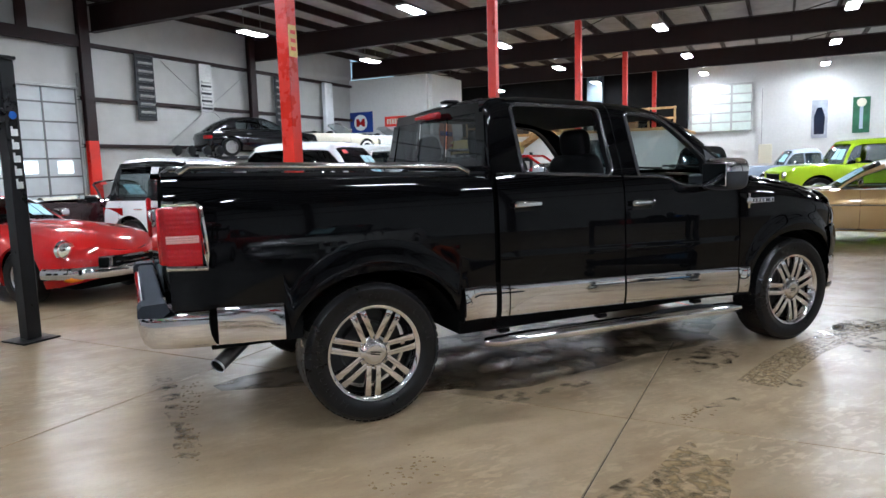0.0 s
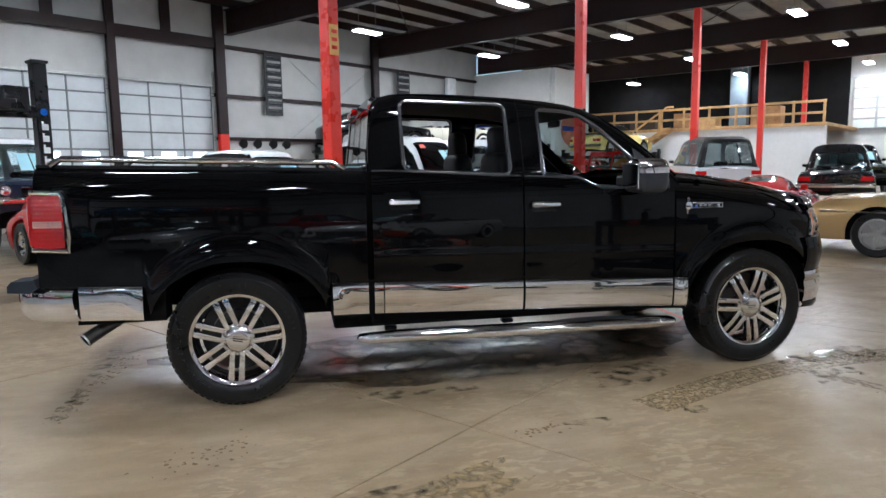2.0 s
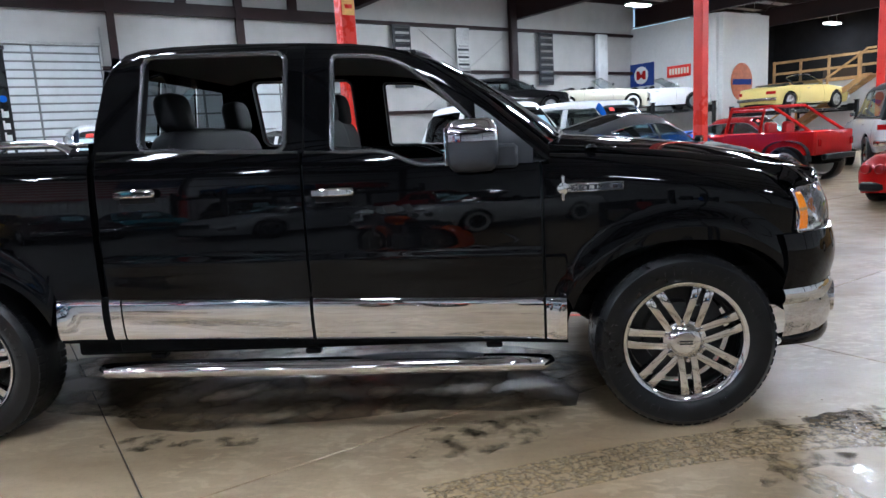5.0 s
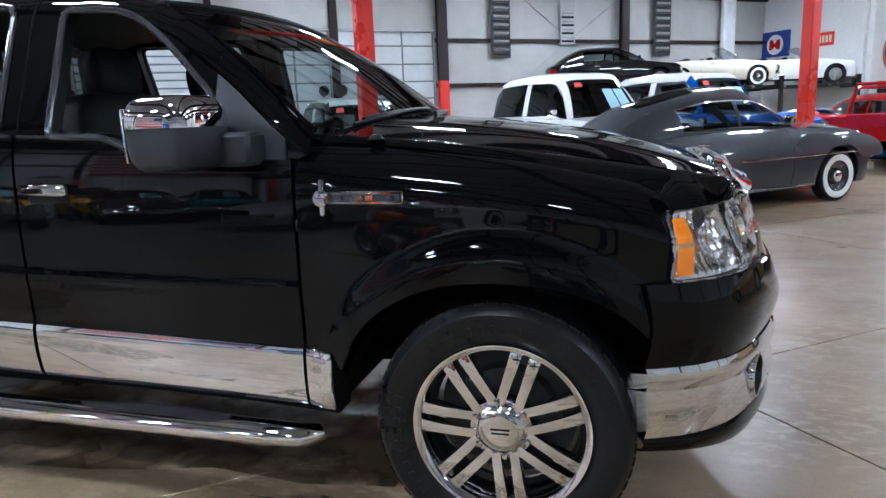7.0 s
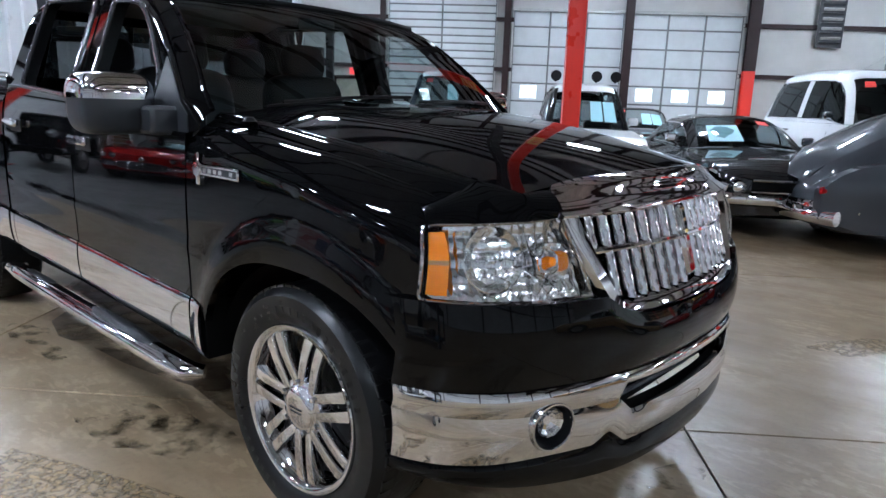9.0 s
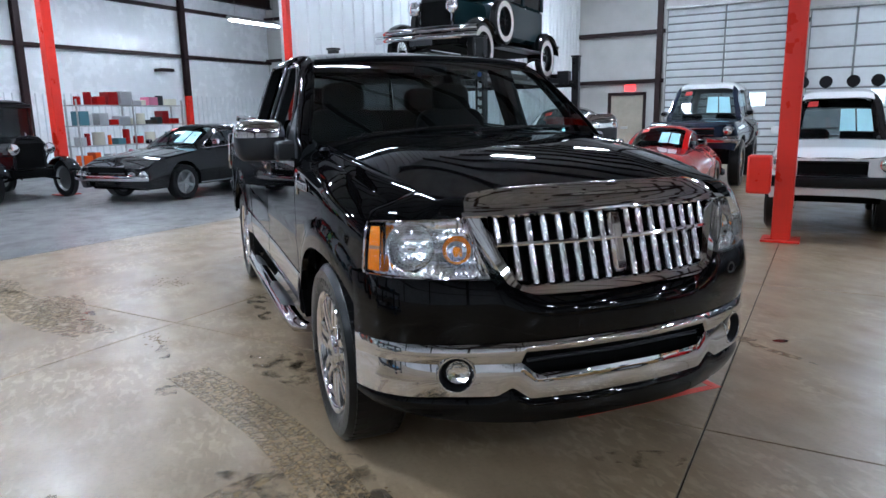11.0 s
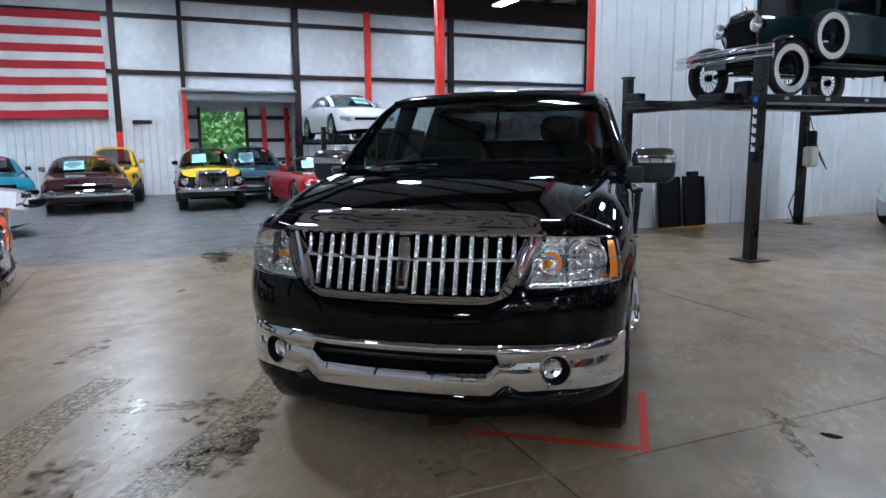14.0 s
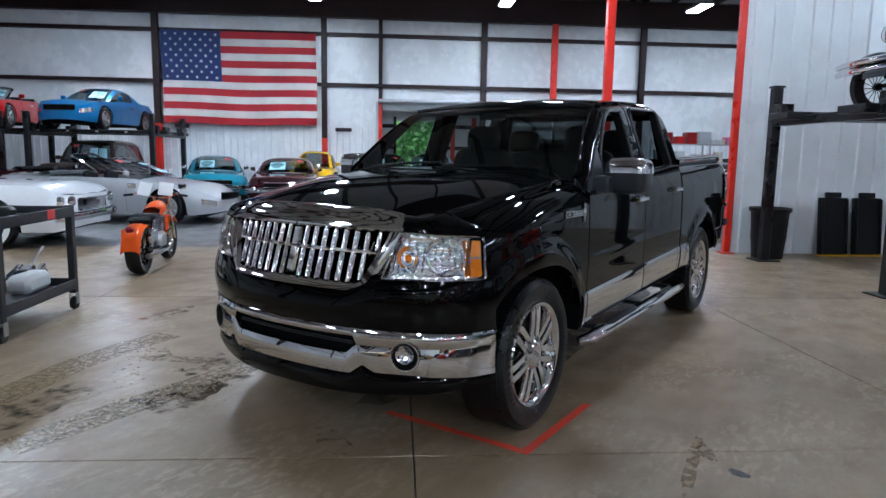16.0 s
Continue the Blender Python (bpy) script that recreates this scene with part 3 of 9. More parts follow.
for a in FRAMES[:-1]:
    for b in (-12.0, -3.0, 6.0):
        solo("bracing_rod", Shape().tube([(a + 0.2, b, 6.8), (a + 7.2, b + 5.5, 6.8)], 0.02, 6), OXIDE, "thin steel bracing rod under the roof", "beam", HALL, "bracing rods", "structure")


def red_column(a, b, top=6.06, sign=False, half=0.1):
    c = thing("red_column", "bright red painted steel column with a base plate" + (" and a yellow sign" if sign else ""), "column", hall(a, b), "red columns", "structure")
    s = Shape().box((-half, -half, 0.02), (half, half, top), 0.012)
    part("shaft", s, RED_STEEL, c)
    part("base_plate", Shape().box((-2 * half, -2 * half, 0.001), (2 * half, 2 * half, 0.022), 0.004), RED_STEEL, c)
    if sign:
        part("sign_plate", Shape().box((-0.085, -0.108, 3.0), (0.085, -0.1, 3.42), 0.002), surface("worn_yellow_sign", (0.75, 0.42, 0.12), 0.5, 0, 0.2, 30), c, "faded yellow warning plate")
        for k in range(3):
            part("sign_bar", Shape().box((-0.05, -0.112, 3.08 + k * 0.11), (0.05, -0.108, 3.13 + k * 0.11)), RED_STEEL, c)
    return c


for a in FRAMES:
    if a > 0:
        red_column(a, -0.25, 6.06, a < 1)
red_column(-7.0, -0.44, 6.06, half=0.05)
red_column(-13.3, -0.52)
red_column(-20.65, -0.18)
solo("electrical_box", Shape().box((-0.28, -0.5, 0.55), (-0.03, -0.36, 0.98), 0.02), RED_STEEL, "red metal box fixed to the column", "box", HALL)

# ---- high-bay lamps ----
def bay_lamp(a, b):
    lamp = thing("high_bay_lamp", "white rectangular high-bay lamp hanging lit under the roof", "lamp", hall(a, b), "high-bay lamps")
    part("housing", Shape().box((-0.58, -0.2, 6.0), (0.58, 0.2, 6.07), 0.02), GALV, lamp)
    part("diffuser", Shape().box((-0.54, -0.17, 5.975), (0.54, 0.17, 5.998), 0.008), LAMP_GLOW, lamp)
    for x in (-0.4, 0.4):
        part("hanger", Shape().tube([(x, 0, 6.06), (x, 0, 7.21)], 0.008, 5), GALV, lamp)
    return lamp


first_lamp = None
for a in (-17.2, -11.6, -4.4, 2.9, 10.25, 17.4, 24.75, 32.0):
    for b in (9.42, 3.4, -2.45, -8.15, -14.0):
        # the lamp at (-4.4, 9.42) is unseen, added to brighten the dividing wall
        if (a < -5 and b > 5) or (a == 2.9 and b in (-2.45, -8.15)):
            continue
        if first_lamp is None:
            first_lamp = bay_lamp(a, b)
        else:
            copy_thing(first_lamp, hall(a, b))
tube_lamp = thing("strip_lamp", "long lit fluorescent strip lamp hanging near the wall", "lamp", hall(-17.0, 9.0))
part("tray", Shape().box((-0.1, -1.2, 4.75), (0.1, 1.2, 4.85), 0.01), GALV, tube_lamp)
part("tubes", Shape().tube([(0, -1.15, 4.71), (0, 1.15, 4.71)], 0.03, 8), LAMP_GLOW, tube_lamp)
for y in (-0.9, 0.9):
    part("hanger", Shape().tube([(0, y, 4.85), (0, y, 7.19)], 0.006, 5), GALV, tube_lamp)

# ---- floor ----
floor = solo("floor", Shape().box((A0, B0, -0.3), (A1, B1, -0.012)), JOINT, "polished tan and grey concrete floor cut into slabs", "floor", HALL, kind="structure")

# ---- the black pickup ----
# x runs forward from the rear axle, y to the driver's side
FRONT, WHEEL_Z = 3.522, 0.408


def side_width(x, z):
    """Half the body's width: a gentle belly, flared arches, and tapered ends."""
    w = 0.978 - 0.13 * max(0, z - 0.95) ** 2 - 0.09 * max(0, 0.85 - z) ** 2
    for xc in (0.03, FRONT):
        d = math.hypot((x - xc) / 1.06, z - 0.42)
        if d < 0.63:
            t = min(1.0, max(0.0, (0.63 - d) / 0.10))
            w += 0.02 * t * t * (3 - 2 * t)
    w -= 0.52 * max(0, z - 1.215) ** 2
    if 0.7 < x < 3.1:
        w += 0.0045 * math.exp(-(((z - 0.865 + 0.02 * (x - 1.8)) / 0.028) ** 2)) * min(1.0, (x - 0.7) / 0.25, (3.1 - x) / 0.25)
    if x > 3.45:
        w -= 0.20 * ((x - 3.45) / 0.6) ** 2.4 * 0.42
    if x < -0.7:
        w -= 0.04 * ((-0.7 - x) / 0.4) ** 2
    return w


def arch(x, xc, base):
    d = abs(x - xc) / 0.53
    return base if d >= 1 else max(base, 0.42 + 0.47 * (1 - d**2.3) ** (1 / 2.3))


def strip_top(x):
    return 0.75 - 0.034 * x


def strip_low(x):
    return strip_top(x) - 0.197


# the cabin's side view: its roof line, belt and window openings
ROOF_LINE = [(0.812, 1.40), (0.823, 1.614), (0.848, 1.785), (0.873, 1.842), (0.917, 1.878), (1.006, 1.899), (1.15, 1.904), (1.336, 1.902), (1.56, 1.893), (1.79, 1.880), (2.035, 1.859), (2.187, 1.835), (2.308, 1.802), (2.426, 1.748), (2.541, 1.674), (2.682, 1.567), (2.819, 1.447), (2.94, 1.336)]
roof_line = lambda x: lerp(ROOF_LINE, x)
cab_belt = lambda x: lerp([(0.8, 1.405), (1.05, 1.40), (1.76, 1.36), (2.16, 1.342), (2.22, 1.328), (2.3, 1.288), (2.36, 1.268), (2.9, 1.262), (3.0, 1.30)], x)


def cab_y(x, z):
    """Half the cabin's width: it leans in and rolls over into the roof."""
    top = roof_line(x)
    return side_width(x, 1.36) - 0.007 - 0.36 * max(0, z - 1.37) - 0.25 * max(0, z - 1.75) ** 1.5 - 0.055 * max(0, (z - top + 0.075) / 0.075) ** 2.2


# the hood's surface, and its edge for a given x
def hood(u, v):
    y = 2 * v - 1
    x = 3.085 + 1.09 * u - abs(y) ** 2.2 * (0.15 - 0.13 * u**3)
    q = x - 3.5
    mid = 1.338 - 0.1314 * q - 0.0905 * q * q - 0.0808 * q**3
    half = 0.80 - 0.13 * u * u
    crown = 0.02 * math.exp(-(((abs(y) - 0.68) / 0.2) ** 2)) * (1 - 0.5 * u)
    return (x, y * half, mid - (0.065 - 0.040 * u**6) * abs(y) ** 2.4 + crown * 0.5)


def hood_edge(x):
    a, b = 0.0, 1.0
    for _ in range(24):
        m = (a + b) / 2
        a, b = (m, b) if hood(m, 1.0)[0] < x else (a, m)
    return hood(a, 1.0)[1:]


def opening(x0, x1, low, high, r):
    """A window opening with rounded corners, as its lower and upper edge."""
    def cut(x):
        d = max(0.0, x0 + r - x, x - x1 + r)
        return r - math.sqrt(max(0.0, r * r - d * d))
    return (lambda x: low(x) + cut(x), lambda x: max(low(x) + cut(x) + 0.004, high(x) - cut(x)))


REAR_WIN = opening(1.04, 1.735, lambda x: cab_belt(x) + 0.008, lambda x: 1.852 - 0.033 * (x - 1.04), 0.05)
FRONT_WIN = opening(1.955, 2.60, lambda x: cab_belt(x) + 0.008, lambda x: smooth_line([(1.9, 1.80), (2.18, 1.782), (2.27, 1.752), (2.356, 1.693), (2.468, 1.595), (2.577, 1.487), (2.68, 1.39)], x), 0.03)


truck = thing("pickup_truck", "glossy black crew-cab pickup with chrome trim and chrome wheels", "pickup truck", pose(0, 0, 0))


def near_arch(a, b, n, *centres):
    xs = set(steps(a, b, n))
    for c in centres:
        for k in range(41):
            x = c - 0.53 + 1.06 * k / 40
            if a < x < b:
                xs.add(x)
    return sorted(xs)


bed_top = lambda x: 1.432 - 0.026 * x
for s, tag in ((-1, "passenger"), (1, "driver")):
    # bed side with its arch
    low = lambda x: max(strip_top(x) - 0.006 if not (-0.5 < x < 0.56) else 0.55, arch(x, 0.03, 0.0))
    bed = part("bed_side", Shape().panel(near_arch(-1.06, 0.795, 40, 0.03), low, bed_top, lambda x, z: side_width(x, z) - 0.05 * max(0, (z - bed_top(x) + 0.07) / 0.07) ** 2, s, 18), BLACK_PAINT, truck)
    part("arch_liner", Shape().grid(lambda u, v: (0.03 + 0.54 * math.cos(math.pi * (0.11 + 0.78 * u)), s * (0.93 - 0.42 * v), 0.40 + 0.49 * math.sin(math.pi * (0.11 + 0.78 * u))), 24, 2), DEEP_BLACK, truck)
    part("arch_liner", Shape().grid(lambda u, v: (FRONT + 0.54 * math.cos(math.pi * (0.05 + 0.88 * u)), s * (0.91 - 0.45 * v), 0.40 + 0.49 * math.sin(math.pi * (0.05 + 0.88 * u))), 24, 2), DEEP_BLACK, truck)
    # bright rocker trim
    for a, b in ((-0.85, -0.51), (0.575, 0.795), (0.832, 0.888), (0.896, 1.802), (1.818, 2.882), (2.894, 2.985)):
        xs = steps(a, b, 6)
        cut_l = lambda x: max(strip_low(x), arch(x, 0.03, 0) if x < 1 else 0)
        part("rocker_trim", Shape().panel(xs, cut_l, strip_top, lambda x, z: side_width(x, z) + 0.003 + 0.011 * max(0.0, math.sin(math.pi * min(1.0, max(0.0, (z - strip_low(x)) / 0.197)))) ** 0.45, s, 14, 0.012), CHROME, truck, "mirror-bright rocker moulding")
    part("rocker_backing", Shape().panel(steps(0.57, 2.99, 8), lambda x: strip_low(x) - 0.02, lambda x: strip_top(x) + 0.01, lambda x, z: side_width(x, z) - 0.012, s, 2, 0.1), DEEP_BLACK, truck)
    # doors
    belt = cab_belt
    for k, (a, b) in enumerate(((0.832, 1.805), (1.817, 2.885))):
        door = part("rear_door" if k == 0 else "front_door", Shape().panel(sorted(set(steps(a, b, 30) + [x for x in (2.2, 2.23, 2.27, 2.3, 2.34) if a < x < b])), lambda x: strip_top(x) - 0.006, belt, side_width, s, 40), BLACK_PAINT, truck)
        hx, hz = ((1.03, 1.2), (1.955, 1.162))[k]
        y0 = side_width(hx, hz)
        handle = part("door_handle", Shape().box((hx - 0.10, s * (y0 + 0.028) - 0.012, hz - 0.004), (hx + 0.10, s * (y0 + 0.028) + 0.012, hz + 0.036), 0.01).box((hx - 0.1, s * y0 - 0.02, hz), (hx - 0.075, s * y0 + s * 0.03, hz + 0.03), 0.006).box((hx + 0.075, s * y0 - 0.02, hz), (hx + 0.1, s * y0 + s * 0.03, hz + 0.03), 0.006), CHROME, door, "chrome handle")
        part("handle_cup", Shape().box((hx - 0.085, s * y0 - 0.003, hz - 0.03), (hx + 0.085, s * y0 + s * 0.002, hz + 0.03), 0.01), BLACK_SATIN, door, "dark recess behind the handle")
        xs = sorted(set(steps(a + 0.01, b - 0.01, 30) + [2.2, 2.25, 2.3, 2.34] if k else steps(a + 0.01, b - 0.01, 20)))
        xs = [x for x in xs if x < 2.62]
        part("belt_moulding", Shape().tube([(x, s * (side_width(x, belt(x)) - 0.004), belt(x) + 0.006) for x in xs], 0.007, 6), BLACK_SATIN, door)
    # front fender
    fender_top = lambda x: smooth_line([(2.9, 1.315), (3.2, 1.29), (3.6, 1.235), (3.95, 1.155), (4.03, 1.11)], x)
    fend_low = lambda x: max(arch(x, FRONT, 0.0), strip_top(x) - 0.006 if x < 3.0 else 0.0, 0.648 if x > 3.9 else 0.0)
    fender = part("front_fender", Shape().panel(near_arch(2.897, 4.018, 38, FRONT), fend_low, fender_top, lambda x, z: side_width(x, z) - 0.11 * max(0, (z - fender_top(x) + 0.13) / 0.13) ** 2.2, s, 20), BLACK_PAINT, truck)
    def shoulder(u, v, s=s):
        """The rounded top of the fender, from its outer side to the hood's edge."""
        x = 2.9 + 1.12 * u
        (hy, hz), z = hood_edge(max(x, 2.94)), fender_top(x)
        y0 = side_width(x, 1.2) - 0.112
        return (x, s * (y0 + (hy + 0.003 - y0) * v), z + (hz - 0.003 - z) * v + 0.014 * math.sin(math.pi * v))
    part("fender_top", Shape().grid(shoulder, 30, 8), BLACK_PAINT, truck)
    y = side_width(2.99, 1.14) + 0.004
    badge = part("fender_badge", Shape().box((2.99, s * y - 0.004, 1.122), (3.25, s * y + 0.004, 1.163), 0.008).lathe([(0.0, 0.008 * s), (0.026, 0.006 * s), (0.028, 0.0)], (2.985, s * y, 1.142), "y", 14).box((2.975, s * y - 0.005, 1.085), (2.995, s * y + 0.007, 1.2), 0.008), CHROME, fender, "chrome badge")
    part("badge_inlay", Shape().box((3.02, s * (y + 0.0035) - 0.001, 1.131), (3.24, s * (y + 0.0035) + 0.001, 1.154), 0.0), GREY_PLASTIC, badge)
    for k in range(6):
        if k != 4:
            part("letter_bar", Shape().box((3.03 + k * 0.034, s * (y + 0.005) - 0.001, 1.135), (3.052 + k * 0.034, s * (y + 0.005) + 0.001, 1.150)), CHROME, badge)
    part("washer_cap", Shape().lathe([(0.0, 0.016), (0.014, 0.015), (0.02, 0.006), (0.026, 0.0)], (3.13, s * 0.855, 1.312), "z", 14), BLACK_SATIN, fender)
    # cabin side with its two rounded window openings
    y_at = lambda x, z: cab_y(x, z)
    for x0, x1, low_, high_ in ((0.812, 1.04, None, None), (1.04, 1.735, *REAR_WIN), (1.735, 1.955, None, None), (1.955, 2.60, *FRONT_WIN), (2.60, 2.935, None, None)):
        col = sorted(set(steps(x0, x1, 16) + [x0 + (x1 - x0) * q for q in (0.01, 0.025, 0.04, 0.96, 0.975, 0.99)] + [x for x, _ in ROOF_LINE if x0 < x < x1]))
        side_ = Shape()
        if low_ is None:
            side_.panel(col, cab_belt, roof_line, y_at, s, 16, 0)
        else:
            side_.panel(col, cab_belt, low_, y_at, s, 1, 0)
            side_.panel(col, high_, roof_line, y_at, s, 6, 0)
        part("cab_frame", side_, BLACK_PAINT, truck)
    part("mirror_sail", Shape().panel(steps(2.61, 2.86, 10), cab_belt, lambda x: max(cab_belt(x) + 0.004, roof_line(x) - 0.085), lambda x, z: cab_y(x, z) + 0.005, s, 5, 0.02), GREY_PLASTIC, truck)
    for (x0, x1), (low_, high_) in (((1.04, 1.735), REAR_WIN), ((1.955, 2.60), FRONT_WIN)):
        col = sorted(set(steps(x0, x1, 16) + [x0 + 0.05 * (1 - math.cos(math.pi * k / 16)) for k in range(9)] + [x1 - 0.05 * (1 - math.cos(math.pi * k / 16)) for k in range(9)]))
        ring = [(x, low_(x)) for x in col] + [(x, high_(x)) for x in reversed(col)]
        ring.append(ring[0])
        part("window_trim", Shape().tube([(x, s * (cab_y(x, z) + 0.002), z) for x, z in ring], 0.0125, 8, cap=False), DARK_TRIM, truck, "dark glossy window surround")
        rv = [[(x, s * (cab_y(x, z) - d), z) for x, z in ring] for d in (0.0, 0.06)]
        n_ = len(ring)
        part("window_reveal", Shape().add(rv[0] + rv[1], [(i, i + 1, n_ + i + 1, n_ + i) for i in range(n_ - 1)]), BLACK_SATIN, truck)
    part("door_gap", Shape().tube([(1.822, s * (cab_y(1.822, z) + 0.0005), z) for z in steps(1.38, 1.86, 12)], 0.004, 5), DEEP_BLACK, truck)
    part("door_glass", Shape().panel(steps(1.97, 2.58, 10), cab_belt, lambda x: FRONT_WIN[0](x) + 0.02, lambda x, z: cab_y(x, z) - 0.03, s, 2, 0), GLASS_DARK, truck, "lowered window glass")
    # mirror
    def housing(u, v, grow=0.0, low=-1.0, s=s):
        """A soft box: u round the upright axis, v from its lower to its upper end."""
        t, ph = 2 * math.pi * u, math.asin(max(-1.0, min(1.0, low + (1 - low) * v)))
        bend = lambda c, e: math.copysign(abs(c) ** e, c)
        k = abs(math.cos(ph)) ** 0.42
        return (2.597 + (0.108 + grow) * k * bend(math.cos(t), 0.45), s * (1.10 + (0.132 + grow) * k * bend(math.sin(t), 0.42)), 1.352 + (0.112 + grow) * bend(math.sin(ph), 0.62))
    mir = part("door_mirror", Shape().grid(lambda u, v: housing(u, v), 40, 20), GREY_PLASTIC, truck, "tow mirror with chrome cap")
    part("mirror_cap", Shape().grid(lambda u, v: housing(u, v, 0.004, 0.06), 48, 16), CHROME, mir, "chrome mirror cap")
    part("mirror_glass", Shape().box((2.482, s * 1.10 - 0.105, 1.275), (2.492, s * 1.10 + 0.105, 1.43), 0.003), CHROME, mir)
    part("mirror_arm", Shape().box((2.52, s * 0.93 - 0.11, 1.248), (2.79, s * 0.93 + 0.11, 1.352), 0.014), GREY_PLASTIC, mir)
    # running board
    board = part("running_board", Shape().tube([(0.74, s * 0.93, 0.365), (0.80, s * 0.985, 0.372), (1.0, s * 1.0, 0.378), (1.8, s * 1.005, 0.37), (2.7, s * 1.0, 0.358), (2.86, s * 0.985, 0.35), (2.9, s * 0.94, 0.345)], [0.035, 0.05, 0.055, 0.055, 0.055, 0.05, 0.035], 14, 0.75), CHROME, truck, "oval chrome step bar")
    for a, b in ((0.95, 1.55), (1.95, 2.6)):
        part("step_pad", Shape().grid(lambda u, v: (a + (b - a) * u, s * (0.96 + 0.075 * v), 0.422 - 0.018 * abs(u * 2 - 1) ** 3 - 0.02 * abs(2 * v - 1) ** 2), 12, 4), BLACK_SATIN, board, "black rubber step pad")
    for x in (0.95, 1.75, 2.65):
        part("step_bracket", Shape().box((x - 0.04, s * 0.72 - 0.1, 0.37), (x + 0.04, s * 0.86 + 0.1, 0.40), 0.008), BLACK_SATIN, board)
    # tail lamp
    tail = part("tail_lamp", Shape().panel(steps(-1.065, -0.90, 5), lambda x: 1.01, lambda x: 1.305, lambda x, z: side_width(x, z) + 0.012 + 0.0012 * abs(math.sin(z * 130)), s, 60, 0.05), RED_LENS, truck, "red tail lamp in a chrome bezel")
    part("reverse_lens", Shape().panel(steps(-1.064, -0.91, 4), lambda x: 1.12, lambda x: 1.158, lambda x, z: side_width(x, z) + 0.014 + 0.0012 * abs(math.sin(z * 250)), s, 24, 0.01), CLEAR_LENS, tail)
    bz = [(-1.07, 1.0), (-0.88, 0.99), (-0.875, 1.06), (-0.895, 1.29), (-0.91, 1.315), (-1.07, 1.32)]
    part("bezel", Shape().tube([(x, s * (side_width(x, z) + 0.016), z) for x, z in bz], 0.016, 8), CHROME, tail, "chrome bezel")
    part("tail_lamp_rear", Shape().box((-1.10, s * 0.86 - 0.07, 1.01), (-1.05, s * 0.86 + 0.085, 1.30), 0.012), RED_LENS, tail)
    # bed rail with bright rail bar
    rail = part("bed_rail_cap", Shape().panel(steps(-1.06, 0.79, 6), lambda x: bed_top(x) - 0.004, lambda x: bed_top(x) + 0.014, lambda x, z: side_width(x, 1.42) - 0.052, s, 1, 0.12), BLACK_SATIN, truck)
    part("rail_bar", Shape().tube([(-0.98, s * 0.86, bed_top(-0.98) + 0.01), (-0.92, s * 0.86, bed_top(-0.9) + 0.05), (0.6, s * 0.86, bed_top(0.6) + 0.05), (0.68, s * 0.86, bed_top(0.68) + 0.01)], 0.02, 10), CHROME, rail, "chrome bed rail bar")
    part("bed_inner", Shape().panel(steps(-1.05, 0.79, 4), lambda x: 0.9, lambda x: 1.43, lambda x, z: 0.78, s, 2, 0), DEEP_BLACK, truck)

# wheels
tyre_prof = [(0.275, -0.10), (0.292, -0.123), (0.335, -0.136), (0.378, -0.133), (0.400, -0.113), (0.408, -0.09), (0.410, 0.0), (0.408, 0.09), (0.400, 0.113), (0.378, 0.133), (0.335, 0.136), (0.292, 0.123), (0.275, 0.10)]
tyre = Shape().lathe(tyre_prof, n=72)
tread = Shape()
for k in range(60):
    t = 2 * math.pi * k / 60
    for y, off in ((-0.085, 0), (-0.03, 0.4), (0.03, 0), (0.085, 0.4)):
        tt = t + off * 2 * math.pi / 60
        c = Vector((0.4075 * math.cos(tt), y, 0.4075 * math.sin(tt)))
        q = Matrix.Translation(c) @ Matrix.Rotation(-tt, 4, "Y")
        b = Shape().box((-0.008, -0.022, -0.016), (0.0012, 0.022, 0.016))
        tread.add([q @ Vector(p) for p in b.v], b.f)
tyre_me = tyre.mesh("tyre")
tread_me = tread.mesh("tread_blocks")
letters = Shape()
for k in range(44):
    if k % 22 < 14:
        t = 2 * math.pi * k / 88 * 1.6
        q = Matrix.Rotation(-t, 4, "Y") @ Matrix.Translation((0.335, -0.1375, 0))
        b = Shape().box((-0.012, -0.001, -0.007), (0.012, 0.001, 0.007))
        letters.add([q @ Vector(p) for p in b.v], b.f)
sidewall_me = letters.mesh("sidewall_marks")
rim_me = Shape().lathe([(0.276, 0.10), (0.249, 0.08), (0.236, 0.0), (0.249, -0.085), (0.272, -0.105), (0.285, -0.118), (0.281, -0.126), (0.266, -0.122), (0.258, -0.112), (0.252, -0.095)], n=72).mesh("rim", 60)
drum_me = Shape().lathe([(0.0, 0.0), (0.16, 0.0), (0.165, 0.05), (0.23, 0.06)], n=40).mesh("brake_disc")
spoke = Shape()
prof = [(0.078, -0.105, 0.0165), (0.13, -0.110, 0.0172), (0.19, -0.113, 0.0185), (0.24, -0.111, 0.0205), (0.262, -0.106, 0.0215)]
verts, faces = [], []
side_z = 0.0295
for r, h, w in prof:
    verts += [(r, h + 0.005, side_z - w), (r, h - 0.002, side_z - w * 0.86), (r, h - 0.0035, side_z), (r, h - 0.002, side_z + w * 0.86), (r, h + 0.005, side_z + w), (r, h + 0.045, side_z + w * 0.8), (r, h + 0.045, side_z - w * 0.8)]
for i in range(len(prof) - 1):
    for k in range(7):
        faces.append((i * 7 + k, i * 7 + (k + 1) % 7, (i + 1) * 7 + (k + 1) % 7, (i + 1) * 7 + k))
faces += [tuple(range(7)), tuple(range((len(prof) - 1) * 7, len(prof) * 7))]
spoke.add(verts, faces)
spoke_me = spoke.mesh("spoke", 30)
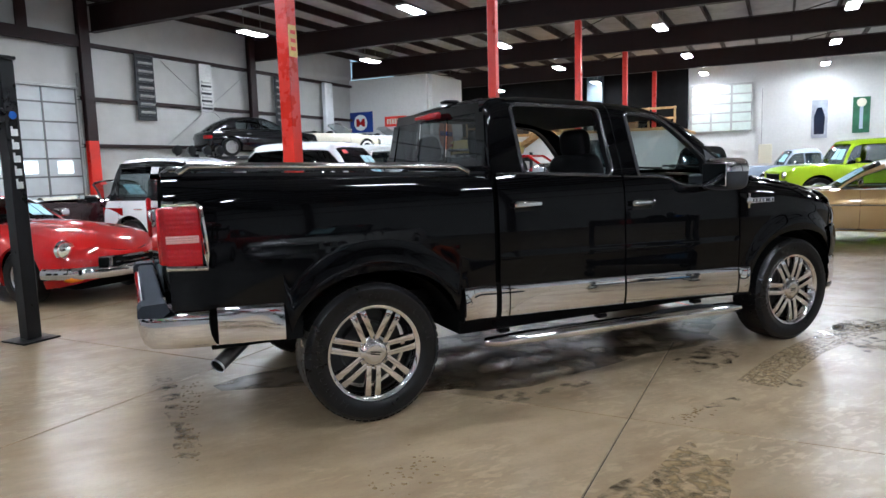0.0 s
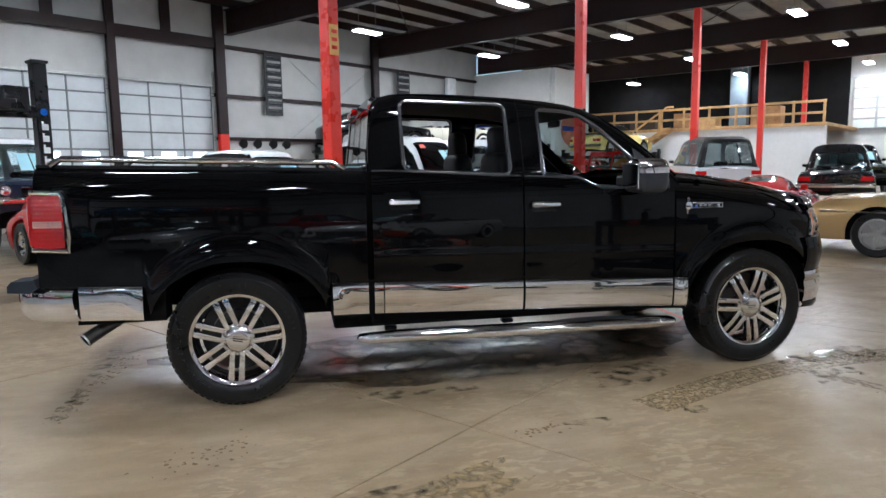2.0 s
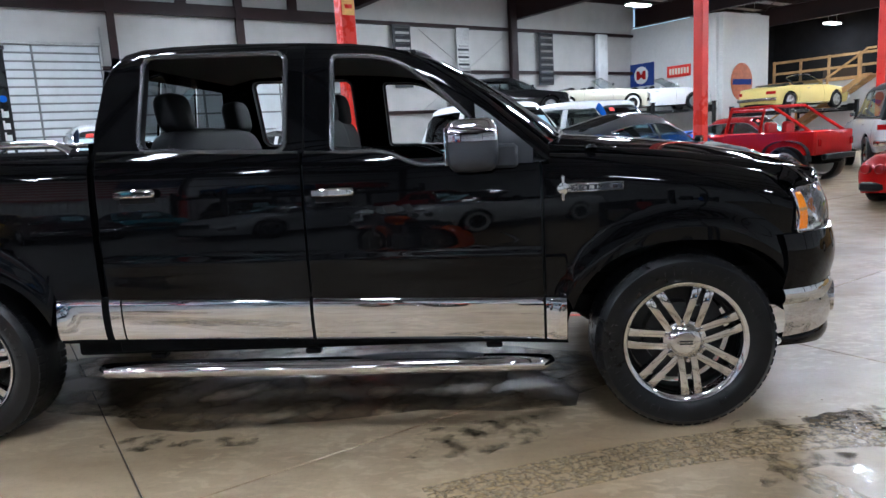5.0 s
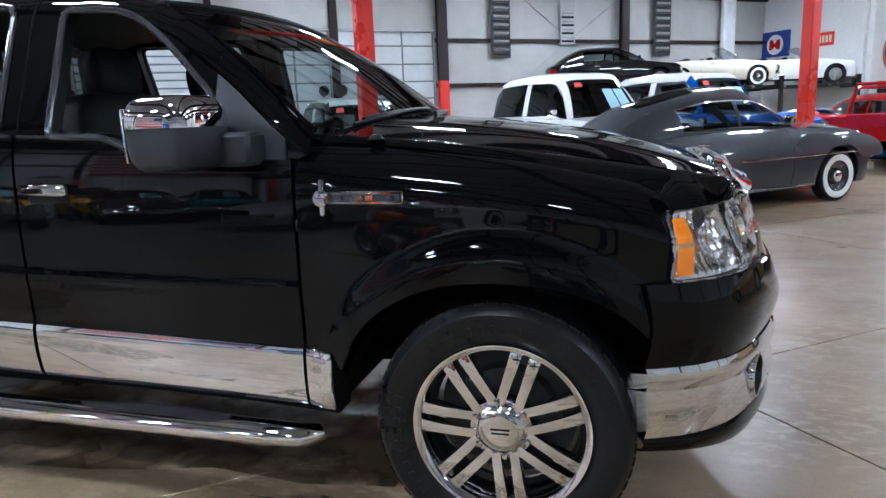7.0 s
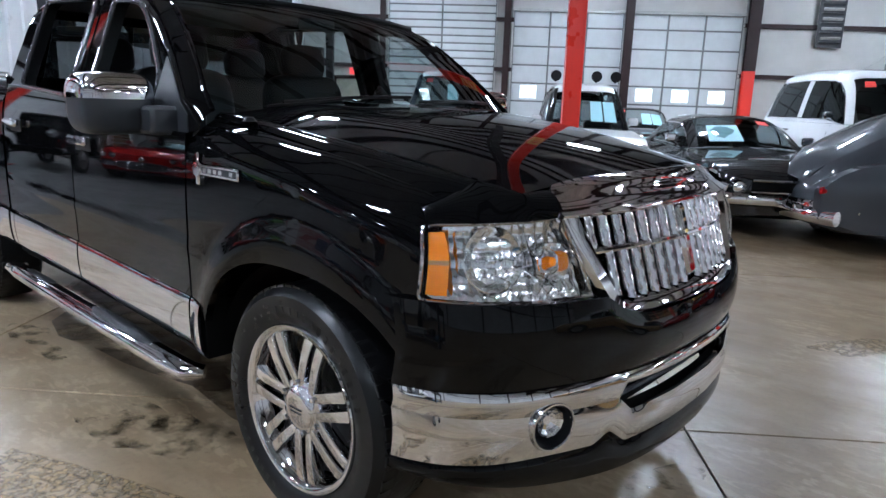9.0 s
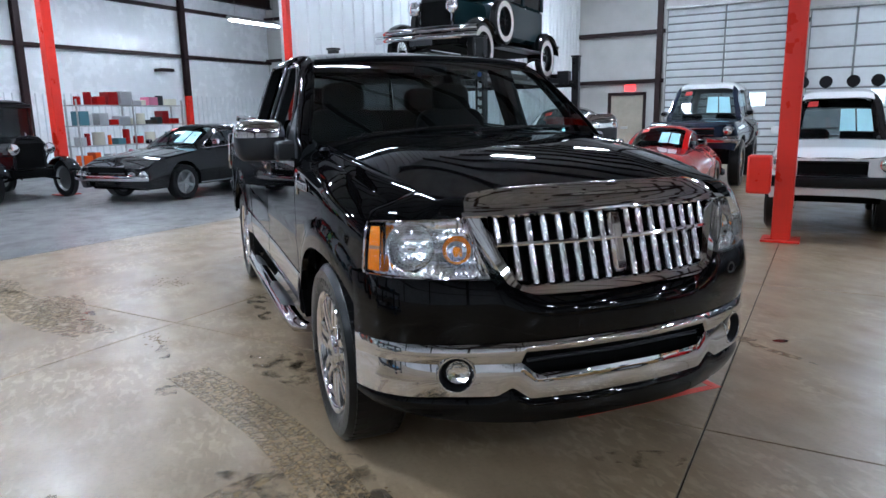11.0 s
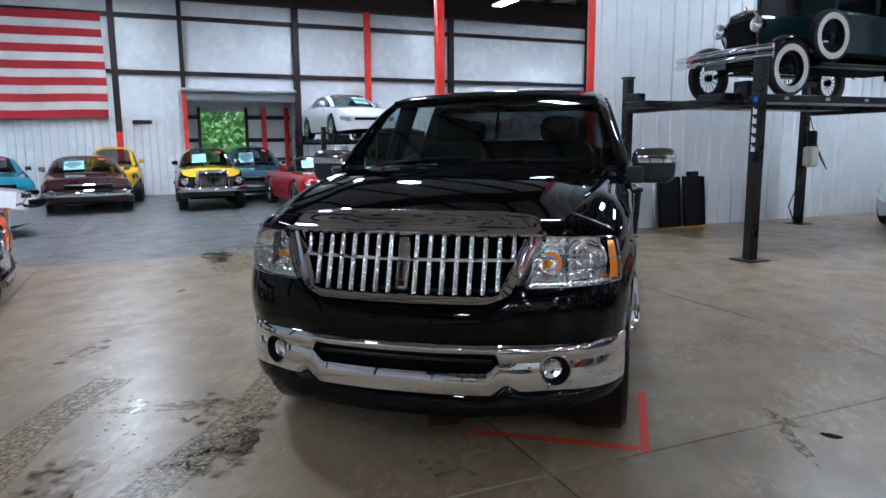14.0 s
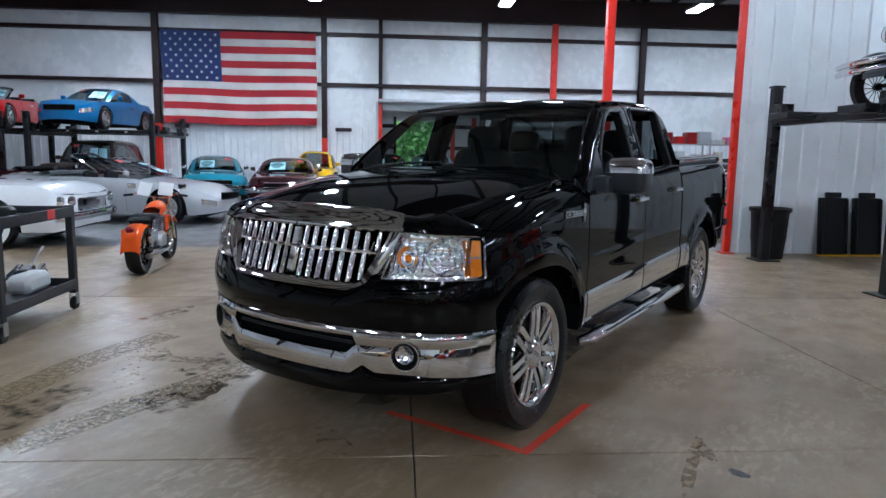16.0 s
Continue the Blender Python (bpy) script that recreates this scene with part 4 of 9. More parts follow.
hub_me = Shape().lathe([(0.0, -0.1265), (0.045, -0.1255), (0.066, -0.122), (0.073, -0.114), (0.078, -0.108), (0.098, -0.104), (0.104, -0.095), (0.106, -0.03)], n=44).mesh("hub_cap", 40)
hub_mark = Shape().box((-0.03, -0.1285, 0.004), (0.03, -0.126, 0.009)).box((-0.028, -0.1285, -0.009), (0.028, -0.126, -0.004)).mesh("hub_mark")
nut_me = Shape().lathe([(0.0, -0.122), (0.008, -0.121), (0.0105, -0.116), (0.0105, -0.095)], n=6).mesh("lug_nut")
for name, x, s, spin in (("rear_wheel", 0.0, -1, 8), ("front_wheel", FRONT, -1, 20), ("rear_wheel", 0.0, 1, 4), ("front_wheel", FRONT, 1, -13)):
    hub = part(name, tyre_me, RUBBER, truck, "chrome seven-double-spoke wheel with a low tyre", m=pose(x, s * 0.838, WHEEL_Z + 0.002, 0, -spin, 0 if s < 0 else 180))
    part("tread", tread_me, RUBBER, hub)
    tagged(part("sidewall_lettering", sidewall_me, RUBBER, hub), kind="stuff")
    rim = part("rim", rim_me, CHROME, hub)
    part("brake_disc", drum_me, surface("brake_dark", (0.05, 0.048, 0.046), 0.5, 0.6, 0.2, 30) if "brake_dark" not in bpy.data.materials else bpy.data.materials["brake_dark"], hub)
    for k in range(7):
        for flip in (0.0, 0.059):
            part("spoke", spoke_me, CHROME, hub, m=Matrix.Rotation(2 * math.pi * k / 7, 4, "Y") @ Matrix.Translation((0, 0, -flip)))
    cap = part("hub_cap", hub_me, CHROME, hub)
    part("hub_mark", hub_mark, BLACK_SATIN, hub, m=pose(0, 0, 0, 0, 20, 0))
    for k in range(6):
        t = 2 * math.pi * k / 6 + 0.3
        part("lug_nut", nut_me, CHROME, hub, m=pose(0.09 * math.cos(t), 0.002, 0.09 * math.sin(t)))

# roof, glass, hood
def roof_z(x, y):
    return roof_line(x) + 0.03 * (1 - min(1.0, abs(y) / 0.73) ** 2.6)


roof_x = [x for x, _ in ROOF_LINE if 0.84 < x < 2.33] + [2.345]
roof_half = lambda x: cab_y(x, roof_line(x))
verts = [(x, (2 * j / 24 - 1) * roof_half(x), roof_line(x) + 0.03 * (1 - abs(2 * j / 24 - 1) ** 2.6) * min(1.0, (x - 0.84) / 0.2)) for x in roof_x for j in range(25)]
part("roof", Shape().add(verts, [(i * 25 + j, (i + 1) * 25 + j, (i + 1) * 25 + j + 1, i * 25 + j + 1) for i in range(len(roof_x) - 1) for j in range(24)]), BLACK_PAINT, truck)
part("roof_aerial", Shape().box((0.93, -0.05, 1.92), (1.05, 0.05, 1.945), 0.012), BLACK_SATIN, truck)
part("roof_lamp", Shape().box((0.785, -0.2, 1.80), (0.83, 0.2, 1.845), 0.012), RED_LENS, truck, "high brake lamp")


def screen(u, v):
    x0 = 2.335 + 0.60 * u
    y = 2 * v - 1
    z0 = roof_line(x0)
    bulge = 0.04 + 0.115 * u
    return (x0 + bulge * (1 - y * y), y * (roof_half(x0) - 0.012), z0 + 0.004 + 0.03 * (1 - y * y))


part("windscreen", Shape().grid(screen, 14, 20), GLASS_SCREEN, truck, "tinted laminated windscreen")
edge = [screen(0, v / 20) for v in range(21)]
part("screen_header", Shape().tube([(p[0] - 0.005, p[1], p[2] + 0.005) for p in edge], 0.014, 6), BLACK_SATIN, truck)
for s in (-1, 1):
    part("pillar_trim", Shape().tube([(screen(u / 8, 0.5 + s * 0.5)[0], s * (abs(screen(u / 8, 0.5 + s * 0.5)[1]) + 0.012), screen(u / 8, 0.5 + s * 0.5)[2] - 0.010 * (1 - u / 8)) for u in range(9)], [0.003, 0.007] + [0.010] * 7, 8), BLACK_PAINT, truck)
def cowl_at(u, v):
    x, y, z = screen(1.0, v)
    return (x - 0.01 + 0.11 * u, y * (0.98 - 0.02 * u), z - 0.022 - 0.02 * u)


part("cowl", Shape().grid(cowl_at, 4, 24), BLACK_SATIN, truck)
for v0, v1, v2 in ((0.10, 0.36, 0.50), (0.50, 0.74, 0.88)):
    up = lambda u, v, d: tuple(Vector(screen(u, v)) + Vector((0.010, 0, 0.016)) * d)
    arm = part("wiper_arm", Shape().tube([up(1.0, v0, 0.4), up(0.985, (v0 + v1) / 2, 0.7), up(0.955, v1, 0.8)], 0.006, 6), RUBBER, truck)
    part("wiper_blade", Shape().tube([up(0.98, v1 - 0.22, 0.5), up(0.96, v1 - 0.06, 0.6), up(0.95, v1 + 0.06, 0.6), up(0.945, v2, 0.5)], 0.008, 6), RUBBER, arm)


part("hood", Shape().grid(hood, 36, 40), BLACK_PAINT, truck, "black bonnet with raised shoulders")
# bright lip that sweeps from the hood's edge down to the grille, with a crease across it and a rounded lobe at each end
LIP_MID = [(4.145, 1.150), (4.182, 1.184), (4.196, 1.199), (4.214, 1.204), (4.236, 1.198), (4.252, 1.186), (4.262, 1.171), (4.267, 1.158), (4.275, 1.144), (4.290, 1.130), (4.310, 1.119), (4.330, 1.110), (4.318, 1.100)]
LIP_END = [(4.140, 0.46, 1.120), (4.160, 0.505, 1.172), (4.162, 0.535, 1.182), (4.167, 0.557, 1.180), (4.176, 0.572, 1.170), (4.186, 0.582, 1.158), (4.196, 0.590, 1.148), (4.206, 0.597, 1.140), (4.216, 0.603, 1.133), (4.228, 0.609, 1.126), (4.242, 0.615, 1.119), (4.256, 0.620, 1.112), (4.245, 0.618, 1.102)]


def guard(u, v):
    w = 1.06 * (2 * v - 1)
    e = min(1.0, abs(w))
    k = u * (len(LIP_MID) - 1)
    i = min(int(k), len(LIP_MID) - 2)
    m, d = (tuple(a + (b - a) * (k - i) for a, b in zip(row[i], row[i + 1])) for row in (LIP_MID, LIP_END))
    tuck = max(0.0, abs(w) - 1) / 0.06
    x = m[0] + (d[0] - m[0]) * e**2.2
    z = m[1] + (d[2] - m[1]) * e**5
    return (x - 0.012 * tuck, math.copysign(d[1] * e - 0.014 * tuck, w), z - 0.05 * tuck)


part("hood_lip", Shape().grid(guard, 36, 90), CHROME, truck, "chrome hood lip")

# ---- nose ----
PLAN = [(0.0, 4.425), (0.2, 4.418), (0.42, 4.382), (0.66, 4.292), (0.80, 4.205), (0.89, 4.10), (0.935, 4.0), (0.95, 3.95)]


def nose(t, back=0.0):
    """A point of the front's plan for t from -1 to 1."""
    k = abs(t) * (len(PLAN) - 1)
    i = min(int(k), len(PLAN) - 2)
    f = k - i
    p = [PLAN[max(0, min(len(PLAN) - 1, i + d))] for d in (-1, 0, 1, 2)]
    if i == 0:
        p[0] = (-PLAN[1][0], PLAN[1][1])
    out = []
    for c in (0, 1):
        a, b, d, e = (q[c] for q in p)
        out.append(0.5 * (2 * b + (d - a) * f + (2 * a - 5 * b + 4 * d - e) * f * f + (3 * b - a - 3 * d + e) * f**3))
    return out[1] - back, math.copysign(out[0], t)


def band(low, high, back=0.0, n=96, rows=6, bulge=0.012, t0=-1.0, t1=1.0, rim=0.05):
    """A band of the front, following the plan, between two heights that depend on y."""
    s = Shape()
    verts = []
    for i in range(n + 1):
        x, y = nose(t0 + (t1 - t0) * i / n, 0)
        a, b = low(y), high(y)
        nx, ny = (1.0, y * 0.25)
        for j in range(rows + 1):
            q = j / rows
            off = bulge * math.sin(math.pi * q) - back
            verts.append((x + off, y * (1 + off * 0.25), a + (b - a) * q))
        verts.append((x - back - rim, y * 0.985, b))
        verts.insert(len(verts) - rows - 2, (x - back - rim, y * 0.985, a))
    m = rows + 3
    return s.add(verts, [(i * m + j, (i + 1) * m + j, (i + 1) * m + j + 1, i * m + j + 1) for i in range(n) for j in range(m - 1)])


def slot(y, low):
    d = abs(y)
    half = 0.040 * min(1.0, max(0.0, ((0.432 if not low else 0.432) - d) / (0.014 if not low else 0.05)))
    return 0.566 - half * 1.1 if low else 0.566 + half


bump_low = lambda y: 0.425 + 0.045 * min(1, max(0, (abs(y) - 0.40) / 0.06)) - 0.03 * min(1, max(0, (abs(y) - 0.47) / 0.05)) - 0.02 * max(0, (abs(y) - 0.7) / 0.25)
bump_top = lambda y: 0.648 - 0.012 * (abs(y) / 0.95) ** 2
FOG = [pose(nose(s * 0.43)[0] + 0.006, nose(s * 0.43)[1], 0.530, 0, 0, math.degrees(math.atan2(s * 0.38, 1.0))) for s in (-1, 1)]


def pierced(shape, r=0.064):
    """Opens the round fog lamp holes in a band."""
    keep = []
    for f in shape.f:
        c = sum((Vector(shape.v[i]) for i in f), Vector()) / len(f)
        if all(math.hypot(*(q.inverted() @ c)[1:]) > r for q in FOG):
            keep.append(f)
    shape.f = keep
    return shape


bumper = part("front_bumper", pierced(band(bump_low, lambda y: slot(y, True), 0, 340, 18, 0.010)), CHROME, truck, "chrome front bumper with a wide slot")
part("bumper_upper", pierced(band(lambda y: slot(y, False), bump_top, 0, 340, 18, 0.010)), CHROME, bumper)
part("slot_backing", Shape().box((4.26, -0.45, 0.50), (4.33, 0.45, 0.62), 0.0), DEEP_BLACK, bumper)
part("slot_bar", Shape().tube([(4.36, -0.4, 0.566), (4.385, 0, 0.566), (4.36, 0.4, 0.566)], 0.008, 6), BLACK_SATIN, bumper)
part("valance", band(lambda y: 0.315 + 0.06 * (abs(y) / 0.95) ** 3, lambda y: bump_low(y) + 0.004, 0.022, 96, 4, 0.02), BLACK_PAINT, truck, "black lower valance")
fascia_top = lambda y: 0.885 + 0.0 * y - 0.075 * max(0.0, 1 - (abs(y) / 0.5) ** 6)
part("front_fascia", band(bump_top, fascia_top, 0.004, 96, 8, 0.022, rim=0.09), BLACK_PAINT, truck)
for s in (-1, 1):
    x, y = nose(s * 0.43)
    ny = math.degrees(math.atan2(s * 0.40, 1.0))
    q = FOG[0 if s < 0 else 1]
    cup = part("fog_lamp_bezel", Shape().lathe([(0.0, -0.05), (0.052, -0.05), (0.058, -0.04), (0.061, 0.0), (0.064, 0.005), (0.069, 0.005), (0.072, -0.01)], axis="x", n=40), BLACK_SATIN, bumper, "black round fog lamp recess", m=q)
    part("fog_ring", Shape().lathe([(0.063, 0.002), (0.066, 0.008), (0.071, 0.008), (0.075, -0.002), (0.077, -0.012)], axis="x", n=40), CHROME, cup)
    lamp_m = pose(-0.042, s * -0.008, 0) @ Matrix.Scale(0.8, 4)
    part("fog_reflector", Shape().lathe([(0.0, 0.005), (0.018, 0.006), (0.034, 0.012), (0.05, 0.02), (0.057, 0.026)], axis="x", n=11), REFLECTOR, cup, sharp=4, m=lamp_m)
    part("fog_lens", Shape().lathe([(0.0, 0.030), (0.03, 0.027), (0.05, 0.020), (0.059, 0.010)], axis="x", n=30), LENS, cup, "clear glass fog lens", m=lamp_m)

# grille
def grille_x(y, z):
    return 4.405 - 0.10 * (abs(y) / 0.6) ** 2 - 0.16 * max(0, z - 0.82) / 0.36 * 0.72


frame_pts = [(-0.612, 1.112), (-0.588, 1.06), (-0.475, 0.84), (-0.42, 0.815), (0.42, 0.815), (0.475, 0.84), (0.588, 1.06), (0.612, 1.112), (0.585, 1.122), (-0.585, 1.122)]
inner_pts = [(-0.522, 1.098), (-0.508, 1.06), (-0.43, 0.875), (-0.40, 0.855), (0.40, 0.855), (0.43, 0.875), (0.508, 1.06), (0.522, 1.098), (0.507, 1.108), (-0.507, 1.108)]


def dense(loop, n=8):
    out = []
    for (a, b), (c, d) in zip(loop, loop[1:] + loop[:1]):
        out += [(a + (c - a) * k / n, b + (d - b) * k / n) for k in range(n)]
    return out


fo, fi = dense(frame_pts), dense(inner_pts)
L = len(fo)
v = []
for (y, z), (yi, zi) in zip(fo, fi):
    xo, xi = grille_x(y, z), grille_x(yi, zi)
    v += [(xo - 0.06, y, z), (xo + 0.006, y, z), (xo + 0.022, y * 0.8 + yi * 0.2, z * 0.8 + zi * 0.2), (xi + 0.018, y * 0.25 + yi * 0.75, z * 0.25 + zi * 0.75), (xi - 0.002, yi, zi), (xi - 0.06, yi, zi)]
grille = part("grille", Shape().add(v, [(i * 6 + k, ((i + 1) % L) * 6 + k, ((i + 1) % L) * 6 + k + 1, i * 6 + k + 1) for i in range(L) for k in range(5)]), CHROME, truck, "chrome waterfall grille")
part("grille_backing", Shape().grid(lambda u, v: (grille_x((2 * v - 1) * 0.52, 0.86 + 0.28 * u) - 0.13, (2 * v - 1) * (0.43 + 0.1 * u), 0.855 + 0.29 * u), 6, 12), DEEP_BLACK, grille)
def edge_z(y):
    return 0.858 if abs(y) < 0.41 else 0.858 + (abs(y) - 0.41) / 0.105 * 0.24
for k in range(-8, 9):
    y = k * 0.0595
    if k == 0:
        continue
    z0, z1 = edge_z(y), 1.106
    bar = Shape()
    n = 40
    vv = []
    for i in range(n + 1):
        z = z0 + (z1 - z0) * i / n
        x = grille_x(y, z) + 0.0009 * math.sin(z * 140 + 2 * k)
        for dx, dy in ((-0.05, -0.012), (-0.018, -0.0152), (-0.006, -0.014), (0.004, -0.0105), (0.01, -0.006), (0.012, 0), (0.01, 0.006), (0.004, 0.0105), (-0.006, 0.014), (-0.018, 0.0152), (-0.05, 0.012)):
            vv.append((x + dx - 0.006, y + dy, z))
    bar.add(vv, [(i * 11 + j, (i + 1) * 11 + j, (i + 1) * 11 + j + 1, i * 11 + j + 1) for i in range(n) for j in range(10)])
    part("grille_bar", bar, CHROME, grille, sharp=60)
part("grille_cross_bar", Shape().tube([(grille_x(y, 1.0) - 0.004, y, 1.0) for y in steps(-0.485, 0.485, 24)], 0.011, 8, 0.9), CHROME, grille)
emb = part("grille_emblem", Shape().box((4.30, -0.03, 0.862), (4.33, 0.03, 1.10), 0.012).turn(Matrix.Translation((0.0, 0, 0)) @ Matrix.Translation((4.33, 0, 1)) @ Matrix.Rotation(radians(-17), 4, "Y") @ Matrix.Translation((-4.33 + 0.02, 0, -1))), CHROME, grille, "plain upright chrome emblem plate")
part("emblem_inlay", Shape().box((4.326, -0.014, 0.90), (4.334, 0.014, 1.08), 0.004).turn(Matrix.Translation((4.33, 0, 1)) @ Matrix.Rotation(radians(-17), 4, "Y") @ Matrix.Translation((-4.33 + 0.018, 0, -1))), CHROME, emb)

# head lamps
def lamp_patch(s, u, v, out=0.0):
    """u from the outer to the inner edge, v from low to high."""
    lo = [(4.022, 0.922, 0.884), (4.145, 0.835, 0.884), (4.24, 0.71, 0.885), (4.318, 0.53, 0.886)]
    hi = [(4.005, 0.893, 1.083), (4.105, 0.81, 1.091), (4.185, 0.71, 1.097), (4.245, 0.597, 1.102)]
    d = max(0.0, 1 - u / 0.07)
    v = 0.5 + (v - 0.5) * (1 - 0.16 * (1 - math.sqrt(1 - d * d)))
    k = min(int(u * 3), 2)
    f = u * 3 - k
    a = [lo[k][c] + (lo[k + 1][c] - lo[k][c]) * f for c in range(3)]
    b = [hi[k][c] + (hi[k + 1][c] - hi[k][c]) * f for c in range(3)]
    p = [a[c] + (b[c] - a[c]) * v for c in range(3)]
    w = 0.018 * math.sin(math.pi * v) + 0.012 * math.sin(math.pi * u)
    return (p[0] + (w + out) * 0.85, s * (p[1] + (w + out) * 0.5), p[2])


for s in (-1, 1):
    def facets(u, v, s=s):
        """Upright fluted reflector behind the lens."""
        x, y, z = lamp_patch(s, u, 0.5, -0.072)
        return (x - 0.065 * (v - 0.5) + 0.015 * (2 * v - 1) ** 2 + 0.004 * abs(math.sin(math.pi * 13 * u)) + 0.004 * abs(math.sin(math.pi * 5 * v)), y - s * 0.02 * (v - 0.5), lamp_patch(s, u, v)[2])
    lamp = part("head_lamp", Shape().grid(facets, 130, 40), REFLECTOR, truck, "clear chrome-backed head lamp with amber corner", sharp=50)
    part("lens", Shape().grid(lambda u, v: lamp_patch(s, u ** 1.5, v), 28, 10), LENS, lamp, "clear polycarbonate lens")
    def header(u, v, s=s):
        """The painted panel between the lamp and the hood."""
        a = lamp_patch(s, u, 1.0, 0.002)
        ey, ez = hood_edge(4.02)
        cx, cy, cz = hood(1.0, 1.0)
        knots = ((3.955, 0.857, 1.120), (4.016, (0.83 + ey) / 2, 1.128 + (ez - 1.128) * 0.55), (4.02, ey, ez - 0.003), (cx, cy, cz - 0.002), (4.17, 0.572, 1.166))
        k = min(int(u * 4), 3)
        b = [p + (q - p) * (u * 4 - k) for p, q in zip(knots[k], knots[k + 1])]
        b[1] *= s
        p = [a[c] + (b[c] - a[c]) * v for c in range(3)]
        w = 0.016 * math.sin(math.pi * v) ** 0.8
        return (p[0] + w * 0.7, p[1] + s * w * 0.3, p[2] + w * 0.7 + 0.003)
    part("lamp_header_panel", Shape().grid(header, 24, 8), BLACK_PAINT, truck)
    ring = [lamp_patch(s, u, 0) for u in [0, 0.01, 0.03, 0.05] + steps(0.08, 1, 12)] + [lamp_patch(s, 1, v) for v in steps(0.1, 1, 5)] + [lamp_patch(s, u, 1) for u in steps(0.95, 0.08, 12) + [0.05, 0.03, 0.01, 0]] + [lamp_patch(s, 0, v) for v in steps(0.9, 0, 5)]
    part("lamp_bezel", Shape().tube([(x - 0.008, y, z) for x, y, z in ring], 0.0055, 8, cap=False), CHROME, lamp)
    part("side_wall", Shape().grid(lambda u, v: lamp_patch(s, u, 0.0, -0.1 * v), 16, 3).grid(lambda u, v: lamp_patch(s, u, 1.0, -0.1 * v), 16, 3).grid(lambda u, v: lamp_patch(s, 1.0, u, -0.1 * v), 8, 3), REFLECTOR, lamp)
    for v0, v1 in ((0.08, 0.50), (0.54, 0.90)):
        part("amber_marker", Shape().grid(lambda u, v: lamp_patch(s, 0.035 + (0.125 - 0.022 * (v0 > 0.3) * v * v) * u, v0 + (v1 - v0) * v, -0.012 + 0.0004 * math.cos(50 * v)), 8, 20), AMBER, lamp, "amber side marker")
    part("marker_divider", Shape().grid(lambda u, v: lamp_patch(s, 0.035 + 0.125 * u, 0.49 + 0.06 * v, -0.009), 4, 2), CRATE, lamp)
    part("bowl_divider", Shape().grid(lambda u, v: lamp_patch(s, 0.665 + 0.03 * math.sin(3 * v), 0.06 + 0.88 * v, -0.02 - 0.05 * u), 2, 10), CHROME, lamp)
    for u, v, r, nm in ((0.45, 0.52, 0.088, "main_bowl"), (0.83, 0.45, 0.052, "turn_bowl")):
        c = Vector(lamp_patch(s, u, v, -0.05))
        q = Matrix.Translation(c) @ pose(0, 0, 0, 0, -16, s * 22)
        bowl = part(nm, Shape().lathe([(0.012, -0.045), (r * 0.4, -0.036), (r * 0.7, -0.018), (r * 0.9, 0.004), (r * 1.0, 0.014), (r * 1.04, 0.012)], axis="x", n=36), REFLECTOR, lamp, sharp=60, m=q)
        big = 1.05 if nm == "turn_bowl" else 1.0
        part("bulb", Shape().lathe([(0.0, 0.02), (0.012 * big, 0.012), (0.016 * big, -0.004), (0.014 * big, -0.035)], axis="x", n=14), AMBER if nm == "turn_bowl" else REFLECTOR, bowl)

# ---- tail ----
tailgate = part("tailgate", Shape().grid(lambda u, v: (-1.075 - 0.012 * math.sin(math.pi * v), (2 * u - 1) * 0.78, 0.74 + 0.70 * v), 12, 10), BLACK_PAINT, truck)
part("tailgate_handle", Shape().box((-1.11, -0.11, 1.18), (-1.07, 0.11, 1.25), 0.012), CHROME, tailgate)
rb = Shape()
n = 40
for k in range(n + 1):
    t = -1 + 2 * k / n
    y = 0.955 * math.copysign(abs(t) ** 0.8, t)
    x = -1.205 + 0.332 * max(0, (abs(y) - 0.80) / 0.155) ** 2.2
    rb.v += [(x + bx_, y * by_, bz_) for bx_, by_, bz_ in ((0.06, 0.955, 0.803), (0.02, 0.982, 0.80), (-0.004, 0.998, 0.78), (-0.016, 1.008, 0.74), (-0.018, 1.010, 0.70), (-0.010, 1.006, 0.64), (0.006, 0.996, 0.595), (0.03, 0.975, 0.568), (0.1, 0.93, 0.562))]
rb.f = [(k * 9 + j, (k + 1) * 9 + j, (k + 1) * 9 + j + 1, k * 9 + j + 1) for k in range(n) for j in range(8)]
rear_bumper = part("rear_bumper", rb, CHROME, truck, "chrome wraparound rear bumper")
part("bumper_step", Shape().box((-1.19, -0.92, 0.785), (-1.085, 0.92, 0.812), 0.012), STEP_GREY, rear_bumper, "grey bumper step pad")
for s in (-1, 1):
    part("bumper_corner_pad", Shape().prism([(-1.222, 0.762), (-1.11, 0.752), (-1.07, 0.782), (-1.09, 0.828), (-1.20, 0.823), (-1.22, 0.80)], "y", s * 0.875 - 0.085, s * 0.875 + 0.085), STEP_GREY, rear_bumper, "blue-grey ribbed corner pad")
pipe = part("tail_pipe", Shape().tube([(-0.858, -0.905, 0.452), (-0.775, -0.845, 0.503), (-0.68, -0.77, 0.555), (-0.50, -0.68, 0.60)], 0.04, 18, cap=False), SATIN_DARK, truck, "steel tail pipe")
part("tail_pipe_bore", Shape().tube([(-0.8545, -0.9025, 0.4541), (-0.775, -0.845, 0.503), (-0.72, -0.80, 0.533)], 0.0365, 18), DEEP_BLACK, pipe)
part("tail_pipe_lip", Shape().tube([(-0.861, -0.9072, 0.4502), (-0.853, -0.9014, 0.4551)], 0.0415, 18, cap=False), SATIN_METAL, pipe)
part("bed_floor", Shape().box((-1.06, -0.79, 0.86), (0.78, 0.79, 0.9)).box((0.74, -0.79, 0.9), (0.78, 0.79, 1.42)), DEEP_BLACK, truck)
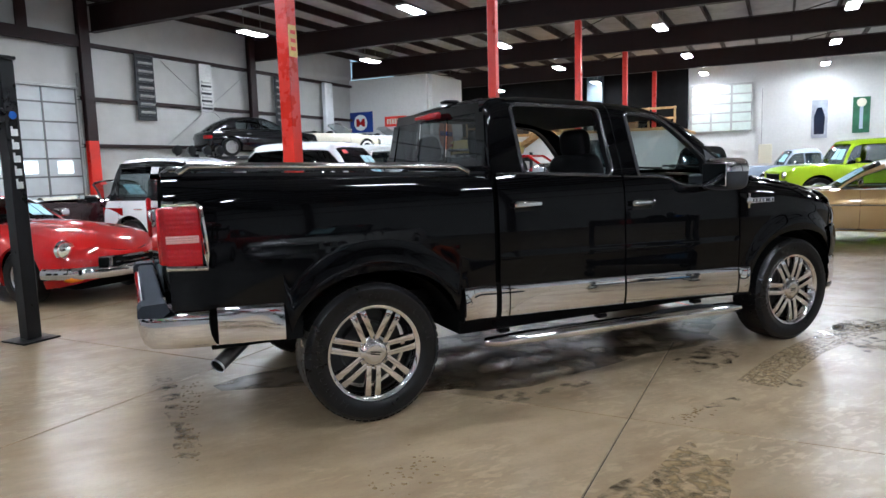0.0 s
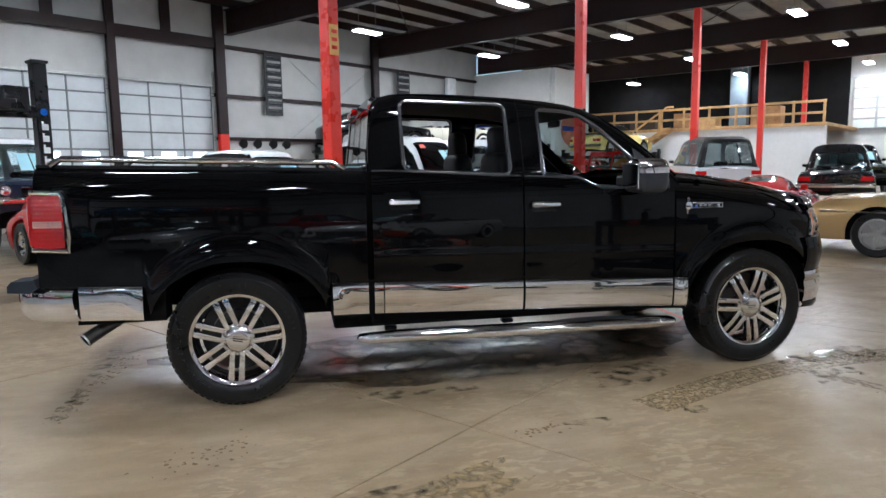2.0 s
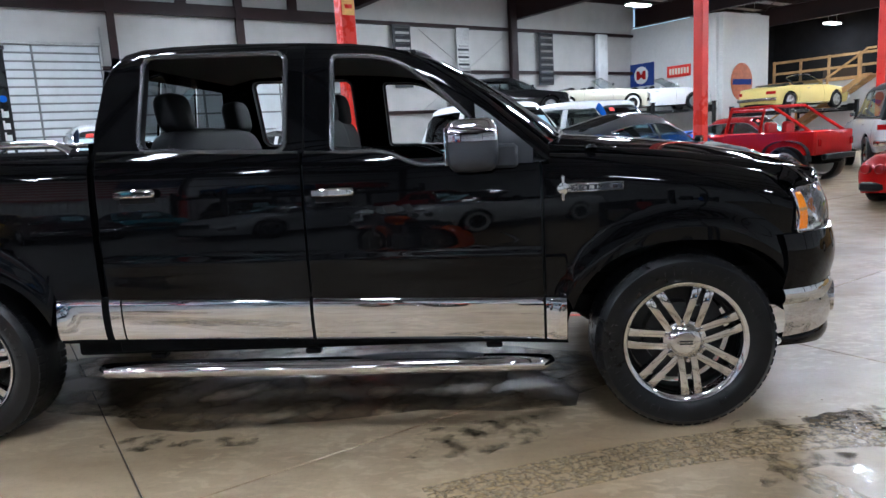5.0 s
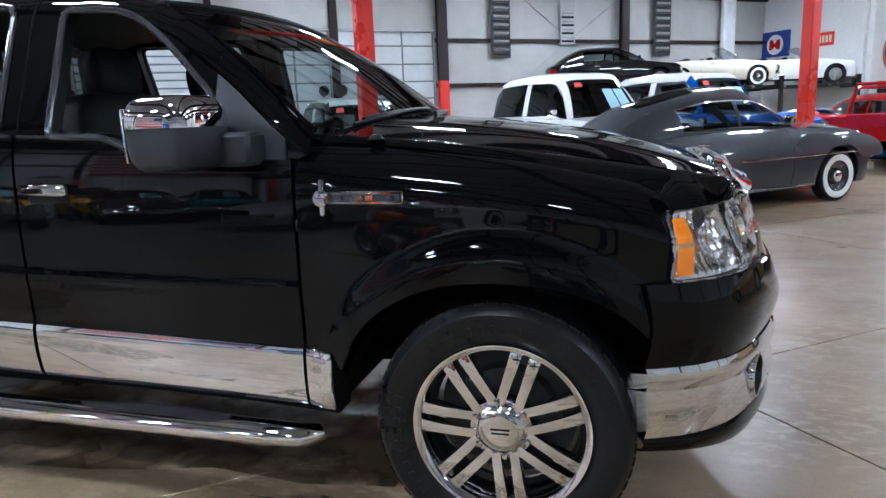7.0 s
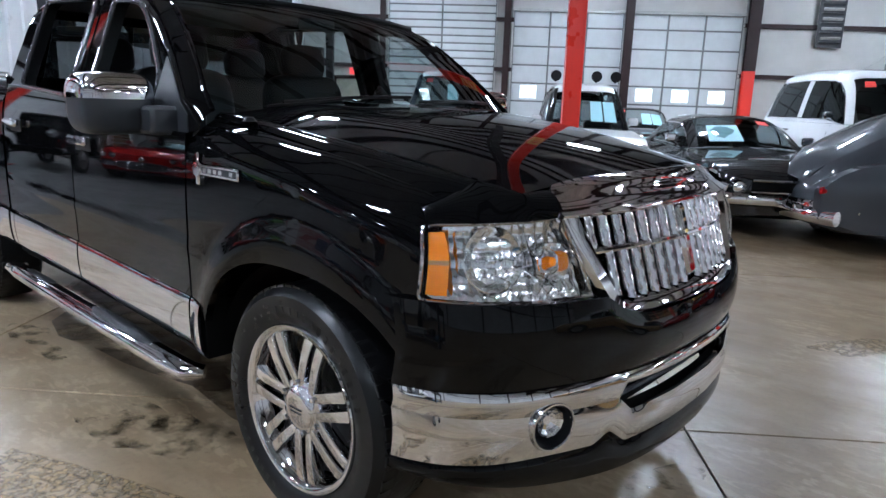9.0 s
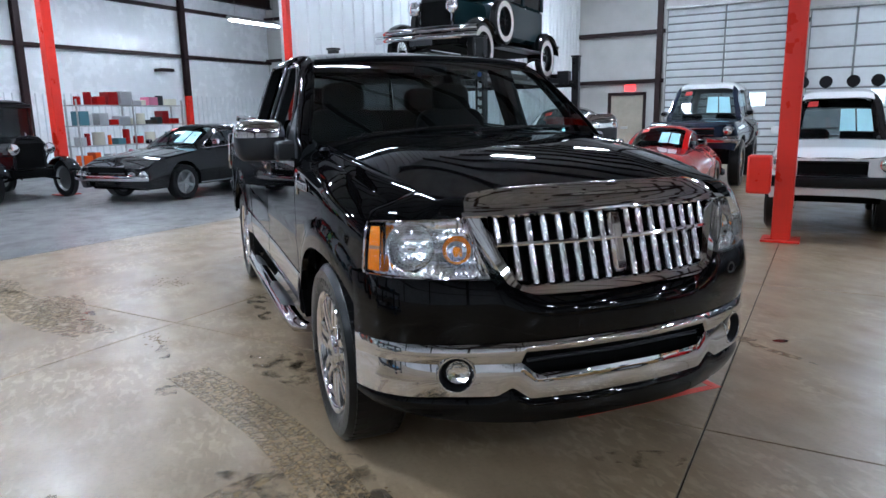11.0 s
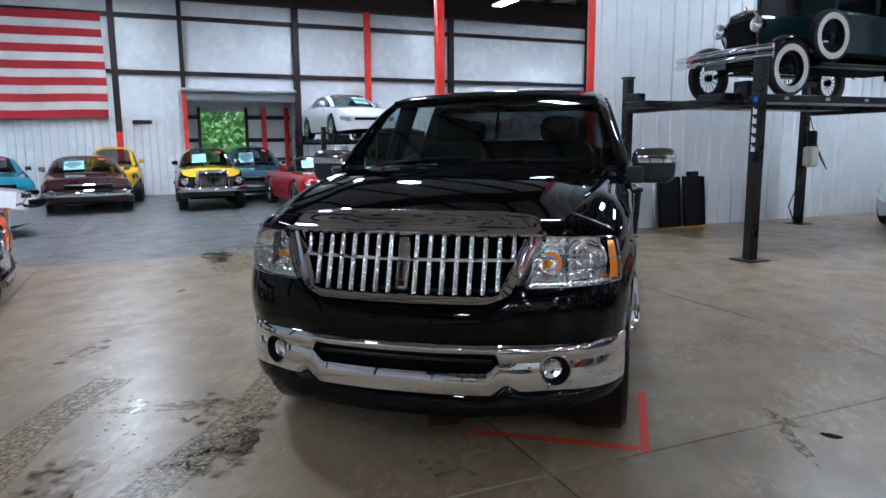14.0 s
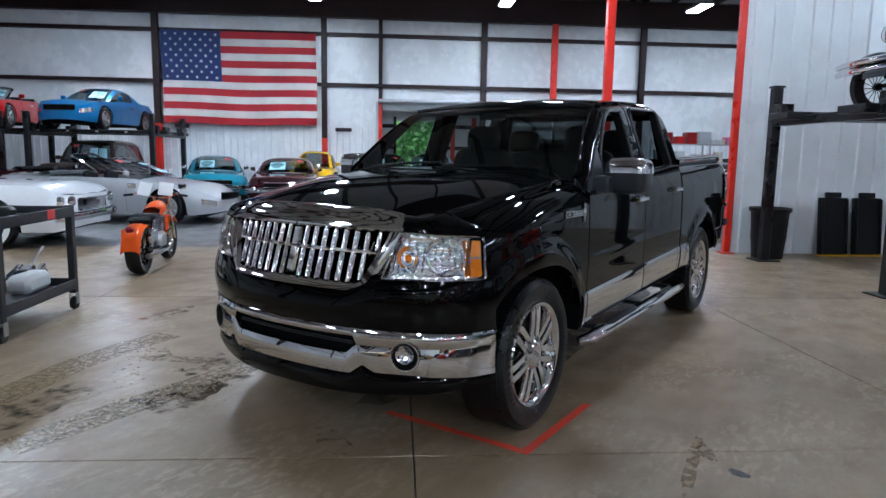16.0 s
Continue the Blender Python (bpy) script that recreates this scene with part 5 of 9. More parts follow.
for s in (-1, 1):
    part("bed_lower", Shape().panel(steps(-0.88, -0.40, 4), lambda x: 0.55, lambda x: 0.8, lambda x, z: 0.93, s, 1, 0.2), DEEP_BLACK, truck)
# cab back wall with its three-pane window
back = Shape()
bx = lambda z: 0.80 + 0.11 * max(0, z - 1.40)
for y0, y1, z0, z1 in ((-0.93, 0.93, 0.7, 1.46), (-0.80, 0.80, 1.80, 1.87), (-0.86, -0.74, 1.46, 1.8), (0.74, 0.86, 1.46, 1.8), (-0.27, -0.24, 1.46, 1.8), (0.24, 0.27, 1.46, 1.8)):
    back.grid(lambda u, v: (bx(z0 + (z1 - z0) * v), (y0 + (y1 - y0) * u) * (1 - 0.12 * max(0, z0 + (z1 - z0) * v - 1.46) / 0.4), z0 + (z1 - z0) * v), 6, 4)
part("cab_back", back, BLACK_PAINT, truck)
for y0, y1 in ((-0.74, -0.27), (-0.24, 0.24), (0.27, 0.74)):
    part("rear_window_pane", Shape().grid(lambda u, v: (bx(1.46 + 0.34 * v) + 0.006, (y0 + (y1 - y0) * u) * (1 - 0.1 * v), 1.46 + 0.34 * v), 2, 2), GLASS_PRIVACY, truck)

# ---- cabin ----
part("cabin_floor", Shape().box((0.86, -0.9, 0.62), (2.9, 0.9, 0.66)).box((2.55, -0.85, 0.66), (2.95, 0.85, 1.0)), DEEP_BLACK, truck)
part("headliner", Shape().grid(lambda u, v: (0.9 + 1.43 * u, (2 * v - 1) * 0.70, roof_line(0.9 + 1.43 * u) - 0.03), 8, 4), surface("headliner_grey", (0.12, 0.118, 0.11), 0.9, 0, 0.1, 60), truck)
for s in (-1, 1):
    part("door_card", Shape().panel(steps(0.85, 2.9, 8), lambda x: 0.66, lambda x: 1.26, lambda x, z: 0.885, s, 4, 0), DASH, truck)
part("dashboard", Shape().box((2.42, -0.84, 1.0), (2.96, 0.84, 1.26), 0.08).box((2.48, 0.2, 1.2), (2.72, 0.58, 1.33), 0.05), DASH, truck)
part("centre_console", Shape().box((1.7, -0.14, 0.66), (2.45, 0.14, 1.0), 0.04), DASH, truck)
wheel_q = pose(2.36, 0.39, 1.22, 0, -62, 0)
sw = part("steering_wheel", Shape().tube([(0.185 * math.cos(2 * math.pi * k / 32), 0.185 * math.sin(2 * math.pi * k / 32), 0) for k in range(33)], 0.015, 8, cap=False), LEATHER, truck, m=wheel_q)
part("steering_hub", Shape().lathe([(0.0, 0.02), (0.06, 0.015), (0.075, -0.02)], axis="z", n=20).box((-0.18, -0.02, -0.015), (0.18, 0.02, 0.0), 0.005).box((-0.02, -0.18, -0.015), (0.02, 0.0, 0.0), 0.005), BLACK_SATIN, sw)


def cushion(half, mid, power=0.45, n=20):
    """A soft, rounded pad."""
    bend = lambda c, e: math.copysign(abs(c) ** e, c)
    def at(u, v):
        t, ph = 2 * math.pi * u, math.pi * (v - 0.5)
        k = abs(math.cos(ph)) ** power
        return (mid[0] + half[0] * k * bend(math.cos(t), power), mid[1] + half[1] * k * bend(math.sin(t), power), mid[2] + half[2] * bend(math.sin(ph), power))
    return Shape().grid(at, n * 2, n)


def seat(x, y, wide, heads, label, lean=-7):
    st = part("seat_cushion", Shape().box((x - 0.28, y - wide / 2, 0.78), (x + 0.27, y + wide / 2, 0.98), 0.06), LEATHER, truck, label)
    b = cushion((0.085, wide / 2, 0.32), (0, 0, 0.29), 0.4).turn(pose(x - 0.26, y, 0.92, 0, lean, 0))
    part("seat_back", b, LEATHER, st)
    for h in heads:
        part("head_rest", cushion((0.06, 0.145, 0.105), (0.02, 0, 0.685), 0.6).turn(pose(x - 0.26, y + h, 0.92, 0, lean, 0)), LEATHER, st)
        for d in (-0.05, 0.05):
            part("head_rest_post", Shape().tube([(0, d, 0.58), (0, d, 0.66)], 0.007, 6).turn(pose(x - 0.26, y + h, 0.92, 0, lean, 0)), SATIN_METAL, st)


seat(2.13, -0.42, 0.54, (0,), "dark leather front seat")
seat(2.03, 0.42, 0.54, (0,), "dark leather front seat")
seat(1.36, 0.0, 1.4, (-0.45, 0.45), "dark leather rear bench", -9)
part("rear_view_mirror", Shape().box((2.38, -0.11, 1.72), (2.41, 0.11, 1.78), 0.012), BLACK_SATIN, truck)
# ---- underneath ----
part("chassis", Shape().box((-0.95, -0.6, 0.585), (4.1, 0.6, 0.68)).box((0.58, -0.88, 0.42), (2.96, 0.88, 0.60), 0.01).box((1.6, -0.3, 0.36), (2.6, 0.3, 0.56), 0.05).box((3.3, -0.35, 0.34), (3.9, 0.35, 0.6), 0.05), DEEP_BLACK, truck)
for s in (-1, 1):
    part("cab_corner", Shape().box((0.785, s * 0.89 - 0.025, 0.62), (0.90, s * 0.89 + 0.025, 1.41)), DEEP_BLACK, truck)
for y in (-0.485, 0.485):
    part("frame_rail", Shape().box((-0.36, y - 0.065, 0.46), (4.2, y + 0.065, 0.56), 0.01).box((-1.05, y - 0.06, 0.565), (-0.3, y + 0.06, 0.66), 0.01), DEEP_BLACK, truck)
part("rear_axle", Shape().tube([(0, -0.75, 0.4), (0, 0.75, 0.4)], 0.05, 10).lathe([(0.0, -0.13), (0.1, -0.1), (0.14, 0.0), (0.1, 0.1), (0.0, 0.13)], (0, 0.05, 0.4), "x", 14), DEEP_BLACK, truck)
part("front_axle", Shape().tube([(FRONT, -0.75, 0.4), (FRONT, 0.75, 0.4)], 0.04, 10), DEEP_BLACK, truck)
for s in (-1, 1):
    part("inner_sill", Shape().box((0.82, s * 0.86 - 0.06, 0.44), (2.98, s * 0.86 + 0.06, 0.66), 0.01), DEEP_BLACK, truck)

# ---- the other cars ----
MESHES = {}


def shared(key, make):
    if key not in MESHES:
        MESHES[key] = make()
    return MESHES[key]


def road_wheel(parent, x, s, y, r, style, width=0.2):
    """A road wheel with its tyre as the part and rim, cap and whitewall as pieces of it."""
    w = width / 2
    key = (style, round(r, 3), round(width, 3))
    ri = r * (0.60 if style in ("white", "steel") else 0.62 if style == "wire" else 0.68)
    t = shared(("tyre",) + key, lambda: Shape().lathe([(ri, w * 0.8), (ri * 1.05, w * 0.97), (r * 0.93, w), (r, w * 0.75), (r, -w * 0.75), (r * 0.93, -w), (ri * 1.05, -w * 0.97), (ri, -w * 0.8)], n=28).mesh("tyre"))
    tyre = part("wheel", t, RUBBER, parent, m=pose(x, s * y, r, 0, 17 * x, 0 if s < 0 else 180))
    if style == "wire":
        rim = shared(("rim",) + key, lambda: wire_rim(ri, w))
    elif style == "steel":
        rim = shared(("rim",) + key, lambda: Shape().lathe([(ri, w * 0.6), (ri * 0.98, -w * 0.8), (ri * 0.85, -w * 0.75), (ri * 0.75, -w * 0.4), (ri * 0.4, -w * 0.55), (ri * 0.3, -w * 0.85), (0.0, -w * 0.95)], n=24).mesh("rim"))
    elif style == "white":
        rim = shared(("rim",) + key, lambda: Shape().lathe([(ri, w * 0.6), (ri * 0.98, -w * 0.8), (ri * 0.8, -w * 0.6), (ri * 0.55, -w * 0.5), (ri * 0.45, -w * 0.9), (0.0, -w)], n=24).mesh("rim"))
    else:
        rim = shared(("rim",) + key, lambda: spoke_rim(ri, w))
    part("rim", rim, {"white": DARK_TRIM, "wire": BLACK_SATIN, "steel": CHROME}.get(style, SATIN_METAL), tyre)
    if style in ("white", "wire"):
        ww = shared(("band",) + key, lambda: Shape().lathe([(ri * 1.04, -w * 0.99), (r * 0.8, -w * 1.04), (r * 0.87, -w * 1.02)], n=28).mesh("whitewall"))
        part("whitewall", ww, WHITE_WALLED, tyre, "white sidewall band")
    if style == "white":
        part("hub_cap", shared(("cap",) + key, lambda: Shape().lathe([(0.0, -w * 1.12), (ri * 0.25, -w * 1.08), (ri * 0.38, -w * 0.95), (ri * 0.42, -w * 0.7)], n=20).mesh("hub_cap")), CHROME, tyre)
    return tyre


def spoke_rim(ri, w):
    s = Shape().lathe([(ri, w * 0.7), (ri * 0.9, 0.0), (ri, -w * 0.85), (ri * 0.94, -w * 0.9), (ri * 0.88, -w * 0.6)], n=28).lathe([(0.0, w * 0.1), (ri * 0.9, w * 0.15)], n=20).lathe([(0.0, -w * 0.8), (ri * 0.22, -w * 0.75), (ri * 0.25, -w * 0.3)], n=14)
    for k in range(5):
        q = Matrix.Rotation(2 * math.pi * k / 5, 4, "Y")
        b = Shape().box((ri * 0.15, -w * 0.8, -ri * 0.13), (ri * 0.92, -w * 0.45, ri * 0.13), 0.012)
        s.add([q @ Vector(p) for p in b.v], b.f)
    return s.mesh("rim")


def wire_rim(ri, w):
    s = Shape().lathe([(ri, w * 0.6), (ri * 0.92, 0), (ri, -w * 0.6)], n=28).lathe([(0.0, -w * 0.9), (ri * 0.2, -w * 0.8), (ri * 0.24, w * 0.5)], n=12)
    for k in range(15):
        t = 2 * math.pi * k / 15
        s.tube([(ri * 0.2 * math.cos(t), -w * 0.5, ri * 0.2 * math.sin(t)), (ri * 0.94 * math.cos(t + 0.25), 0, ri * 0.94 * math.sin(t + 0.25))], 0.006, 4)
    return s.mesh("rim")


def sheet(parent, quad, mat=None, label="pale blue price sheet behind the glass"):
    """A sheet of paper over a corner grid of four points."""
    a, b, c, d = (Vector(p) for p in quad)
    part("price_sheet", Shape().add([a, b, c, d, *(p + Vector((0, 0, 0.002)) for p in (a, b, c, d))], [(0, 1, 2, 3), (4, 5, 6, 7)]), mat or PAPER, parent, label)


def car(name, label, m, body, L, W, top, bot, axles, r, cab=None, style="alloy", lamps="round", bumper="chrome", roof=None, group="cars on show", lower=None,
        open_top=False, seats=None, end=0.3, power=2.4, grille="dark", glass=None, cpillar=0.3, papers=True, hood_mat=None, pillar_mat=None, belt_trim=False, crown=0.05, boxy=None, rear_low=0.0, shoulder=0.10, grille_z=None, bump_z=None, lamp_z=None, tail=0.3, lift_ends=0.06):
    """A car lofted from its side profile. x forward from the middle; cab: rear base, rear top, front top, front base, roof height."""
    ob = thing(name, label, "car", m, group)
    h = L / 2
    glass = glass or GLASS_CAR
    zt = lambda x: smooth_line(top, x)
    xe = h - end

    def plan(x):
        base = W / 2 * (1 - 0.05 * (abs(x) / h) ** 2)
        a = abs(x)
        if a <= xe:
            return base
        q = min(1.0, (a - xe) / end)
        return base * max(0.0, 1 - q**power) ** (1 / power)

    def wide(x, z):
        lo, hi = bot, zt(x)
        q = (z - lo) / max(0.05, hi - lo)
        return plan(x) * (1 - shoulder * max(0, q - 0.55) ** 2 / 0.2 - 0.06 * max(0, 0.45 - q) ** 2 / 0.2)

    def low(x):
        z = bot + lift_ends * max(0.0, (abs(x) - xe) / end) ** 2
        for xa in axles:
            d = abs(x - xa) / (r * 1.22)
            if d < 1:
                z = max(z, r + r * 1.2 * (1 - d * d) ** 0.5 if d < 1 else bot)
        return min(z, zt(x) - 0.04)

    xs = set(steps(-xe, xe, 44))
    for k in range(1, 15):
        q = 1 - (1 - k / 14) ** 2
        xs.add(xe + end * q), xs.add(-xe - end * q)
    for xa in axles:
        xs |= {xa + r * 1.22 * math.cos(math.pi * k / 18) for k in range(19)}
    xs = sorted(x for x in xs if -h <= x <= h)
    for s in (-1, 1):
        part("body_side", Shape().panel(xs, low, zt, wide, s, 9, 0.04), body, ob)
    edge = lambda x: wide(x, zt(x))
    cut = (cab[0], cab[3]) if cab else (0, 0)

    def deck(x0, x1, n=16):
        return Shape().grid(lambda u, v: (x0 + (x1 - x0) * u, (2 * v - 1) * edge(x0 + (x1 - x0) * u), zt(x0 + (x1 - x0) * u) + crown * (1 - (2 * v - 1) ** 2) * min(1, edge(x0 + (x1 - x0) * u) / (W * 0.3))), n, 10)

    part("hood", deck(cut[1], h - 0.001), hood_mat or body, ob)
    part("rear_deck", deck(-h + 0.001, cut[0]), body, ob)
    part("underbody", Shape().box((-h + 0.25, -W / 2 + 0.24, bot - 0.02), (h - 0.25, W / 2 - 0.24, bot + 0.28), 0.02), DEEP_BLACK, ob)
    for xa in axles:
        part("wheel_well", Shape().box((xa - r * 1.15, -W / 2 + 0.2, r), (xa + r * 1.15, W / 2 - 0.2, min(zt(xa) - 0.05, r * 2.2))), DEEP_BLACK, ob)
        for s in (-1, 1):
            road_wheel(ob, xa, s, W / 2 - 0.12, r, style, 0.19 if style in ("white",) else 0.22)
    bz = lambda x: zt(x)
    if cab:
        xr, xrt, xft, xf, zr = cab
        inner = zt(0) - 0.32
        part("interior", Shape().grid(lambda u, v: (xr + (xf - xr) * u, (2 * v - 1) * (edge(xr + (xf - xr) * u) - 0.05), inner), 4, 2).grid(lambda u, v: (xf - 0.35 + 0.33 * u, (2 * v - 1) * (edge(xf) - 0.04), zt(xf) + 0.02 - 0.06 * (1 - u)), 3, 4), DASH, ob)
        sx = seats or [xft - 0.45 * (1 if open_top else 1)]
        for x in sx:
            for s in (-1, 1):
                part("seat", Shape().box((x - 0.07, s * W * 0.2 - 0.22, inner), (x + 0.07, s * W * 0.2 + 0.22, zt(0) + 0.12), 0.05), LEATHER, ob)
        wb = lambda x: edge(x) - 0.03
        pc = boxy or (7.0 if power >= 4 else 3.6)
        k0 = 2 ** (-1 / pc)
        if open_top:
            xrt = xft - 0.25
        line = [(xr, 0.0), ((xr + xrt) / 2, 0.58), (xrt, 0.95), ((xrt + xft) / 2, 1.0), (xft, 0.95), ((xf + xft) / 2, 0.55), (xf, 0.0)]

        def shell(x, across, up):
            """A spot of the smooth cabin shell: across and up from -1 to 1 and 0 to 1 on its cross-section."""
            rise = smooth_line(line, x) if xr < x < xf else 0.0
            high = max(0.0, (zr + 0.045 - zt(x)) * rise)
            y = across * wb(x) * (1 - 0.36 * min(high, 0.6) * up)
            bow = 0.0
            if x > xft:
                bow = 0.13 * (x - xft) / (xf - xft)
            elif x < xrt:
                bow = -0.10 * (xrt - x) / (xrt - xr)
            n = y / wb(x)
            return (x + bow * (1 - n * n), y, zt(x) + 0.004 + high * up + crown * (1 - n * n) * (1 - rise))

        over = lambda x, w: shell(x, w, max(0.0, 1 - abs(w) ** pc) ** (1 / pc))
        flank = lambda x, q, s: shell(x, s * max(0.0, 1 - q**pc) ** (1 / pc), q)
        v_top = 1.0 if open_top else 0.80 if power >= 4 else 0.92
        ws = lambda u, v: over(xf + (xft - xf) * v * v_top, (2 * u - 1) * 0.93 * k0)
        zb = zt(xf) + 0.01
        part("windscreen", Shape().grid(ws, 14, 10), glass, ob)
        if papers:
            out = lambda q: [(x + 0.004, y, z + 0.006) for x, y, z in q]
            side_of = (lambda u: u) if papers is True else (lambda u: 1 - u)
            for u0, u1 in ((0.55, 0.73), (0.75, 0.93)) if papers is True else ((0.52, 0.88),):
                sheet(ob, out([ws(side_of(u), v) for u, v in ((u0, 0.14), (u1, 0.14), (u1, 0.66), (u0, 0.66))]))
            part("tag", Shape().add(out([ws(side_of(u), v) for u, v in ((0.1, 0.74), (0.24, 0.74), (0.24, 0.9), (0.11, 0.9))]), [(0, 1, 2, 3)]), RED_TAG, ob, "small red tag on the glass")
        rmat = roof or body
        for s in (-1, 1):
            strip = Shape().grid(lambda u, v: over(xf + (xft - xf) * u, s * k0 * (0.925 + 0.075 * v)), 10, 2)
            if not open_top:
                strip.grid(lambda u, v: flank(xf + (xft - xf) * u, k0 * (0.86 + 0.14 * v), s), 10, 3)
            part("windscreen_pillar", strip, CHROME if open_top else pillar_mat or body, ob)
        if open_top:
            part("screen_header", Shape().tube([ws(u / 8, 1.0) for u in range(9)], 0.02, 8), CHROME, ob)
            part("tonneau", Shape().grid(lambda u, v: (xr - 0.25 + 0.3 * u, (2 * v - 1) * edge(xr) * 0.86, zt(xr) + 0.03 + 0.07 * math.sin(math.pi * u)), 5, 8), BLACK_SATIN if roof is None else roof, ob, "folded soft top")
        else:
            part("screen_header", Shape().grid(lambda u, v: over(xf + (xft - xf) * (v_top + (1 - v_top) * v), (2 * u - 1) * 0.932 * k0), 14, 4), rmat, ob)
            part("roof", Shape().grid(lambda u, v: over(xrt + (xft - xrt) * u, (2 * v - 1) * k0), 12, 20), rmat, ob)
            x_low = xr + rear_low * (xrt - xr)
            narrow = 0.93 if not rear_low else 0.74
            part("rear_window", Shape().grid(lambda u, v: over(x_low + (xrt - 0.03 - x_low) * v, (2 * u - 1) * narrow * k0), 12, 8), glass, ob)
            tailp = Shape()
            if rear_low:
                tailp.grid(lambda u, v: over(xr + (x_low - xr) * v, (2 * u - 1) * k0), 12, 8)
            for s in (-1, 1):
                tailp.grid(lambda u, v: over(x_low + (xrt - x_low) * u, s * k0 * (narrow - 0.004 + (1.004 - narrow) * v)), 10, 3)
            tailp.grid(lambda u, v: over(xrt - 0.034 + 0.034 * u, (2 * v - 1) * k0), 1, 14)
            part("rear_frame", tailp, pillar_mat or rmat, ob)
            c = cpillar
            xa_, xb_ = xr + c * (xf - xr), xf - 0.07
            qa, qb = 0.07, 0.86 * k0
            for s in (-1, 1):
                part("side_window", Shape().grid(lambda u, v: flank(xa_ + (xb_ - xa_) * u, qa + (qb - qa) * v, s), 14, 5), glass, ob)
                fr_ = Shape().grid(lambda u, v: flank(xr + (xa_ - xr) * u, k0 * v, s), 8, 8)
                fr_.grid(lambda u, v: flank(xa_ + (xf - xa_) * u, qa * v, s), 14, 1)
                fr_.grid(lambda u, v: flank(xa_ + (xft - xa_) * u, qb + (k0 - qb) * v, s), 12, 3)
                part("cabin_frame", fr_, pillar_mat or rmat, ob)
                pw = 0.085 if power >= 4 else 0.03
                mid = xa_ + (xb_ - xa_) * 0.5
                part("door_pillar", Shape().grid(lambda u, v: [p + (s * 0.005 if i == 1 else 0) for i, p in enumerate(flank(mid - pw + 2 * pw * u, qa + (qb - qa) * v, s))], 2, 5), rmat, ob)
                ring = [flank(xa_ + (xb_ - xa_) * t, qa, s) for t in steps(0, 1, 12)] + [flank(xb_ + (xa_ - xb_) * t, qb, s) for t in steps(0, 1, 12)]
                part("window_trim", Shape().tube([(x, y + s * 0.004, z) for x, y, z in ring + ring[:1]], 0.009, 5, cap=False), CHROME if bumper == "chrome" else BLACK_SATIN, ob)
        for s in (-1, 1):
            part("mirror", Shape().box((xf - 0.28, s * (wb(xf) + 0.10) - 0.07, zb + 0.06), (xf - 0.2, s * (wb(xf) + 0.10) + 0.07, zb + 0.17), 0.02).tube([(xf - 0.24, s * wb(xf), zb + 0.03), (xf - 0.24, s * (wb(xf) + 0.1), zb + 0.08)], 0.012, 6), CHROME if bumper == "chrome" else body, ob)

    def at_y(y, sign):
        lo_, hi_ = 0.0, h
        for _ in range(30):
            mid_ = (lo_ + hi_) / 2
            lo_, hi_ = (mid_, hi_) if plan(mid_) > abs(y) else (lo_, mid_)
        return sign * lo_

    zf, zrear = zt(h - 0.12), zt(-h + 0.12)
    fw = plan(xe)
    if bumper in ("chrome", "black"):
        bm_ = CHROME if bumper == "chrome" else BLACK_SATIN
        for sg_, nm in ((1, "front_bumper"), (-1, "rear_bumper")):
            pts = []
            for k in range(25):
                y = fw * (-1 + 2 * k / 24) * 0.985
                pts.append((at_y(y, sg_) + sg_ * 0.05, y * 1.02, bump_z or bot + 0.22))
            part(nm, Shape().tube(pts, 0.05, 8, 1.35), bm_, ob)
    gy, g0, g1 = fw * 0.52, *(grille_z or (bot + 0.30, max(bot + 0.42, zf - 0.10)))
    if grille != "none":
        pts_hi, pts_lo = [], []
        g = Shape().grid(lambda u, v: (at_y((2 * u - 1) * gy, 1) * 0.997 + 0.012, (2 * u - 1) * gy, g0 + (g1 - g0) * v), 16, 3)
        gr = part("grille", g, DEEP_BLACK if grille == "dark" else CHROME, ob)
        part("grille_surround", Shape().tube([(at_y(gy * t, 1) + 0.016, gy * t, g1 + 0.01) for t in steps(-1, 1, 16)], 0.014, 6).tube([(at_y(gy * t, 1) + 0.016, gy * t, g0) for t in steps(-1, 1, 16)], 0.012, 6), CHROME if bumper == "chrome" else BLACK_SATIN, gr)
    zl = lamp_z or zf - 0.12
    offs = {"round": (0.80,), "quad": (0.66, 0.88), "box": (0.80,), "slim": (0.78,), "none": ()}[lamps]
    for s in (-1, 1):
        for o in offs:
            y = s * fw * o
            x = at_y(y, 1)
            while lamp_z and zt(x) < zl + 0.07:
                x -= 0.02
            if lamps in ("round", "quad"):
                rr = 0.092 if lamp_z else 0.085 if lamps == "round" else 0.065
                hl = part("head_lamp", Shape().lathe([(0.0, 0.02), (rr * 0.6, 0.015), (rr, -0.01)], (x + 0.02, y, zl), "x", 20), REFLECTOR, ob, "round chrome-ringed head lamp")
                part("lamp_ring", Shape().lathe([(rr, -0.03), (rr * 1.15, 0.0), (rr * 1.25, -0.05)], (x + 0.02, y, zl), "x", 20), CHROME, hl)
            else:
                wl = 0.17 if lamps == "box" else 0.2
                part("head_lamp", Shape().grid(lambda u, v: (at_y(y + s * (u - 0.5) * 2 * wl * 0.62, 1) * 0.999 + 0.014, y + s * (u - 0.5) * 2 * wl * 0.62, zl - 0.06 + 0.11 * v + (0.05 * u if lamps == "slim" else 0)), 8, 3), REFLECTOR, ob, "clear head lamp")
        y = s * fw * 0.8
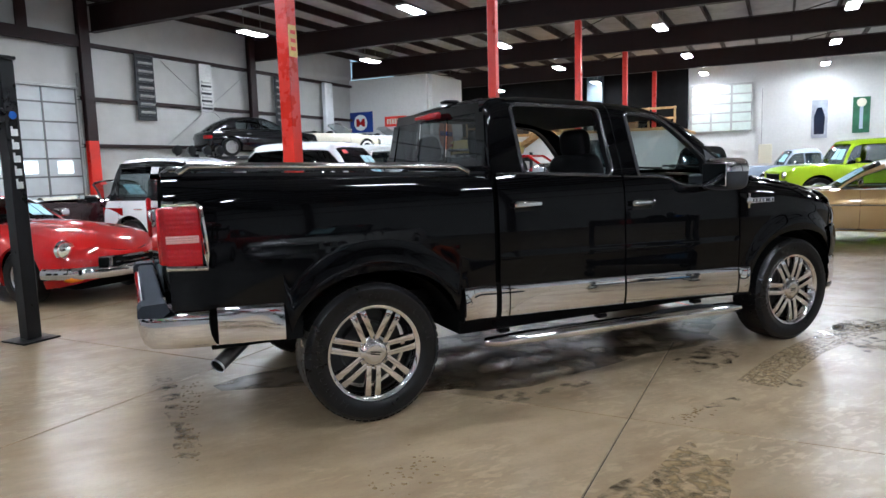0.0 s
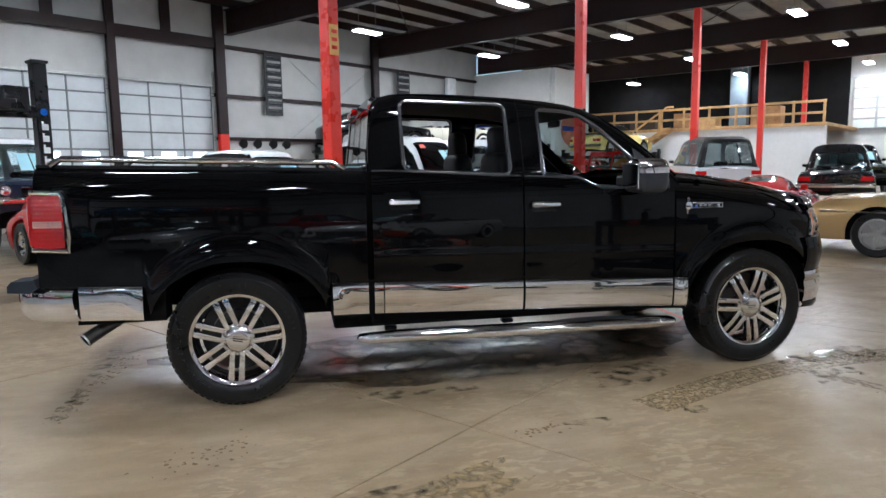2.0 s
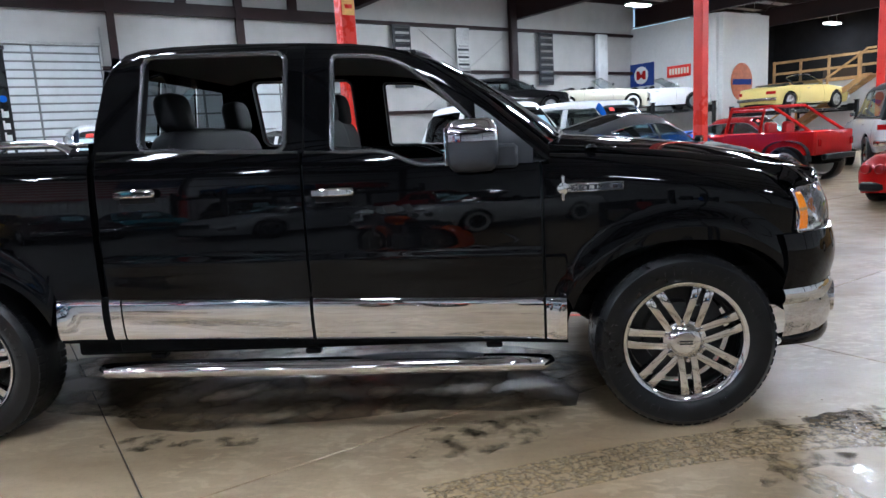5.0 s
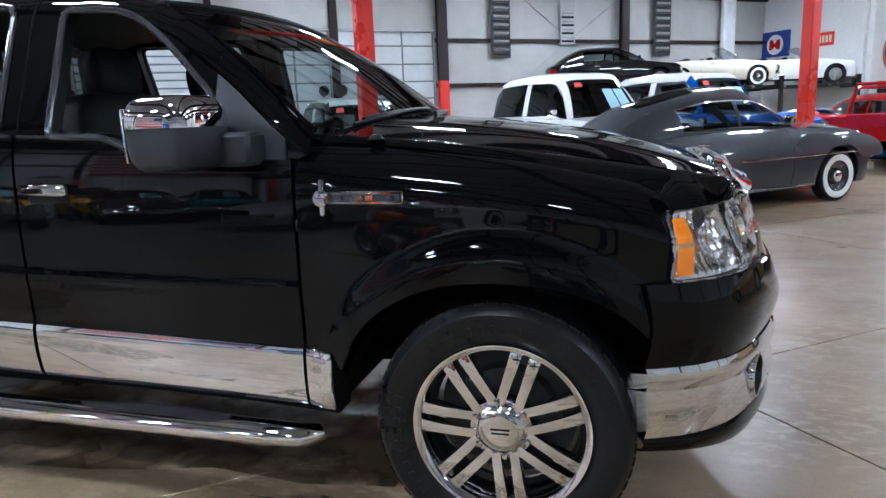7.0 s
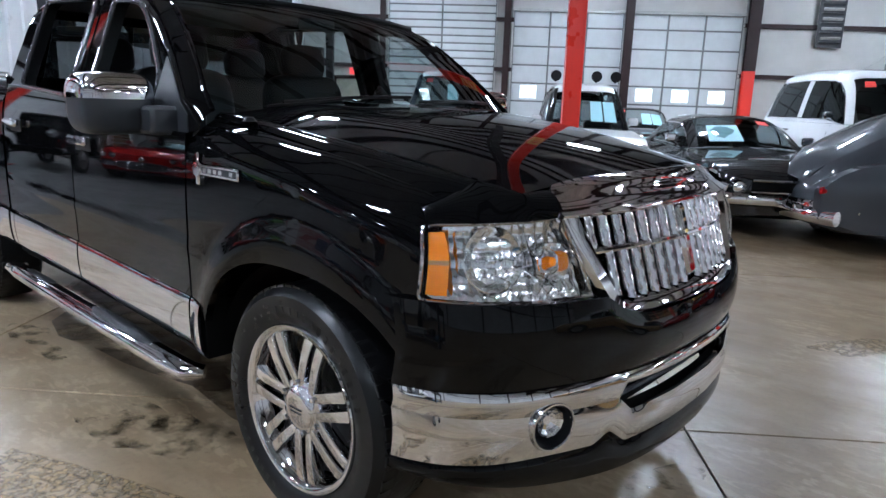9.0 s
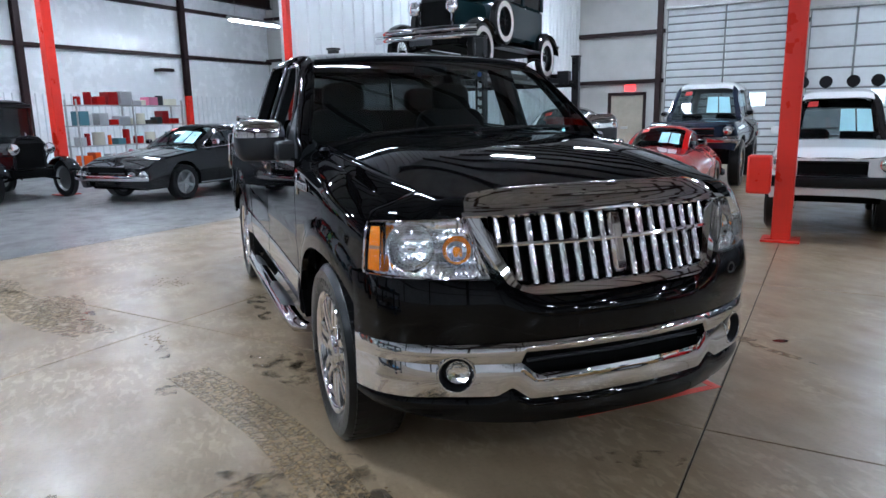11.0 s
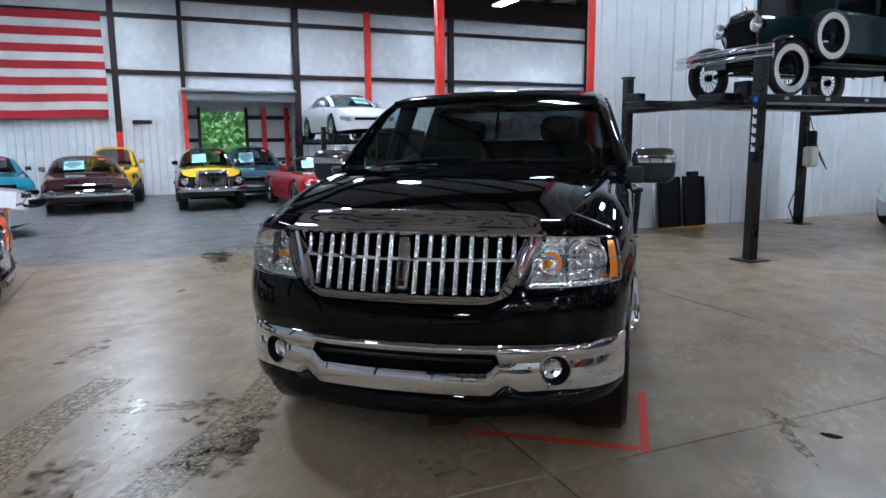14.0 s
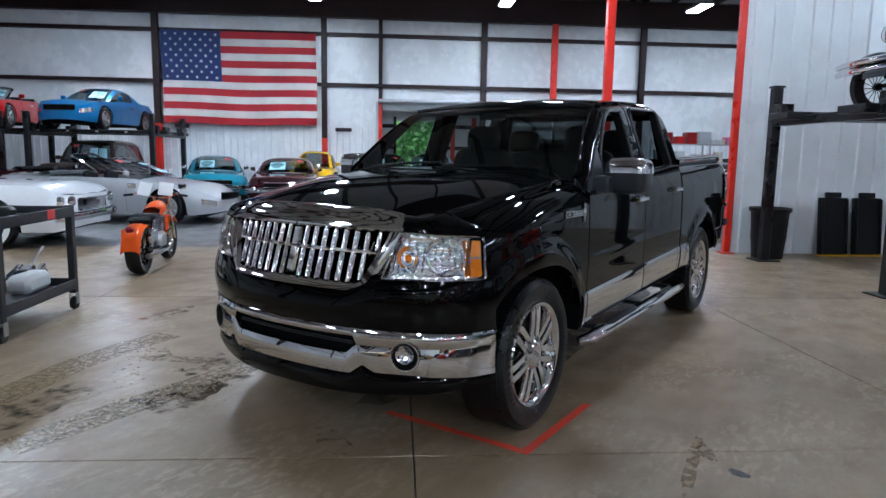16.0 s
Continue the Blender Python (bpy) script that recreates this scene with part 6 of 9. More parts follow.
        part("tail_lamp", Shape().grid(lambda u, v: (at_y(y + s * (u - 0.5) * tail, -1) - 0.014, y + s * (u - 0.5) * tail, zrear - 0.22 + 0.12 * v), 6, 2), RED_LENS, ob)
        if belt_trim:
            part("side_trim", Shape().tube([(x, s * (wide(x, bot + 0.42) + 0.006), bot + 0.42) for x in steps(-xe, xe, 16)], 0.012, 6), CHROME, ob)
        if bumper == "chrome":
            part("sill_trim", Shape().tube([(x, s * (wide(x, bot + 0.03) + 0.004), bot + 0.03) for x in steps(axles[1] + r * 1.25, axles[0] - r * 1.25, 8)], 0.014, 6), CHROME, ob)
        for hx in ((cab[0] + cab[3]) / 2 - 0.15,) if cab else ():
            z = zt(hx) - 0.13
            part("door_handle", Shape().box((hx - 0.09, s * (wide(hx, z) + 0.012) - 0.012, z - 0.012), (hx + 0.09, s * (wide(hx, z) + 0.012) + 0.012, z + 0.012), 0.006), CHROME, ob)
            for dx in (cab[0] + 0.35, cab[3] - 0.25):
                part("door_seam", Shape().tube([(dx, s * (wide(dx, z_) - 0.001), z_) for z_ in steps(bot + 0.05, zt(dx) - 0.02, 6)], 0.004, 4), DEEP_BLACK, ob)
    return ob


SEDAN = [(-2.4, 0.72), (-2.2, 0.86), (-1.2, 0.93), (0.9, 0.93), (2.0, 0.80), (2.35, 0.64)]
COUPE = [(-2.3, 0.70), (-2.1, 0.86), (-1.1, 0.92), (0.7, 0.88), (1.9, 0.78), (2.25, 0.6)]
LOWCAR = [(-2.1, 0.66), (-1.9, 0.80), (-1.0, 0.84), (0.4, 0.80), (1.5, 0.74), (2.05, 0.52)]
TRUCKY = [(-2.3, 1.05), (-2.2, 1.12), (0.8, 1.14), (1.2, 1.12), (2.0, 1.06), (2.25, 0.98)]

# beside the hall's north side and the middle
etype = car("sports_coupe", "red vintage sports coupe with a long hood, parked on the concrete", hall(-1.95, 2.75, 0, -90), RED, 4.4, 1.62, [(-2.2, 0.58), (-2.0, 0.72), (-1.3, 0.86), (-0.3, 0.86), (0.6, 0.85), (1.3, 0.82), (1.75, 0.75), (2.05, 0.66), (2.2, 0.58)], 0.2, (1.22, -1.0), 0.32,
    (-2.0, -0.75, -0.3, 0.2, 1.2), "steel", "round", "chrome", end=0.7, power=2.1, grille_z=(0.41, 0.53), bump_z=0.38, lamp_z=0.645, cpillar=0.42, crown=0.08, boxy=3.0, rear_low=0.35, shoulder=0.26, lift_ends=0.14)
part("bonnet_bulge", Shape().grid(lambda u, v: (0.35 + 1.5 * u, (2 * v - 1) * 0.2, smooth_line([(0.3, 0.86), (0.6, 0.85), (1.3, 0.82), (1.9, 0.68)], 0.35 + 1.5 * u) + 0.07 + 0.035 * math.sin(math.pi * u) ** 0.6 * (1 - (2 * v - 1) ** 2)), 14, 8), RED, etype)
part("mouth_bar", Shape().tube([(2.215 - 0.2 * abs(t) ** 2.4, t * 0.42, 0.47) for t in steps(-1, 1, 12)], 0.014, 6), CHROME, etype)
for s in (-1, 1):
    part("indicator", Shape().box((1.86, s * 0.6 - 0.1, 0.29), (2.02, s * 0.6 + 0.08, 0.345), 0.02), AMBER, etype, "amber indicator under the bumper")
    part("over_rider", Shape().box((2.1, s * 0.3 - 0.025, 0.36), (2.2, s * 0.3 + 0.025, 0.55), 0.02), CHROME, etype)
car("off_roader", "dark blue lifted off-roader with a white roof", hall(-1.85, 7.0, 0, -90), NAVY, 4.2, 1.78, [(x, z + 0.38) for x, z in [(-2.1, 0.85), (-2.0, 0.9), (0.6, 0.92), (1.9, 0.88), (2.1, 0.8)]], 0.72, (1.25, -1.2), 0.46,
    (-2.0, -1.85, 0.25, 0.55, 2.05), "steel", "round", "chrome", WHITE, end=0.15, power=4, cpillar=0.08, crown=0.02)
car("electric_hatchback", "glossy white modern electric car with black glass", hall(-4.9, 6.6, 0, -78), WHITE, 4.7, 1.9, [(-2.35, 0.85), (-2.1, 1.02), (-0.8, 1.02), (0.9, 0.98), (1.9, 0.82), (2.3, 0.6)], 0.2, (1.45, -1.42), 0.36,
    (-2.1, -0.8, 0.3, 1.25, 1.58), "alloy", "slim", "none", BLACK, end=0.6, power=2.2, grille="none", cpillar=0.2)
boxy_car = car("white_four_by_four", "small white four-by-four with a dark grille and black roof lamps", hall(0.55, 1.9, 0, -90), WHITE, 3.4, 1.42, [(-1.7, 1.0), (-1.6, 1.06), (0.6, 1.07), (1.5, 1.0), (1.7, 0.9)], 0.42, (1.05, -1.0), 0.38,
    (-1.6, -1.5, 0.0, 0.35, 1.70), "steel", "round", "black", WHITE, end=0.16, power=4, cpillar=0.12, crown=0.02, pillar_mat=BLACK)
for y in (-0.44, -0.16, 0.16, 0.44):
    spot = part("roof_lamp", Shape().lathe([(0.0, -0.07), (0.05, -0.06), (0.075, 0.0), (0.08, 0.02), (0.0, 0.03)], (-0.1, y, 1.83), "x", 18), BLACK_SATIN, boxy_car, "round black roof lamp")
    part("lamp_bracket", Shape().box((-0.13, y - 0.012, 1.74), (-0.11, y + 0.012, 1.82), 0.004), BLACK_SATIN, spot)
car("black_muscle_coupe", "black muscle coupe with a blue price sheet in the windscreen", hall(2.5, 1.45, 0, -90), BLACK, 4.8, 1.85, [(-2.4, 0.74), (-2.1, 0.9), (0.8, 0.9), (2.1, 0.82), (2.35, 0.66)], 0.24, (1.45, -1.35), 0.33,
    (-1.5, -0.85, 0.1, 0.75, 1.30), "alloy", "quad", "chrome", papers="left")
car("maroon_roadster", "maroon open roadster with pale upholstery", hall(2.25, 6.75, 0, -90), MAROON, 4.6, 1.75, [(-2.3, 0.74), (-1.9, 0.95), (0.6, 0.95), (1.9, 0.86), (2.25, 0.66)], 0.22, (1.4, -1.35), 0.34, (-1.0, 0, 0.45, 0.75, 1.36), "white", "round", "chrome", CREAM, open_top=True)
car("white_sport_utility", "white full-size two-door sport utility with dark windows", hall(5.05, 2.5, 0, -90), WHITE, 4.6, 1.95, [(-2.3, 1.18), (-2.2, 1.26), (0.7, 1.26), (1.95, 1.18), (2.25, 1.05)], 0.42, (1.4, -1.3), 0.40,
    (-2.2, -1.95, 0.2, 0.75, 2.06), "steel", "box", "chrome", end=0.2, power=4, cpillar=0.06, crown=0.03, glass=GLASS_PRIVACY)
fast = car("fastback_sedan", "matte dark grey vintage fastback with whitewall tyres and chrome", hall(4.95, -0.8, 0, 0), GUNMETAL, 5.0, 1.80, [(-2.5, 0.56), (-2.3, 0.80), (-1.5, 1.0), (-0.6, 1.04), (0.7, 1.04), (1.6, 1.02), (2.2, 0.93), (2.45, 0.7)], 0.24, (1.5, -1.45), 0.35,
    (-2.42, -0.62, 0.2, 0.85, 1.60), "white", "round", "chrome", end=0.5, power=2.2, cpillar=0.40, crown=0.09, papers=False, rear_low=0.5, boxy=2.7, tail=0.02, shoulder=0.2)
for s in (-1, 1):
    def pontoon(x, z):
        """The rear wing, swelling out of the flank."""
        q = max(0.0, 1 - ((x + 1.62) / 0.90) ** 2) ** 0.5
        return 0.80 + 0.145 * q * max(0.0, 1 - (max(0.0, z - 0.60) / 0.36) ** 2) ** 0.5
    def wing_low(x):
        d = abs(x + 1.45) / 0.40
        return 0.26 + 0.12 * max(0.0, (-2.1 - x) / 0.4) if d >= 1 else max(0.26, 0.35 + 0.36 * math.sqrt(1 - d * d))
    xs = sorted(set(steps(-2.51, -0.73, 30) + [-1.45 + 0.40 * math.cos(math.pi * k / 20) for k in range(21)]))
    part("rear_wing", Shape().panel(xs, wing_low, lambda x: max(wing_low(x) + 0.03, 0.58 + 0.375 * max(0.0, 1 - (abs(x + 1.62) / 0.905) ** 2.6) ** 0.5), pontoon, s, 16, 0.14), GUNMETAL, fast, "rounded rear wing")
    part("gravel_shield", Shape().panel(steps(-1.02, -0.80, 6), lambda x: 0.27, lambda x: 0.34 + 0.20 * max(0.0, (x + 1.05) / 0.25), lambda x, z: pontoon(x, z) + 0.006, s, 4, 0.01), CHROME, fast, "bright shield ahead of the rear wheel")
    part("tail_lamp", Shape().lathe([(0.0, -0.05), (0.035, -0.04), (0.045, 0.0), (0.048, 0.03)], (-2.47, s * 0.80, 0.66), "x", 16), RED_LENS, fast)
    part("side_spear", Shape().tube([(x, s * (0.905 - 0.018 * (x / 2.2) ** 4), 0.66 + 0.012 * x) for x in steps(-0.35, 2.0, 16)], [0.006] + [0.013] * 15 + [0.006], 6), CHROME, fast)
    part("front_wing", Shape().panel(steps(0.55, 2.40, 24), lambda x: max(0.60, 0.35 + 0.45 * max(0.0, 1 - ((x - 1.5) / 0.46) ** 2) ** 0.5), lambda x: 0.62 + 0.34 * max(0.0, 1 - (max(0.0, x - 1.3) / 1.12) ** 2.6) ** 0.5 * min(1.0, (x - 0.5) / 0.5 + 0.35), lambda x, z: 0.83 + 0.09 * max(0.0, 1 - ((x - 1.5) / 1.0) ** 2) ** 0.5 * max(0.0, 1 - (max(0.0, z - 0.66) / 0.34) ** 2) ** 0.5, s, 10, 0.12), GUNMETAL, fast, "rounded front wing")
part("bumper_blade", Shape().tube([(-2.60 + 0.22 * abs(t) ** 2.6, t * 0.93, 0.40) for t in steps(-1, 1, 20)], 0.062, 10, 1.25), CHROME, fast, "heavy curved rear bumper blade")
car("blue_wagon", "blue and white vintage two-door wagon", hall(7.9, 2.5, 0, -90), BLUE, 4.5, 1.85, [(-2.25, 1.15), (-2.1, 1.25), (0.7, 1.25), (1.9, 1.19), (2.2, 1.05)], 0.5, (1.35, -1.3), 0.38, (-2.1, -1.95, 0.3, 0.75, 2.04), "steel", "round", "chrome", WHITE, end=0.18, power=4, cpillar=0.07, crown=0.03)
car("blue_sports_car", "bright blue low sports car", hall(12.2, 3.2, 0, -90), BLUE, 4.5, 1.85, LOWCAR, 0.18, (1.3, -1.3), 0.33, (-1.4, -0.6, 0.0, 0.75, 1.2), end=0.6, power=2.0, bumper="none")
car("maroon_sedan", "dark red vintage sedan", hall(14.6, 3.0, 0, -90), DARK_RED, 4.8, 1.8, SEDAN, 0.24, (1.45, -1.4), 0.34, (-1.5, -0.9, 0.2, 0.75, 1.5), "steel", "round", "chrome", cpillar=0.2)
fastback = car("red_sports_fastback", "bright red sports car seen with round tail lamps", hall(9.3, -3.85, 0, 5), RED, 4.6, 1.74, [(-2.3, 0.68), (-2.2, 0.76), (-1.3, 0.85), (-0.2, 0.72), (1.0, 0.74), (1.5, 0.79), (2.25, 0.46)], 0.18, (1.25, -1.25), 0.33,
    (-1.5, -0.75, -0.2, 0.45, 1.08), "alloy", "none", "none", end=0.5, power=2.2, cpillar=0.35, shoulder=0.3, rear_low=0.45, boxy=3.0, tail=0.02)
for y in (-0.62, -0.42, 0.42, 0.62):
    part("tail_lamp", Shape().lathe([(0.0, -0.03), (0.06, -0.02), (0.075, 0.0), (0.075, 0.05)], (-2.27 + 0.16 * abs(y) ** 3, y, 0.58), "x", 18), DARK_RED, fastback, "round dark red tail lamp")
part("rear_valance", Shape().box((-2.26, -0.7, 0.24), (-2.16, 0.7, 0.38), 0.03), BLACK_SATIN, fastback)
car("silver_sport_utility", "silver sport utility with a black soft top", hall(15.6, -0.4, 0, 34), SILVER, 4.7, 2.0, [(-2.3, 1.2), (-2.2, 1.27), (0.7, 1.29), (1.95, 1.2), (2.25, 1.05)], 0.5, (1.4, -1.35), 0.43, (-2.25, -2.1, 0.2, 0.7, 2.12), "steel", "round", "chrome", BLACK_SATIN, end=0.2, power=4, cpillar=0.08, papers=False)
car("black_pickup", "black vintage pickup with chrome trim", hall(17.0, -3.9, 0, 8), BLACK, 5.1, 1.95, [(-2.5, 1.02), (-2.4, 1.08), (0.5, 1.12), (2.1, 1.1), (2.45, 0.95)], 0.5, (1.6, -1.5), 0.41, (-0.75, -0.65, 0.45, 0.8, 1.84), "alloy", "round", "chrome", end=0.2, power=4, cpillar=0.12)
car("gold_coupe", "gold vintage two-door hardtop with chrome bumper", hall(6.0, -8.0, 0, 90), GOLD, 5.3, 1.95, [(-2.65, 0.72), (-2.3, 0.88), (0.8, 0.9), (2.3, 0.84), (2.6, 0.7)], 0.24, (1.6, -1.4), 0.34, (-1.7, -0.95, 0.2, 0.8, 1.34), "alloy", "quad", "chrome", WHITE, end=0.3, power=3, belt_trim=True)
car("lime_off_roader", "bright lime green off-roader with black top", hall(15.2, -8.1, 0, 112), LIME, 4.3, 1.85, [(-2.1, 1.1), (0.5, 1.18), (0.9, 1.2), (1.9, 1.14), (2.1, 1.0)], 0.5, (1.25, -1.25), 0.42, (-2.0, -1.9, 0.2, 0.5, 1.86), "alloy", "round", "black", LIME, end=0.12, power=4, cpillar=0.06)
car("pale_blue_pickup", "pale blue vintage pickup parked by the far wall", hall(25.0, -7.0, 0, 110), ICE_BLUE, 5.0, 1.9, [(-2.5, 1.0), (0.5, 1.08), (2.1, 1.06), (2.45, 0.9)], 0.42, (1.55, -1.5), 0.38, (-0.75, -0.65, 0.45, 0.8, 1.72), "steel", "round", "chrome", end=0.25, power=3, cpillar=0.12)
car("black_off_roader", "black high pickup with black wheels", hall(24.0, -3.2, 0, 200), BLACK, 4.8, 1.95, [(x, z + 0.12) for x, z in TRUCKY], 0.6, (1.5, -1.4), 0.45, (-0.7, -0.6, 0.45, 0.8, 1.95), "alloy", "round", "black", end=0.2, power=4)

# cars by the flag wall
roadster = car("red_roadster", "red vintage roadster with a toothed chrome grille and four round lamps", hall(-14.65, -3.5, 0, 4), RED, 4.5, 1.78, [(-2.25, 0.66), (-2.0, 0.82), (-0.6, 0.88), (0.6, 0.88), (1.5, 0.85), (2.0, 0.80), (2.2, 0.70)], 0.22, (1.3, -1.3), 0.34, (-0.85, 0, 0.2, 0.55, 1.22), "steel", "none", "none", open_top=True, end=0.45, power=2.4, papers="left", grille="none")
nose_x = lambda y: 1.80 + 0.45 * max(0.0, 1 - (abs(y) / 0.846) ** 2.4) ** (1 / 2.4)
mouth = part("grille_mouth", Shape().grid(lambda u, v: (nose_x((2 * u - 1) * 0.46) + 0.012, (2 * u - 1) * 0.46, 0.42 + 0.09 * (2 * v - 1) * (1 - (2 * u - 1) ** 6) ** 0.5), 24, 4), DEEP_BLACK, roadster)
for k in range(-6, 7):
    part("grille_tooth", Shape().tube([(nose_x(k * 0.062) + 0.03, k * 0.062, 0.36), (nose_x(k * 0.062) + 0.045, k * 0.062, 0.42), (nose_x(k * 0.062) + 0.03, k * 0.062, 0.48)], 0.014, 6), CHROME, mouth)
part("mouth_rim", Shape().tube([(nose_x(0.47 * math.cos(t)) + 0.02, 0.47 * math.cos(t), 0.42 + 0.10 * math.copysign(abs(math.sin(t)) ** 0.5, math.sin(t))) for t in steps(0, 2 * math.pi, 40)], 0.014, 6, cap=False), CHROME, mouth)
part("nose_emblem", Shape().lathe([(0.0, 0.02), (0.05, 0.012), (0.06, 0.0)], (nose_x(0) + 0.004, 0, 0.60), "x", 16), CHROME, roadster)
for s in (-1, 1):
    part("bumper_end", Shape().tube([(nose_x(s * y) + 0.05, s * y, 0.42) for y in steps(0.44, 0.84, 8)], [0.03, 0.045, 0.05, 0.05, 0.05, 0.045, 0.04, 0.03, 0.02][:9], 8, 1.2), CHROME, roadster)
    part("side_mouth", Shape().grid(lambda u, v: (nose_x(s * (0.53 + 0.24 * u)) + 0.008, s * (0.53 + 0.24 * u), 0.46 + 0.06 * v), 6, 2), DEEP_BLACK, roadster)
    for y in (0.53, 0.71):
        eye = part("head_lamp", Shape().lathe([(0.0, 0.02), (0.04, 0.015), (0.066, -0.01)], (nose_x(y) + 0.012, s * y, 0.64), "x", 20), REFLECTOR, roadster, "round chrome-ringed head lamp")
        part("lamp_ring", Shape().lathe([(0.066, -0.03), (0.078, 0.0), (0.084, -0.09)], (nose_x(y) + 0.012, s * y, 0.64), "x", 20), CHROME, eye)
    part("side_cove", Shape().tube([(x, s * 0.888, z) for x, z in ((1.0, 0.70), (0.6, 0.64), (-0.2, 0.54), (-0.5, 0.46), (0.2, 0.42), (0.9, 0.45))], 0.010, 6), CHROME, roadster, "chrome trim round the side cove")
car("black_coupe_pickup", "black coupe utility with chrome bumper", hall(-11.2, 1.35, 0, -84), BLACK, 5.0, 1.88, SEDAN, 0.25, (1.5, -1.45), 0.33, (-0.9, -0.55, 0.25, 0.85, 1.36), "alloy", "quad", "chrome", end=0.25, power=3)
saloon = car("yellow_black_saloon", "black vintage saloon with a yellow hood and an upright chrome grille", hall(-16.1, -6.0, 0, 0), BLACK, 4.0, 1.55, [(-2.0, 0.8), (-1.6, 0.98), (0.5, 1.0), (1.6, 0.96), (1.95, 0.8)], 0.3, (1.2, -1.2), 0.33, (-1.6, -1.0, 0.15, 0.45, 1.45), "steel", "round", "chrome", BLACK, end=0.4, power=2.6, grille="chrome", cpillar=0.3, hood_mat=YELLOW, papers="left")
shell = part("radiator_shell", Shape().box((1.90, -0.36, 0.47), (2.04, 0.36, 0.97), 0.05), CHROME, saloon, "upright chrome radiator shell")
for k in range(-7, 8):
    if k:
        part("radiator_slat", Shape().box((2.035, k * 0.043 - 0.014, 0.53), (2.046, k * 0.043 + 0.014, 0.91), 0.004), BLACK_SATIN, shell)
car("teal_wagon", "dark teal vintage station wagon", hall(-18.6, -4.55, 0, 0), paint("dark_teal", (0.035, 0.075, 0.10)), 4.5, 1.8, SEDAN, 0.26, (1.4, -1.4), 0.34, (-2.0, -1.8, 0.2, 0.85, 1.5), "steel", "round", "chrome", cpillar=0.08, papers="left")
car("maroon_muscle_coupe", "maroon muscle coupe with a split chrome bumper and black grille", hall(-17.0, -8.9, 0, 6), MAROON, 4.75, 1.95, COUPE, 0.25, (1.4, -1.35), 0.34, (-1.7, -0.9, 0.0, 0.75, 1.28), "alloy", "round", "chrome", end=0.25, power=3, papers="left")
car("teal_muscle_coupe", "teal classic muscle coupe with a white price sheet", hall(-18.2, -11.3, 0, 14), TEAL, 4.7, 1.85, COUPE, 0.25, (1.4, -1.35), 0.34, (-1.7, -0.9, 0.0, 0.75, 1.3), "alloy", "none", "chrome", end=0.25, power=3, papers="left")
car("yellow_hot_rod", "small yellow hot rod by the wall", hall(-19.3, -8.35, 0, 0), YELLOW, 3.0, 1.5, [(-1.5, 0.8), (-1.0, 1.0), (0.3, 1.0), (1.2, 0.95), (1.45, 0.8)], 0.3, (1.0, -0.95), 0.36, (-1.0, -0.7, 0.0, 0.3, 1.5), "steel", "round", "none", end=0.3, papers=False)
car("silver_sports_convertible", "silver modern sports convertible with black interior", hall(-11.5, -11.5, 0, 82), SILVER, 4.85, 1.88, [(-2.4, 0.78), (-2.1, 0.92), (-0.5, 0.92), (0.7, 0.9), (1.8, 0.76), (2.35, 0.52)], 0.2, (1.4, -1.25), 0.34, (-1.1, 0, 0.0, 0.85, 1.26), "alloy", "slim", "none", open_top=True, end=0.6, power=2.2)
car("white_convertible", "white vintage convertible with a wide chrome grille", hall(-7.7, -13.1, 0, 90), WHITE, 5.3, 1.98, [(-2.65, 0.8), (-2.3, 0.95), (0.8, 0.95), (2.3, 0.92), (2.6, 0.78)], 0.25, (1.6, -1.45), 0.35, (-1.1, 0, 0.3, 0.8, 1.32), "white", "quad", "chrome", open_top=True, end=0.25, power=3, grille="chrome")
car("maroon_convertible", "dark maroon convertible with tan seats", hall(-14.4, -13.7, 0, 80), MAROON, 4.8, 1.85, SEDAN, 0.24, (1.4, -1.35), 0.34, (-1.0, 0, 0.2, 0.85, 1.34), "alloy", "round", "chrome", open_top=True, papers=False)
car("brown_wagon", "dark brown boxy four-by-four wagon", hall(-17.6, -14.6, 0, 4), BROWN, 4.4, 1.8, [(-2.2, 1.02), (-2.1, 1.08), (0.7, 1.1), (1.9, 1.06), (2.15, 0.95)], 0.36, (1.3, -1.3), 0.37, (-2.1, -1.95, 0.4, 0.75, 1.72), "alloy", "box", "black", end=0.15, power=4, cpillar=0.06)
car("dark_red_pickup", "dark red vintage pickup", hall(-13.2, -17.6, 0, 10), DARK_RED, 4.6, 1.8, TRUCKY, 0.42, (1.4, -1.35), 0.38, (-0.75, -0.65, 0.4, 0.7, 1.68), "steel", "round", "chrome", end=0.3)


